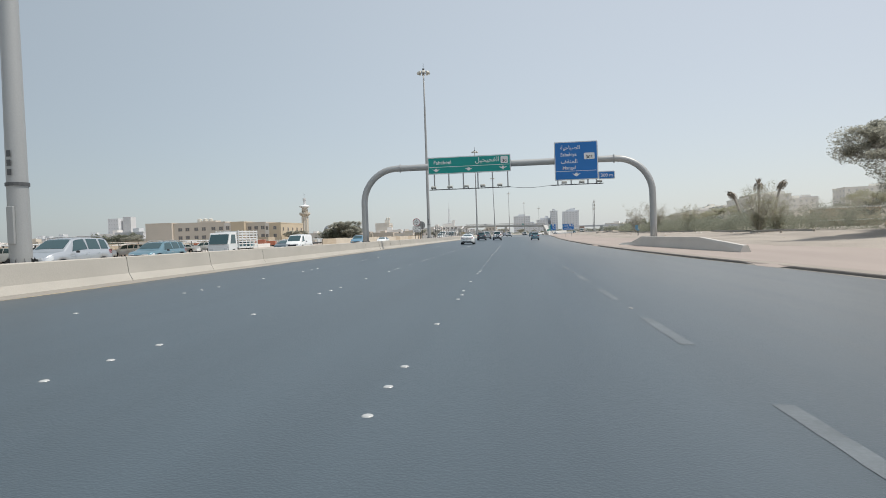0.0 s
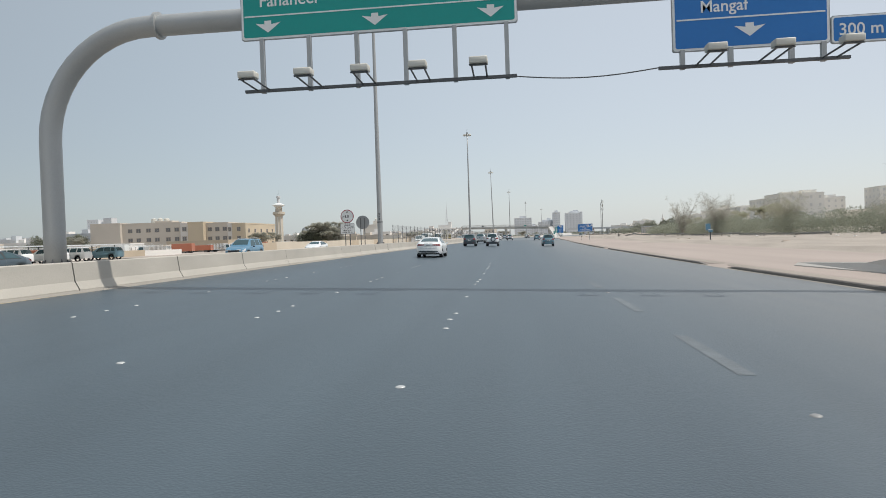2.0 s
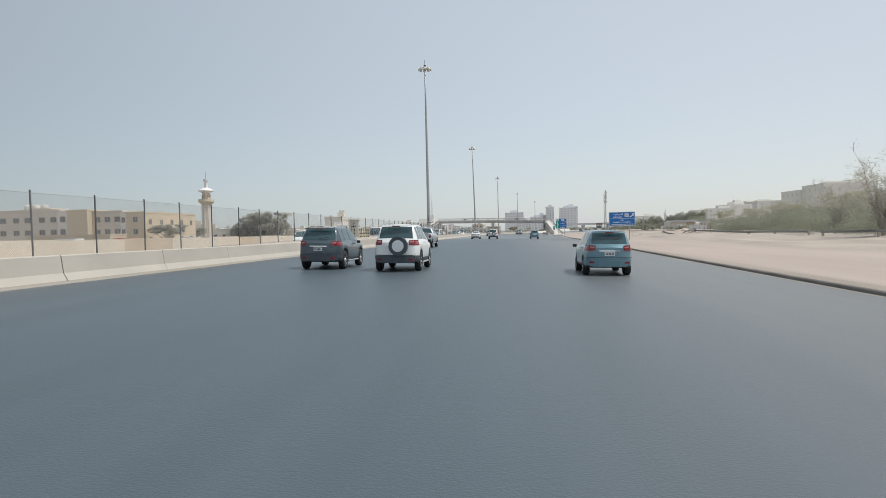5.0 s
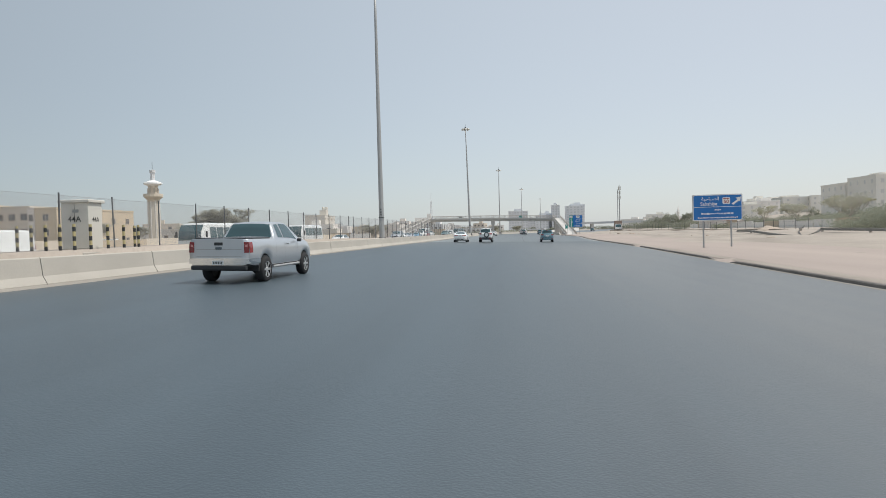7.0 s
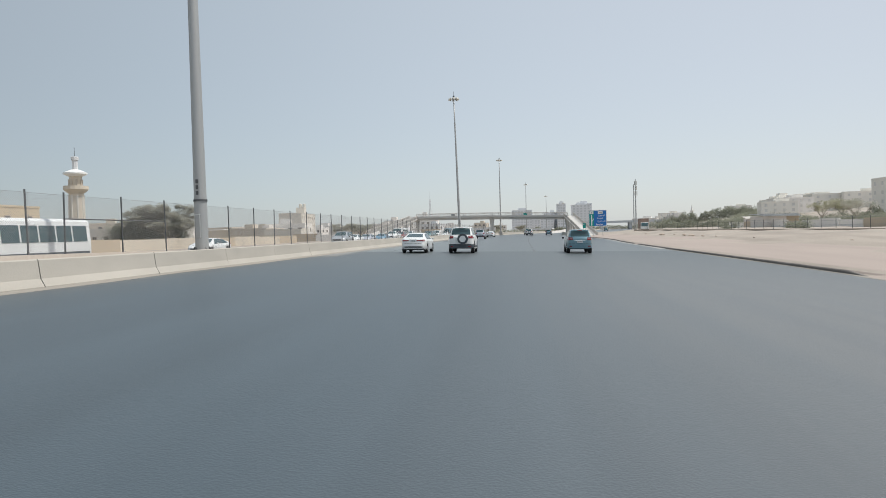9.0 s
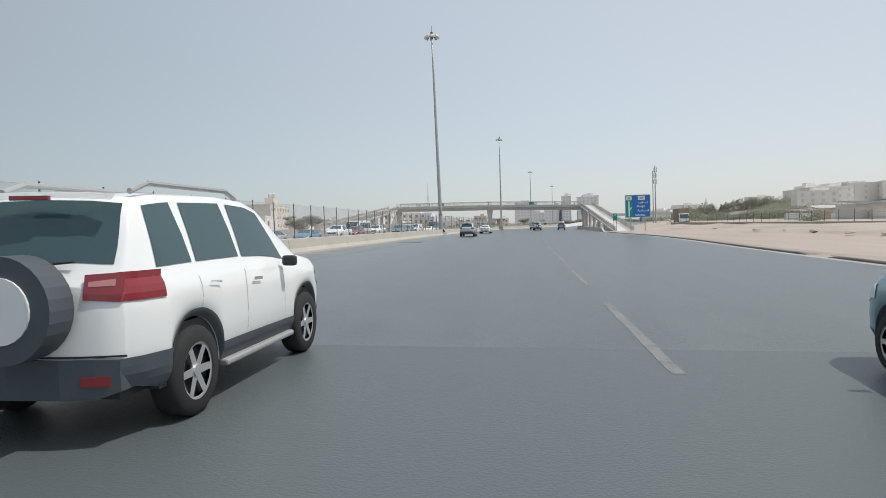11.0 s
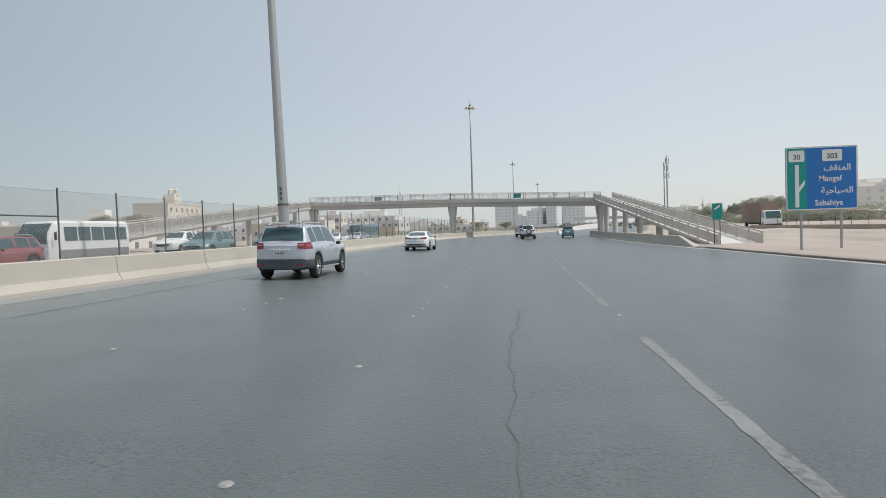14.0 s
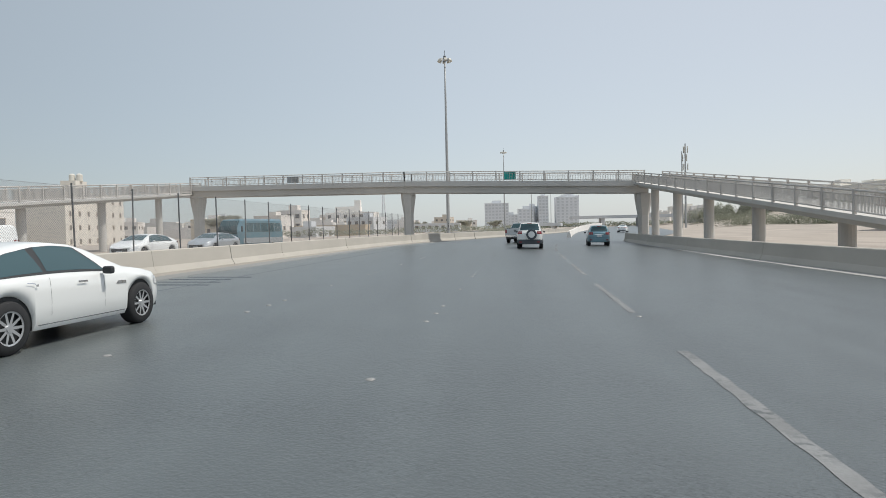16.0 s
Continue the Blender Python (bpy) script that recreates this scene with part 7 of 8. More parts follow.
def lathe(profile, n=16, fl=1.0):
    bm = fresh()
    rings = [[bm.verts.new((r * math.cos(a), r * math.sin(a), z)) for a in [2 * math.pi * (k + 0.5) / n for k in range(n)]] for r, z in profile]
    for a, b in zip(rings, rings[1:]):
        for k in range(n):
            bm.faces.new((a[k], a[(k + 1) % n], b[(k + 1) % n], b[k]))
    bm.faces.new(rings[-1])
    return bm


part("shaft", lathe(((2.0, 0), (1.9, 16.6), (2.0, 16.8))), M_CREAMSTONE, mn, "fluted cream shaft")
for k in range(8):
    bm = fresh()
    a = 2 * math.pi * k / 8
    rod(bm, (1.93 * math.cos(a), 1.93 * math.sin(a), 0.5), (1.85 * math.cos(a), 1.85 * math.sin(a), 16.4), 0.28, n=6)
    part("rib", bm, M_STUCCO, mn)
part("balcony", lathe(((2.0, 16.8), (3.2, 17.9), (3.2, 18.9), (3.05, 18.9), (3.05, 18.1), (1.6, 18.1))), M_CREAMSTONE, mn)
part("drum", lathe(((1.6, 18.1), (1.6, 21.4), (1.7, 21.6))), M_CREAMSTONE, mn)
for k in range(8):
    bm = fresh()
    a = 2 * math.pi * k / 8
    box(bm, 1.6 * math.cos(a) - 0.2, 1.6 * math.cos(a) + 0.2, 1.6 * math.sin(a) - 0.2, 1.6 * math.sin(a) + 0.2, 18.8, 20.8)
    part("opening", bm, M_FRAME, mn)
part("canopy", lathe(((1.7, 21.6), (3.1, 22.3), (3.1, 22.7), (1.0, 23.6))), M_SWHITE, mn, "white flared canopy")
part("lantern", lathe(((0.75, 23.5), (0.75, 26.2), (1.0, 26.3), (1.0, 27.2), (0.6, 27.3)), 8), M_GREYB, mn, "grey lantern ringed with loudspeakers")
bm = fresh()
rod(bm, (0, 0, 27.3), (0, 0, 30.0), 0.06, n=6)
part("finial", bm, M_STEEL_D, mn)
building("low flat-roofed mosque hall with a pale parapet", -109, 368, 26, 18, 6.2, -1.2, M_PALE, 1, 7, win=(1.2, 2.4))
dm = thing("dome", "pale green-grey dome on a round drum", "dome", Matrix.Translation((-110, 376, 5.0)))
part("drum", lathe(((3.6, 0), (3.6, 1.6), (3.8, 1.7))), M_PALE, dm)
part("cap", lathe([(3.7 * math.cos(radians(a)), 1.7 + 3.6 * math.sin(radians(a))) for a in range(0, 89, 8)]), M_SBACK, dm, "ribbed pale dome", smooth=True)

# tall blank house by the ramp, and the quarter behind
building("tall tan house with a blank front and small side windows", -97.3, 472, 10.4, 28, 13.2, -1.2, M_STUCCO, 4, 0, 5, 7, roof=((3.3, 5, 3.6, 5, 3.0),), win=(0.7, 1.1), parapet=0.35)
for x, y in ((-94.9, 479.6), (-93.2, 479.8)):
    tank(x, y, 14.95, 0.75, 1.6)
# low houses, sheds and yard walls round it
rng = random.Random(44)
for i, (x, y, w, h) in enumerate(((-64, 372, 11, 3.6), (-78, 380, 13, 4.2), (-92, 388, 12, 4.0), (-88, 416, 12, 4.4), (-104, 404, 13, 4.6), (-118, 396, 12, 4.4), (-112, 430, 14, 5.6), (-128, 418, 13, 4.8), (-122, 446, 15, 6.0), (-140, 436, 16, 6.0),
                                  (-150, 410, 14, 5.0), (-110, 464, 10, 6.0), (-84, 530, 13, 6.0), (-70, 545, 11, 7.0))):
    building(("dusty tan flat-roofed yard house of one storey", "pale one-storey house with a worn parapet", "sandy walled house with a small roof room")[i % 3], x, y, w, rng.uniform(7, 10), h + 1.2, -1.2,
             (M_STUCCO, M_BEIGE, M_CREAMSTONE, M_PINK, M_PALE)[i % 5], 1, 3, rng.uniform(-18, 18), 2, ((rng.uniform(-2, 2), 2, 3.0, 3, 1.6),) if i % 2 else (), (1.0, 1.2), name="house", parapet=0.3)
for i in range(9):
    bm = fresh()
    x0, y0 = -45 - 7.4 * i, 366 + 2.0 * i
    box(bm, x0 - 7.2, x0, y0, y0 + 0.25, -1.2, (1.9, 2.3, 1.6)[i % 3])
    solo("boundary_wall", bm, (M_PALE, M_TAN, M_CREAMSTONE)[i % 3], "weathered plaster yard wall before the low houses", "wall", group="yard walls by the ramp")
rng = random.Random(8)
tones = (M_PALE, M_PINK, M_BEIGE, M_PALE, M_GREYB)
for i in range(46):
    y = 330 + 11 * i + rng.uniform(-5, 5)
    x = -70 - rng.uniform(0, 1) ** 0.7 * 130 + (y - 330) * 0.16
    if -128 < x < -84 and 340 < y < 500 or y < 420 and x > -75 or y < 600 and -0.74 < (x - 4.6) / (y - 332) < -0.44:
        continue
    h = rng.choice((4.2, 6.5, 7.5, 8.5, 10.5))
    plan = (rng.uniform(9, 17), rng.uniform(8, 14), h, -1.5, rng.choice(tones), max(1, int(h / 3.3)), rng.choice((2, 3, 4)), rng.uniform(-25, 25), 2, ((rng.uniform(-2, 2), 3, 3.5, 3, 2.4),))
    if y > 372 or x < -110:
        building("pale flat-roofed house of two or three storeys in the hazy quarter", x, y, *plan, name="house")
for i in range(26):
    x = -215 - 9.5 * i + rng.uniform(-5, 5)
    y = 330 + 7 * i * rng.uniform(0.6, 1.4)
    h = rng.choice((5, 7.5, 8, 10.5))
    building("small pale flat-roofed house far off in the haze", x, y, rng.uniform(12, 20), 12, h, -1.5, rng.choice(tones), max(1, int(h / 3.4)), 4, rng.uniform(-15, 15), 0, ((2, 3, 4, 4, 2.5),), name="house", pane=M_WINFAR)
# villa seen under the bridge and its neighbours
building("pale multi-storey villa with stepped roofs", -62, 640, 24, 16, 12.5, -2.5, M_PALE, 4, 6, win=(1.4, 1.6), roof=((-2, 4, 12, 8, 3.5), (3, 5, 3, 3, 6.5)))
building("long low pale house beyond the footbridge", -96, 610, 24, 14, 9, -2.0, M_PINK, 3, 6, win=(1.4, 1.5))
building("grey concrete block beyond the footbridge", -25, 690, 30, 14, 7, -3, M_GREYB, 2, 8, win=(1.6, 1.6))
building("low sandy wall building beyond the footbridge", -56, 560, 34, 10, 5.2, -2, M_TAN, 1, 0)
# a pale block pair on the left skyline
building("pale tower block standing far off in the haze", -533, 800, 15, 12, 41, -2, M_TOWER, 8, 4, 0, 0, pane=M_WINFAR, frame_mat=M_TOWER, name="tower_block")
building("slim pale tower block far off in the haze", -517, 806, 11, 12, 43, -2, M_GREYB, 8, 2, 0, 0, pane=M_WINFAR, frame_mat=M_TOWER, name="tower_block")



# crowded low roofs along the skyline
def far_quarter(seed, count, x0, x1, y0, y1, base, label, push=0.0):
    rng = random.Random(seed)
    walls, dark = fresh(), fresh()
    for _ in range(count):
        x, y = rng.uniform(x0, x1), rng.uniform(y0, y1)
        x += push * (y - y0)
        w, dp, h = rng.uniform(8, 17), rng.uniform(8, 14), rng.choice((5.0, 6.5, 7.5, 9.0, 10.5))
        box(walls, x, x + w, y, y + dp, base, base + h)
        box(walls, x + w * 0.2, x + w * 0.55, y + 2, y + 6, base + h, base + h + 2.4)
        for f in range(int(h // 3.2)):
            for k in range(3):
                wx = x + w * (0.17 + 0.3 * k)
                box(dark, wx, wx + 1.2, y - 0.08, y + 0.1, base + 1.1 + 3.2 * f, base + 2.5 + 3.2 * f)
    ob = thing("far_houses", label, "houses", kind="stuff")
    part("walls", walls, M_FARHOUSE, ob)
    part("windows", dark, M_WINPALE, ob)


far_quarter(61, 110, -560, -205, 380, 760, -1.5, "crowded low pale houses along the hazy skyline")
far_quarter(62, 60, -230, -60, 620, 900, -2.0, "pale flat-roofed houses far beyond the mosque", 0.1)
far_quarter(63, 70, 110, 420, 720, 1000, -1.0, "low pale houses far beyond the sand flats", 0.1)

# towers ahead
for x, y, w, h, f, b in ((17.5, 1050, 27, 32, 9, 7), (51, 1055, 18, 25, 7, 4), (59, 1068, 14, 28, 8, 3), (70, 1050, 11, 39, 11, 3), (96, 1050, 24, 37, 11, 5), (101, 1060, 20, 39, 10, 5), (36, 1120, 18, 20, 6, 4)):
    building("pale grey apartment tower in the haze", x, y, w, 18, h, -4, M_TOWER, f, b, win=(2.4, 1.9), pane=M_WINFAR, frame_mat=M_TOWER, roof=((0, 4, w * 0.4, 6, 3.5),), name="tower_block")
# lattice mast
lt = thing("lattice_tower", "thin lattice communication tower far off", "tower", Matrix.Translation((-89.6, 917, -4)))
bm = fresh()
for sx, sy in ((-1, -1), (1, -1), (1, 1), (-1, 1)):
    rod(bm, (2.6 * sx, 2.6 * sy, 0), (0.4 * sx, 0.4 * sy, 44), 0.28, 0.16, n=5)
    for k in range(11):
        z0, z1 = 4 * k, 4 * k + 4
        r0, r1 = 2.6 - 0.05 * z0, 2.6 - 0.05 * z1
        rod(bm, (r0 * sx, r0 * sy, z0), (-r1 * sx if sx * sy > 0 else r1 * sx, r1 * sy if sx * sy > 0 else -r1 * sy, z1), 0.12, n=4)
part("lattice", bm, M_GREYB, lt)
bm = fresh()
rod(bm, (0, 0, 44), (0, 0, 54), 0.2, 0.08, n=5)
part("aerial", bm, M_GREYB, lt)
building("low pale buildings at the foot of the tower", -84, 900, 40, 14, 14, -4, M_TOWER, 3, 8, win=(2.4, 2), pane=M_WINFAR, frame_mat=M_TOWER)

# cell mast on the right
cm = thing("cell_mast", "grey telephone mast with clustered aerials", "mast", Matrix.Translation((69.6, 543, -0.8)))
bm = fresh()
rod(bm, (0, 0, 0), (0, 0, 28.0), 0.38, 0.2, n=10)
rod(bm, (-1.1, 0, 0), (-1.1, 0, 25.5), 0.26, 0.16, n=10)
part("pole", bm, M_STEEL, cm)
for k, (z, r) in enumerate(((26.0, 0.7), (23.4, 0.8), (20.4, 0.8))):
    for j in range(3):
        a = radians(120 * j + 40 * k)
        bm = fresh()
        x, y = r * math.cos(a), r * math.sin(a)
        box(bm, x - 0.16, x + 0.16, y - 0.12, y + 0.12, z - 1.1, z + 1.1, 0.04)
        rod(bm, (0, 0, z), (x, y, z), 0.05, n=5)
        part("aerial", bm, M_CREAM, cm)

# flyover beyond, crossing the road
fo = thing("flyover", "low grey concrete road bridge crossing far ahead", "bridge")
bm = fresh()
box(bm, 60, 420, 744, 756, 5.6, 7.4)
part("deck", bm, M_GREYB, fo)
for x in range(80, 400, 24):
    bm = fresh()
    box(bm, x - 1.2, x + 1.2, 746, 754, -4.5, 5.6)
    part("pier", bm, M_GREYB, fo)


# short underpass behind the bend
up = thing("underpass", "low concrete underpass with a wide dark mouth", "underpass", pose(15.6, 462, 0, 0, 0, -10))
for x in (-3.0, 2.4):
    bm = fresh()
    box(bm, x, x + 0.6, 0, 7, -0.5, 1.55)
    part("abutment", bm, M_CONC2, up)
bm = fresh()
box(bm, -4.2, 4.2, -0.2, 7.2, 1.55, 2.15, 0.03)
part("deck", bm, M_GREYB, up)


# ---- right-hand side ----
def rise(a, b, v):
    u = min(1, max(0, (v - a) / (b - a)))
    return u * u * (3 - 2 * u)


def hill_z(x, y):
    return 0.2 + 8.0 * rise(100, 190, x) * rise(425, 500, y) * (1 - rise(800, 900, y)) + 5.0 * rise(190, 260, x) * rise(425, 480, y) * (1 - rise(600, 700, y))


rows = []
for i in range(36):
    y = 424 + 14 * i
    rows.append([(x, y, hill_z(x, y) - 0.6 + 0.4 * noise.noise(Vector((x * 0.05, y * 0.05, 2)))) for x in [98 + 9 * k for k in range(40)]])
solo("hill", grid_sheet(fresh(), rows), M_SAND, "low sandy hill that carries the pale villas", "hill", kind="structure", smooth=True)
# long villa block that looks across at the road, with a lower wing
building("long pale stucco apartment block on the hill with sparse windows", 212, 708, 104, 30, 14.6, 6.0, M_VILLA, 4, 13, -92, 4, ((-30, 4, 22, 10, 3.0), (-24, 5, 7, 6, 4.8), (10, 4, 12, 8, 2.2), (38, 4, 16, 10, 1.8)), (1.5, 1.6), name="villa", pane=M_WINPALE, frame_mat=M_VILLA)
building("lower pale wing beside the long block on the hill", 200.5, 772, 22, 18, 11.2, 6.0, M_VILLA, 3, 5, -20, 3, ((2, 3, 7, 6, 2.0),), (1.4, 1.5), name="villa", pane=M_WINPALE, frame_mat=M_VILLA)
building("pale grey stucco villa at the edge of the hill", 170, 462, 25.5, 22, 15.4, 3.5, M_VILLA, 4, 5, 0, 4, ((4, 4, 9, 8, 1.8),), (1.2, 1.5), name="villa", pane=M_WINPALE, frame_mat=M_VILLA)
building("broad pale stucco villa with a stepped roof on the hill", 171, 439, 25, 22.9, 18.2, 2.5, M_VILLA, 4, 5, 0, 4, ((-5, 3, 9, 8, 1.4), (6, 4, 8, 8, 2.2)), (1.3, 1.6), name="villa", pane=M_WINPALE, frame_mat=M_VILLA)
building("large pale villa high on the hill above the trees", 264, 492, 40, 24, 16.0, 10.0, M_VILLA, 4, 8, -6, 4, ((8, 4, 14, 10, 2.4),), (1.4, 1.6), name="villa", pane=M_WINPALE, frame_mat=M_VILLA)
building("pale villa with a flat roof behind the trees", 224, 520, 24, 18, 11.5, 9.0, M_VILLA, 3, 5, 8, 3, ((-3, 3, 8, 7, 2.4),), (1.3, 1.5), name="villa", pane=M_WINPALE, frame_mat=M_VILLA)
for i, (x, y, w, h) in enumerate(((150, 560, 18, 9.0), (172, 590, 20, 9.5), (236, 640, 24, 11), (262, 600, 22, 12), (300, 560, 26, 12), (126, 800, 22, 8), (158, 830, 24, 10))):
    building("pale flat-roofed villa among trees on the slope", x, y, w, 15, h, hill_z(x, y) - 0.8, (M_VILLA, M_PALE)[i % 2], 3, 4, (-12, 8, -20)[i % 3], 3, ((2, 3, 7, 6, 2.2),), (1.3, 1.5), name="villa", pane=M_WINPALE, frame_mat=M_VILLA)
mn2 = thing("minaret", "thin pale minaret far off beyond the hill", "minaret", Matrix.Translation((198, 905, -1)))
bm = fresh()
rod(bm, (0, 0, 0), (0, 0, 19), 1.5, 1.3, n=12)
part("shaft", bm, M_PALE, mn2)
bm = fresh()
rod(bm, (0, 0, 17.5), (0, 0, 18.6), 2.2, 2.2, n=12)
part("balcony", bm, M_PALE, mn2)
bm = fresh()
rod(bm, (0, 0, 19), (0, 0, 25), 1.1, 0.15, n=12)
part("cap", bm, M_PALE, mn2)
building("low pale house with a deep flat roof among the trees", 70, 93, 15, 10, 5.2, 0.4, M_PALE, 2, 4, -20, 2, ((2, 3, 6, 5, 2.0),), (1.3, 1.4), name="house", pane=M_WINFAR)
# low service wall and wire fence along the right
for i in range(3, 22):
    y0 = 208 + 8 * i
    x0 = road_x(y0) + 34 - 0.02 * (y0 - 208)
    bm = fresh()
    x1 = road_x(y0 + 8) + 34 - 0.02 * (y0 - 200)
    box(bm, -0.14, 0.14, 0, 7.99, -0.5, 0.5)
    solo("low_wall", bm, M_STONE, "low sandy kerb wall along the service road", "wall", pose(x0, y0, 0.35, 0, 0, -math.degrees(math.atan2(x1 - x0, 8))), "service wall")
rf = thing("fence", "thin wire fence on steel posts along the service road", "fence")
for i in range(6, 52):
    y0 = 210 + 3.4 * i
    x0 = road_x(y0) + 37.2 - 0.02 * (y0 - 208)
    o = part("post", FPOST, None, rf)
    o.matrix_basis = Matrix.LocRotScale((x0, y0, 0.2), None, (1, 1, 0.62))
bm = fresh()
for z in (0.7, 1.2, 1.7, 2.05):
    for i in range(2, 17):
        ya, yb = 210 + 10.2 * i, 210 + 10.2 * (i + 1)
        rod(bm, (road_x(ya) + 37.2 - 0.02 * (ya - 208), ya, z), (road_x(yb) + 37.2 - 0.02 * (yb - 208), yb, z), 0.012, n=4)
part("strand", bm, M_WIRE, rf)
# broken guard rail and rubble heaps on the sand
gr = thing("guard_rail", "bent and broken dusty guard rail on short posts in sand", "guard rail")
RUNS = (((30.0, 174, 0.82), (30.2, 182, 0.8), (30.4, 190, 0.72), (30.6, 198, 0.78), (31.0, 206, 0.85), (31.3, 214.5, 0.9)),
        ((31.3, 214.5, 0.9), (30.4, 213.6, 0.55), (29.4, 212.8, 0.3), (28.7, 212.5, 0.22)),
        ((28.9, 213.0, 0.25), (30.2, 216.5, 0.6), (32.2, 221, 0.85), (35.3, 226.8, 1.15)),
        ((28.7, 213.4, 0.22), (28.4, 219, 0.5), (29.8, 228, 0.75), (32.5, 240, 0.7)))
for run in RUNS:
    bm = fresh()
    rows = []
    for p in run:
        p = Vector(p)
        rows.append([p + Vector((dx, 0, dz)) for dx, dz in ((0.0, -0.13), (-0.05, -0.08), (0.0, 0.0), (-0.05, 0.08), (0.0, 0.13))])
    grid_sheet(bm, rows)
    bmesh.ops.solidify(bm, geom=bm.faces[:], thickness=0.02)
    part("beam", bm, M_DUST, gr)
# the same rail goes on along the foot of the hedge, in sagging lengths
HEDGE_RAIL = [(29.5 + 0.15 * math.sin(k * 2.3), 66 + 8.0 * k, 0.8 + 0.07 * math.sin(k * 1.7)) for k in range(14)]
for k, (p, q) in enumerate(zip(HEDGE_RAIL, HEDGE_RAIL[1:])):
    if k == 4:
        continue
    bm = fresh()
    rows = [[Vector(e) + Vector((dx, 0, dz)) for dx, dz in ((0.0, -0.11), (-0.04, -0.06), (0.0, 0.0), (-0.04, 0.06), (0.0, 0.11))] for e in (p, (q[0], q[1] - 0.05, q[2] - 0.12 * (k % 3 == 1)))]
    grid_sheet(bm, rows)
    bmesh.ops.solidify(bm, geom=bm.faces[:], thickness=0.02)
    part("beam", bm, M_DUST, gr)
for p in tuple(HEDGE_RAIL) + RUNS[0] + RUNS[3][2:] + RUNS[2][2:3]:
    bm = fresh()
    box(bm, p[0] + 0.03, p[0] + 0.19, p[1] - 0.07, p[1] + 0.07, -0.3, p[2] + 0.1)
    part("post", bm, M_BARK, gr)
for i, (x, y, s) in enumerate(((35.5, 238, 0.7), (37.5, 243, 0.95), (39.6, 247, 0.8), (33.8, 233, 0.45), (42, 252, 0.6))):
    bm = fresh()
    bmesh.ops.create_icosphere(bm, subdivisions=3, radius=1)
    for v in bm.verts:
        k = 1 + 0.3 * noise.noise(v.co * 1.3 + Vector((i * 3, 0, 0))) + 0.12 * noise.noise(v.co * 4)
        v.co = Vector((v.co.x * s * 2.0 * k, v.co.y * s * 2.0 * k, max(-0.3, v.co.z * s * 0.9 * k)))
    solo("rubble", bm, M_STONE, "dumped heap of sand and rubble behind the guard rail", "rubble", pose(x, y, 0.35), "rubble", smooth=True)


def rock(x, y, z, s, seed, label="broken lump of sandy rubble", mtl=None):
    bm = fresh()
    bmesh.ops.create_icosphere(bm, subdivisions=2, radius=1)
    for v in bm.verts:
        k = 1 + 0.35 * noise.noise(v.co * 1.4 + Vector((seed, 0, 0)))
        v.co = Vector((v.co.x * s * 1.5 * k, v.co.y * s * k, max(-0.2 * s, v.co.z * s * 0.55 * k)))
    solo("rubble", bm, mtl or M_STONE, label, "rubble", pose(x, y, z, 0, 0, seed * 40), "rubble")


rng = random.Random(3)
for i in range(90):
    y = rng.uniform(60, 330)
    x = road_x(y) + rng.uniform(24, 36)
    rock(x, y, 0.2, rng.choice((0.1, 0.14, 0.2, 0.3)), i)
for i in range(5):
    rock(17.4 + 0.35 * i, 186 + 1.2 * i, -0.15, 0.13, i + 60, "small broken concrete lump by the kerb")
for i, (x, y, s) in enumerate(((31, 206, 0.6), (33.5, 210, 0.8), (36, 216, 0.6), (40, 222, 0.8), (44, 245, 0.7))):
    rock(x, y, 0.2, s, i + 80, "dumped heap of sand and rubble")


# broken kerb stones and rubble on the raised median
rng = random.Random(91)
for i in range(26):
    y = rng.uniform(156, 214)
    rock(left_x(y) - rng.uniform(13.6, 16.2), y, 1.17, rng.choice((0.07, 0.1, 0.16)), i + 200, "broken lump of rubble on the median", M_STONE if i % 3 else M_CONC)
for i, y in enumerate((188.5, 190.2, 193.0, 197.5)):
    bm = fresh()
    box(bm, -0.1, 0.1, -0.5, 0.5, 0, 0.16, 0.02)
    solo("kerb_stone", bm, M_CONC, "loose pale kerb stone lying on the median", "kerb stone", pose(left_x(y) - 14.2 - 0.3 * i, y, 1.19, 0, 0, 20 + 55 * i), "loose kerb stones")


# ---- trees and shrubs ----
def leaf_cloud(bm, centre, radius, count, size, rng, squash=0.75):
    for _ in range(count):
        while True:
            p = Vector((rng.uniform(-1, 1), rng.uniform(-1, 1), rng.uniform(-1, 1)))
            if p.length < 1:
                break
        p = p * (0.55 + 0.45 * p.length)
        c = Vector(centre) + Vector((p.x * radius, p.y * radius, p.z * radius * squash))
        a = Vector((rng.uniform(-1, 1), rng.uniform(-1, 1), rng.uniform(-0.6, 0.6))).normalized() * size * rng.uniform(0.6, 1.4)
        b = a.cross(Vector((rng.uniform(-1, 1), rng.uniform(-1, 1), 1))).normalized() * size * rng.uniform(0.3, 0.7)
        bm.faces.new([bm.verts.new(q) for q in (c - a, c - b * 0.9, c + a, c + b * 0.9)])


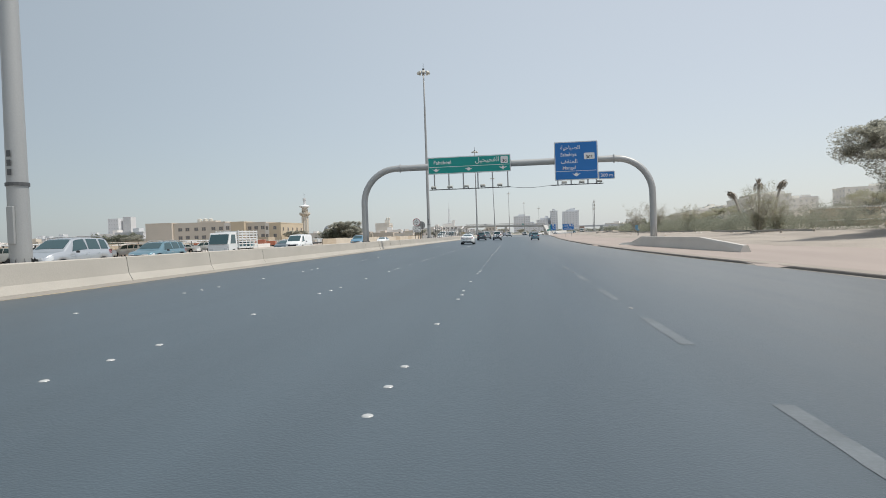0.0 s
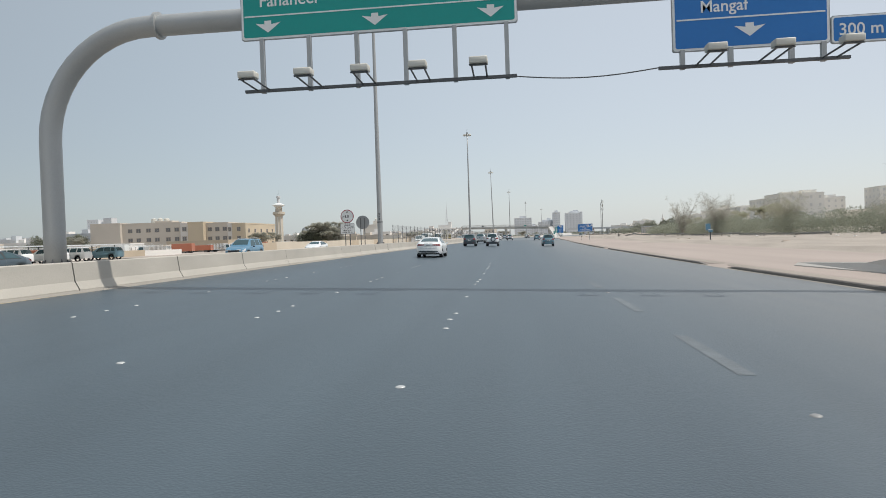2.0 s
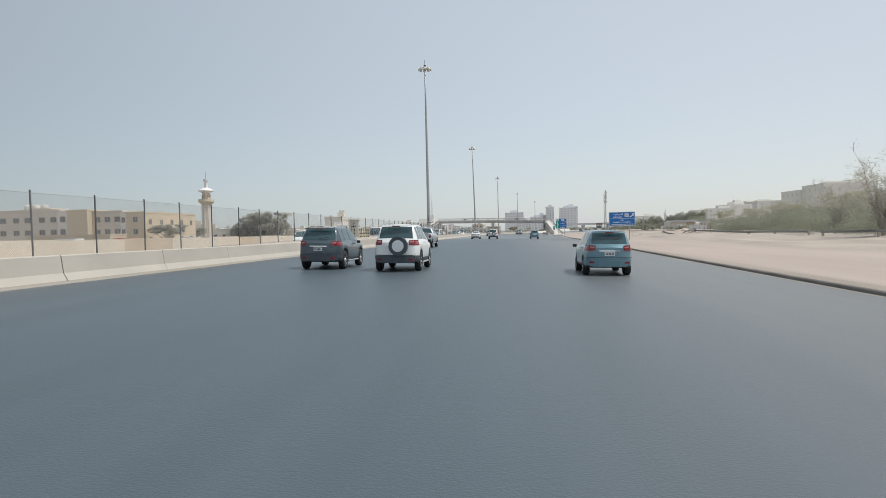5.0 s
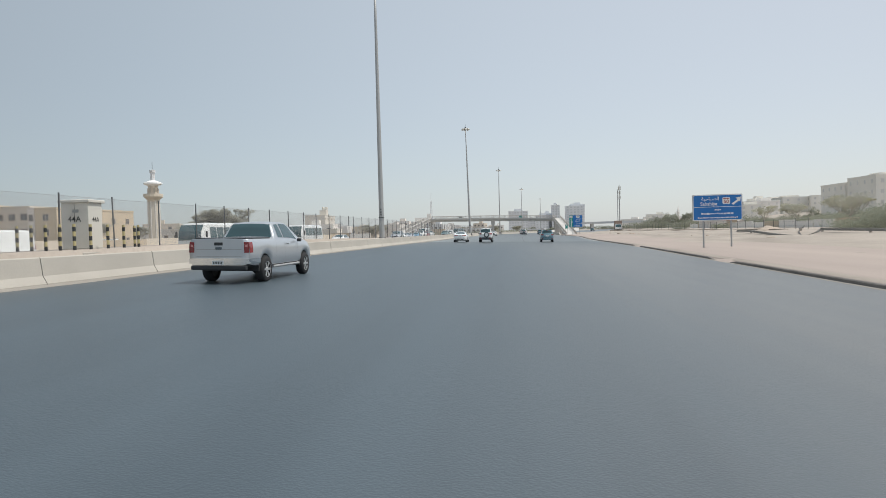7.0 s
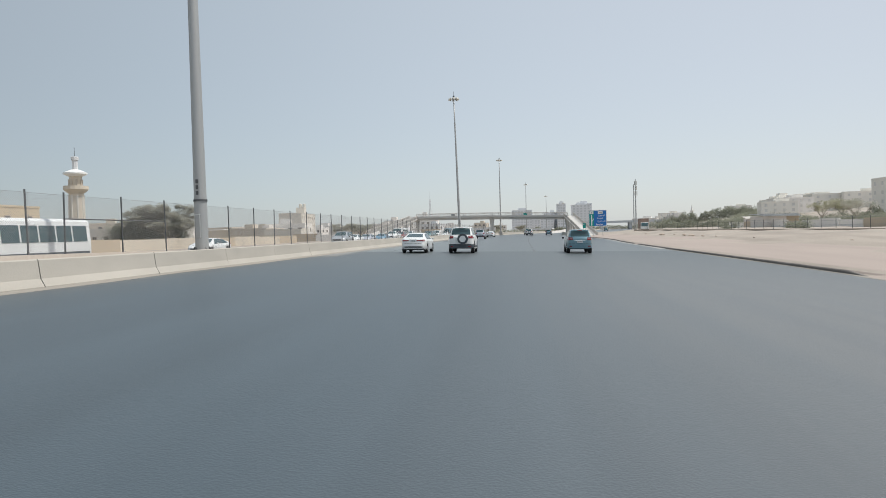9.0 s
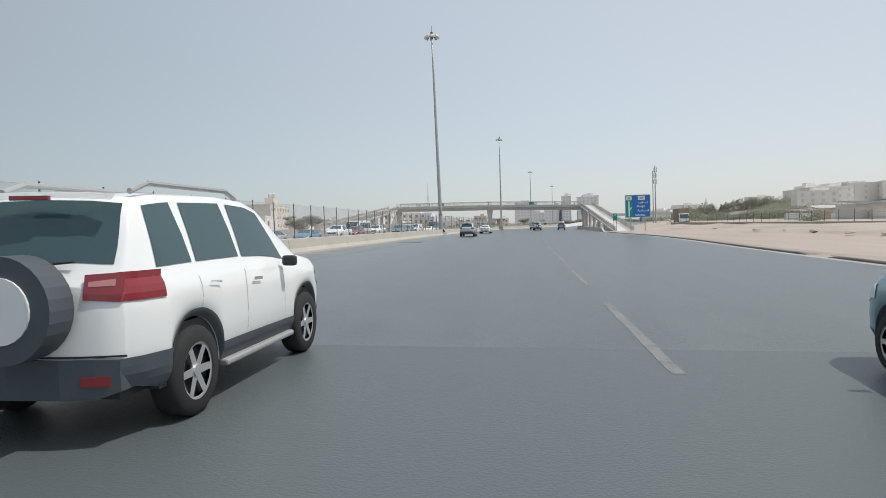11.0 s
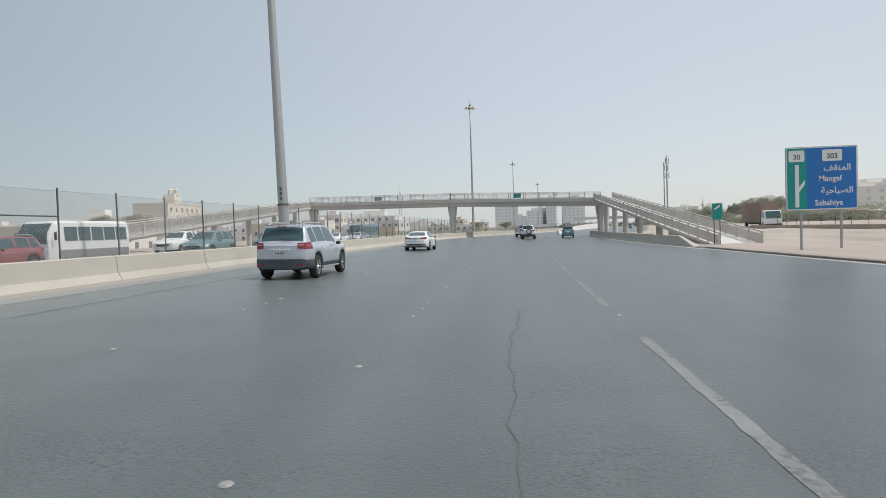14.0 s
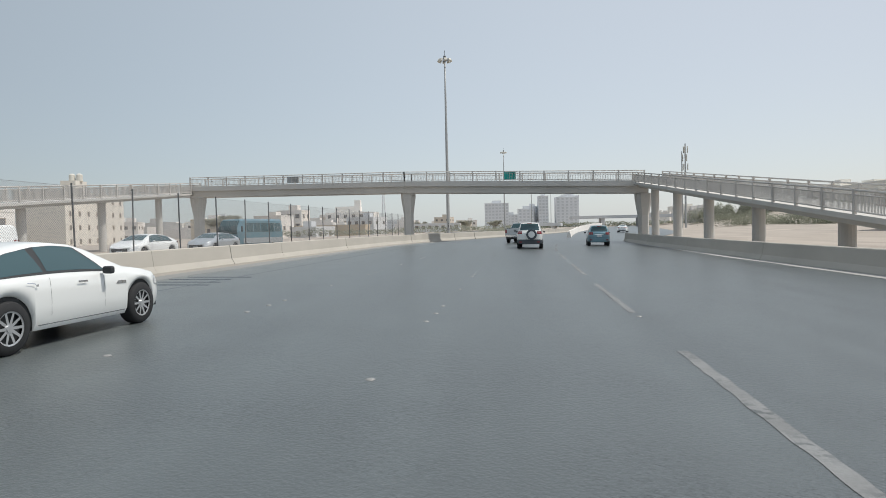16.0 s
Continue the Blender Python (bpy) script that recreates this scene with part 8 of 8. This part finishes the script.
def tree_meshes(seed, h, spread, leaves, size, leaf_mat, limbs=7, bare=0.0, low=0):
    rng = random.Random(seed)
    wood, crown = fresh(), fresh()
    top = Vector((rng.uniform(-0.3, 0.3), rng.uniform(-0.3, 0.3), h * 0.38))
    rod(wood, (0, 0, -0.2), tuple(top), 0.035 * h, 0.025 * h, n=8)
    for k in range(limbs):
        a = 2 * math.pi * k / limbs + rng.uniform(-0.4, 0.4)
        reach = spread * rng.uniform(0.45, 0.85)
        mid = top + Vector((reach * 0.5 * math.cos(a), reach * 0.5 * math.sin(a), h * rng.uniform(0.10, 0.25)))
        end = top + Vector((reach * math.cos(a), reach * math.sin(a), h * rng.uniform(0.22, 0.55)))
        rod(wood, tuple(top - Vector((0, 0, 0.1))), tuple(mid), 0.018 * h, 0.012 * h, n=6)
        rod(wood, tuple(mid), tuple(end), 0.012 * h, 0.005 * h, n=5)
        for j in range(7):
            tip = end + Vector((rng.uniform(-1, 1), rng.uniform(-1, 1), rng.uniform(-0.1, 0.9))) * spread * 0.33
            rod(wood, tuple(mid.lerp(end, rng.uniform(0.3, 1))), tuple(tip), 0.006 * h, 0.002 * h, n=4)
            if rng.random() > bare:
                leaf_cloud(crown, tip, spread * rng.uniform(0.13, 0.3), leaves // (limbs * 7), size, rng, rng.uniform(0.4, 0.8))
    leaf_cloud(crown, top + Vector((0, 0, h * 0.3)), spread * 0.35, leaves // 14, size, rng)
    for _ in range(low):
        a, r = rng.uniform(0, 6.283), spread * rng.uniform(0.15, 0.85)
        leaf_cloud(crown, (r * math.cos(a), r * math.sin(a), h * rng.uniform(0.16, 0.72)), spread * rng.uniform(0.14, 0.26), leaves // (low * 2), size, rng, rng.uniform(0.8, 1.4))
    return mesh_of(wood, M_BARK), mesh_of(crown, leaf_mat)


def wispy_meshes(seed, h, spread, stems, leaves, size, leaf_mat):
    """A many-stemmed desert tree: thin stems fan out from the ground, with fine leaves strung along them."""
    rng = random.Random(seed)
    wood, crown = fresh(), fresh()
    for k in range(stems):
        a = 2 * math.pi * k / stems + rng.uniform(-0.3, 0.3)
        reach, rise = spread * rng.uniform(0.25, 1.0), h * rng.uniform(0.6, 1.0)
        pts = []
        for j in range(6):
            u = j / 5
            wob = Vector((rng.uniform(-1, 1), rng.uniform(-1, 1), 0)) * 0.04 * h * u
            pts.append(Vector((reach * math.cos(a) * u ** 1.3, reach * math.sin(a) * u ** 1.3, rise * (1.12 * u - 0.12 * u * u) - 0.2 * (1 - u))) + wob)
        for j, (p, q) in enumerate(zip(pts, pts[1:])):
            rod(wood, tuple(p), tuple(q), 0.0075 * h * (1 - 0.17 * j), 0.0075 * h * (1 - 0.17 * (j + 1)), n=5)
        for _ in range(20):
            u = rng.uniform(0.15, 1.0) * 4.99
            p = pts[int(u)].lerp(pts[int(u) + 1], u % 1)
            tip = p + Vector((rng.uniform(-1, 1), rng.uniform(-1, 1), rng.uniform(-0.5, 0.9))) * spread * 0.28
            rod(wood, tuple(p), tuple(tip), 0.0035 * h, 0.0015 * h, n=3)
            leaf_cloud(crown, p.lerp(tip, 0.75), spread * rng.uniform(0.1, 0.24), leaves // (stems * 20), size, rng, rng.uniform(0.6, 1.3))
    return mesh_of(wood, M_BARK), mesh_of(crown, leaf_mat)


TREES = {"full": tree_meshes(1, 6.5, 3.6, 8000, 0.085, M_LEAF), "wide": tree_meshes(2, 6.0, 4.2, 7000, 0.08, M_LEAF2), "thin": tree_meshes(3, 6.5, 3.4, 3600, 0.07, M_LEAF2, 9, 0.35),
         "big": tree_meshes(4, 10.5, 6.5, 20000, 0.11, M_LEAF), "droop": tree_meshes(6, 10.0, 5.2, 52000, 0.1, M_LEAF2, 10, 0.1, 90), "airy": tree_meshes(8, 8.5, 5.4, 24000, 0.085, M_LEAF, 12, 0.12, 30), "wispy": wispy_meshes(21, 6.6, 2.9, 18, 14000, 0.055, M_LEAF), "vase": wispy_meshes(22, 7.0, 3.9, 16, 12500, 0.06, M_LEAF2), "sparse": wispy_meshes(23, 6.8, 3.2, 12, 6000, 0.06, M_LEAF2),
         "dense": tree_meshes(5, 9.0, 6.5, 22000, 0.18, M_LEAF2, 10)}


def tree(kind, x, y, z, s=1.0, turn=0.0, label="dusty roadside tree with thin branching limbs and grey-green leaves"):
    ob = thing("tree", label, "tree", Matrix.LocRotScale((x, y, z), Euler((0, 0, radians(turn))), (s, s, s)), "trees")
    part("trunk", TREES[kind][0], None, ob)
    part("crown", TREES[kind][1], None, ob)


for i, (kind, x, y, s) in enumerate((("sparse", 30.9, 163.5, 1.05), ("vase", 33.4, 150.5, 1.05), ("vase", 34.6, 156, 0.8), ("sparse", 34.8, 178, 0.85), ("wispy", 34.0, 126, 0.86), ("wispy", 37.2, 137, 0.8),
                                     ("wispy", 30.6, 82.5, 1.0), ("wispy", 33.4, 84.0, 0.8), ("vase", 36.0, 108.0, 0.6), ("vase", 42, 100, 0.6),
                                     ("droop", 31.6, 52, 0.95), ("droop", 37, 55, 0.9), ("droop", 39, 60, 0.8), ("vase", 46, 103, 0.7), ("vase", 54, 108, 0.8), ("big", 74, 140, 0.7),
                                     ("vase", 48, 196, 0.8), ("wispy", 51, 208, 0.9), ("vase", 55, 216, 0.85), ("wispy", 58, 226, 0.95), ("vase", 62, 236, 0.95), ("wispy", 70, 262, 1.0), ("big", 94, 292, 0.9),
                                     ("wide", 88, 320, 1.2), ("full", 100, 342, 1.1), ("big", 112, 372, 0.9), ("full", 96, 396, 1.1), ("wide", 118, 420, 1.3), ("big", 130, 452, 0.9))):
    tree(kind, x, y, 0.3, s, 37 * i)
tree("dense", -97.5, 366, -1.2, 1.25, 0, "broad dense grey-green tree beside the mosque wall")
tree("dense", -103.5, 368, -1.2, 1.0, 80, "broad dense grey-green tree beside the mosque wall")
tree("dense", -93, 362, -1.2, 0.9, 150, "broad dense grey-green tree beside the mosque wall")
for i, (x, y, s) in enumerate(((-108, 308, 0.75), (-118, 345, 0.7), (-190, 300, 0.8), (-45, 372, 0.6), (-210, 330, 0.9), (-60, 700, 0.9), (-35, 720, 0.7), (-10, 760, 0.75), (10, 700, 0.65), (-75, 520, 0.8))):
    tree("dense", x, y, -1.3, s, 50 * i, "dusty round-crowned tree among the houses")


# hedge of shrubs along the right, and far scrub
def hedge(points, width, height, count, size, seed, label, base=None):
    rng = random.Random(seed)
    verts, faces = [], []
    for _ in range(count):
        i = rng.randrange(len(points) - 1)
        (xa, ya), (xb, yb) = points[i], points[i + 1]
        s = rng.random()
        x, y = xa + (xb - xa) * s + rng.gauss(0, width / 2.4), ya + (yb - ya) * s + rng.uniform(-1, 1)
        top = height * (0.62 + 0.5 * noise.noise(Vector((x * 0.16, y * 0.11, seed))) + 0.22 * noise.noise(Vector((x * 0.6, y * 0.5, seed + 3))))
        z = (base(x, y) - 0.5 if base else 0.35) + max(0.1, top) * rng.random() ** 0.8
        a = Vector((rng.uniform(-1, 1), rng.uniform(-1, 1), rng.uniform(-0.7, 0.7))).normalized() * size * rng.uniform(0.5, 1.5)
        b = a.cross(Vector((rng.uniform(-1, 1), rng.uniform(-1, 1), 1))).normalized() * size * rng.uniform(0.3, 0.7)
        c = Vector((x, y, z))
        n = len(verts)
        verts += [tuple(c - a), tuple(c - b), tuple(c + a), tuple(c + b)]
        faces.append((n, n + 1, n + 2, n + 3))
    me = bpy.data.meshes.new("hedge")
    me.from_pydata(verts, [], faces)
    me.materials.append(M_BUSH)
    solo("hedge", me, None, label, "shrubs", kind="stuff")


hedge([(38, 55), (34.5, 85), (34, 105), (34, 125), (34, 150), (34.5, 175), (36.5, 195), (38.5, 215), (41.5, 230)], 3.4, 3.5, 150000, 0.08, 2, "long dusty hedge of grey-green shrubs behind the sand verge")
hedge([(-110, 362), (-101, 364), (-89, 362)], 5.0, 9.2, 55000, 0.14, 3, "dense thicket of grey-green shrubs under the trees")
hedge([(-48.5, 68), (-48.5, 70)], 1.6, 2.4, 1500, 0.12, 41, "round green bush beside the carports")
hedge([(-222, 316), (-205, 312), (-196, 314)], 6.0, 10.0, 16000, 0.3, 42, "hazy green trees beside the school")
hedge([(-60, 495), (-35, 500), (-12, 512), (8, 530), (24, 552)], 6.0, 2.4, 7000, 0.22, 51, "long belt of dusty trees beyond the footbridge")
hedge([(74, 520), (92, 500), (110, 488), (130, 480)], 9.0, 5.0, 24000, 0.24, 52, "green scrub at the foot of the villas")
hedge([(120, 690), (140, 700), (160, 705), (180, 712), (198, 730)], 12.0, 11.0, 26000, 0.34, 53, "wooded slope of dusty trees beside the long villa", hill_z)
hedge([(122, 428), (146, 426), (170, 424), (196, 430), (230, 470), (270, 478)], 8.0, 8.0, 40000, 0.28, 54, "dense dusty trees below the villas on the hill", hill_z)
hedge([(104, 445), (122, 520), (146, 600), (172, 655)], 16.0, 5.5, 26000, 0.3, 56, "straggling dusty scrub over the sandy slope", hill_z)
hedge([(192, 640), (196, 670), (198, 700), (200, 740)], 8.0, 8.5, 22000, 0.3, 55, "dusty palms and trees before the long villa", hill_z)
hedge([(46, 190), (54, 215), (62, 240), (74, 270)], 6.0, 5.2, 52000, 0.13, 5, "straggling dusty shrubs beyond the service road")
hedge([(80, 270), (92, 310), (105, 350), (118, 400), (128, 460), (142, 530), (160, 610), (185, 700)], 9.0, 5.5, 60000, 0.2, 7, "belt of dusty shrubs below the villas")
hedge([(20, 800), (60, 790), (120, 770), (200, 740)], 16.0, 4.5, 12000, 0.45, 9, "far belt of scrub beyond the road")
for i, (x, y) in enumerate(((52, 346), (56, 352), (60, 330), (49, 300), (66, 300))):
    hedge([(x, y), (x + 1, y + 2)], 1.6, 2.4, 700, 0.16, 20 + i, "single dusty desert shrub on the sand")


# beheaded palms with drooping dead fronds
def palm(x, y, h, lean, seed):
    rng = random.Random(seed)
    ob = thing("palm", "dying palm with a bare leaning trunk and hanging dead fronds", "palm", pose(x, y, 0.2), "dead palms")
    bm = fresh()
    pts = [(lean * (k / 8) ** 2.2, 0.08 * k, h * k / 8) for k in range(9)]
    for k, (p, q) in enumerate(zip(pts, pts[1:])):
        rod(bm, p, q, 0.2 - 0.004 * k, 0.196 - 0.004 * k, n=8)
    part("trunk", bm, M_BARK, ob)
    # a worn brush of withered fronds at the crown, and a skirt of dead ones hanging against the trunk
    c, along = Vector(pts[-1]), (Vector(pts[-1]) - Vector(pts[-2])).normalized()
    for k in range(90):
        bm = fresh()
        a = rng.uniform(0, 6.28)
        ring = Vector((math.cos(a), math.sin(a), 0))
        skirt, flare = k % 3 != 0, rng.uniform(0.2, 0.6)
        ln = rng.uniform(1.1, 2.1) if skirt else rng.uniform(0.5, 1.1)
        row = []
        for j in range(5):
            u = j / 4
            if skirt:
                q = c + ring * (0.14 + flare * math.sin(2.0 * u)) - along * ln * (u * u * 0.9 - 0.2 * u) + Vector((0.25 * lean * u * (1 - u), 0, 0))
            else:
                q = c - along * 0.2 + along * ln * u + ring * (0.15 + 0.3 * ln * u) + Vector((0.3 * lean * u * u, 0, -0.3 * ln * u * u * abs(lean)))
            w = Vector((-math.sin(a), math.cos(a), 0)) * 0.075 * (1 - 0.7 * u)
            row.append([tuple(q - w), tuple(q + w)])
        grid_sheet(bm, row)
        part("frond", bm, M_FROND, ob)


palm(36.2, 104, 6.5, -1.5, 1)
palm(35.6, 95.5, 7.3, 0.1, 2)
palm(37.0, 94.2, 7.3, 1.5, 3)

# low house behind the hedge, with a pale flat roof slab over a shaded front
ob = thing("house", "low tan house with a pale flat roof slab behind the trees", "house", pose(58.6, 126, 0.3, 0, 0, -3))
bm = fresh()
box(bm, 0, 9.6, 0, 7, -0.4, 3.75)
part("wall", bm, M_TAN, ob)
bm = fresh()
box(bm, -0.5, 10.0, -0.7, 7.4, 3.75, 4.05, 0.03)
part("roof", bm, M_PALE, ob, "pale flat roof slab")
bm = fresh()
box(bm, -2.5, 9.9, -1.9, -0.004, 1.42, 1.6, 0.02)
part("canopy", bm, M_PALE, ob, "pale canopy slab")
for x in (3.2, 7.4):
    w = part("window", panel(fresh(), x, x + 0.9, -0.03, 2.3, 3.1, 0.02, 0.05), M_SBACK, ob)
    part("pane", panel(fresh(), x + 0.08, x + 0.82, -0.036, 2.38, 3.02, 0.01, 0.004), M_BARK, w)
for x in (-2.3, 1.5, 5.4, 9.4):
    bm = fresh()
    box(bm, x, x + 0.22, -1.8, -1.6, -0.4, 1.42)
    part("pillar", bm, M_TAN, ob)
# pale rubble and litter at the foot of the hedge
rng = random.Random(61)
for i in range(14):
    x, y = 28.6 + rng.uniform(-1.2, 2.0), 78 + 5.5 * i + rng.uniform(-2, 2)
    bm = fresh()
    bmesh.ops.create_icosphere(bm, subdivisions=2, radius=0.17)
    for v in bm.verts:
        v.co *= 0.75 + 0.5 * noise.noise(v.co * 4 + Vector((i, 0, 0)))
        v.co.x *= rng.uniform(1.3, 1.5)
        v.co.z *= 0.6
    solo("rubble", bm, M_PALE if i % 3 else M_CONC, "pale lump of broken rubble on the sand beside the hedge", "rubble", pose(x, y, 0.56, 0, 0, 60 * i), "rubble lumps")

# call box on the sand
ob = thing("roadside_call_box", "blue roadside call box on a short dark post in sand", "call box", pose(23.85, 123.5, 0.42))
bm = fresh()
rod(bm, (0, 0, -0.3), (0, 0, 1.0), 0.08, n=10)
part("post", bm, M_STEEL_D, ob, "dark steel post")
bm = fresh()
box(bm, -0.5, 0.02, -0.12, 0.2, 0.95, 1.78, 0.04)
part("hood", bm, M_CARSKY, ob)
bm = fresh()
box(bm, -0.28, 0.2, -0.3, -0.13, 0.72, 1.0, 0.03)
box(bm, -0.2, 0.12, -0.14, 0.1, 0.76, 0.97)
part("box", bm, M_CARSKY, ob)
bm = fresh()
box(bm, -0.28, 0.2, -0.32, -0.13, 1.004, 1.06, 0.01)
part("shelf", bm, M_SWHITE, ob, "white shelf edge")

rng = random.Random(17)
for i in range(16):
    x, y = 66 + 3.2 * i + rng.uniform(-3, 3), 352 + 8.8 * i + rng.uniform(-3, 3)
    ob = thing("shed", "low worn shed with a pale sheet roof among shrubs", "shed", pose(x, y, 0.2, 0, 0, rng.uniform(-15, 15)), "sheds")
    w, h = rng.uniform(5, 9), rng.uniform(2.4, 3.4)
    bm = fresh()
    box(bm, -w / 2, w / 2, 0, 5, 0, h)
    part("wall", bm, rng.choice((M_STONE, M_TAN, M_PINK)), ob)
    bm = fresh()
    v = [bm.verts.new(p) for p in ((-w / 2 - 0.5, -1.2, h - 0.1), (w / 2 + 0.5, -1.2, h - 0.1), (w / 2 + 0.5, 5.4, h + 0.6), (-w / 2 - 0.5, 5.4, h + 0.6))]
    bm.faces.new(v)
    bmesh.ops.solidify(bm, geom=bm.faces[:], thickness=0.12)
    part("roof", bm, rng.choice((M_PALE, M_TAN, M_SBACK)), ob)
    bm = fresh()
    box(bm, -0.6, 0.6, -0.06, 0.02, 0, 2.0)
    part("door", bm, M_BARK, ob)
for i in range(18):
    bm = fresh()
    box(bm, -0.15, 0.15, 0, 8.9, -0.3, 2.0 - 0.15 * (i % 3))
    y0 = 262 + 9 * i
    solo("boundary_wall", bm, M_PALE if i % 4 else M_TAN, "dusty pale boundary wall panel below the villas", "wall", pose(road_x(y0) + 57 + 0.03 * (y0 - 262), y0, 0.2, 0, 0, -4), "villa wall")
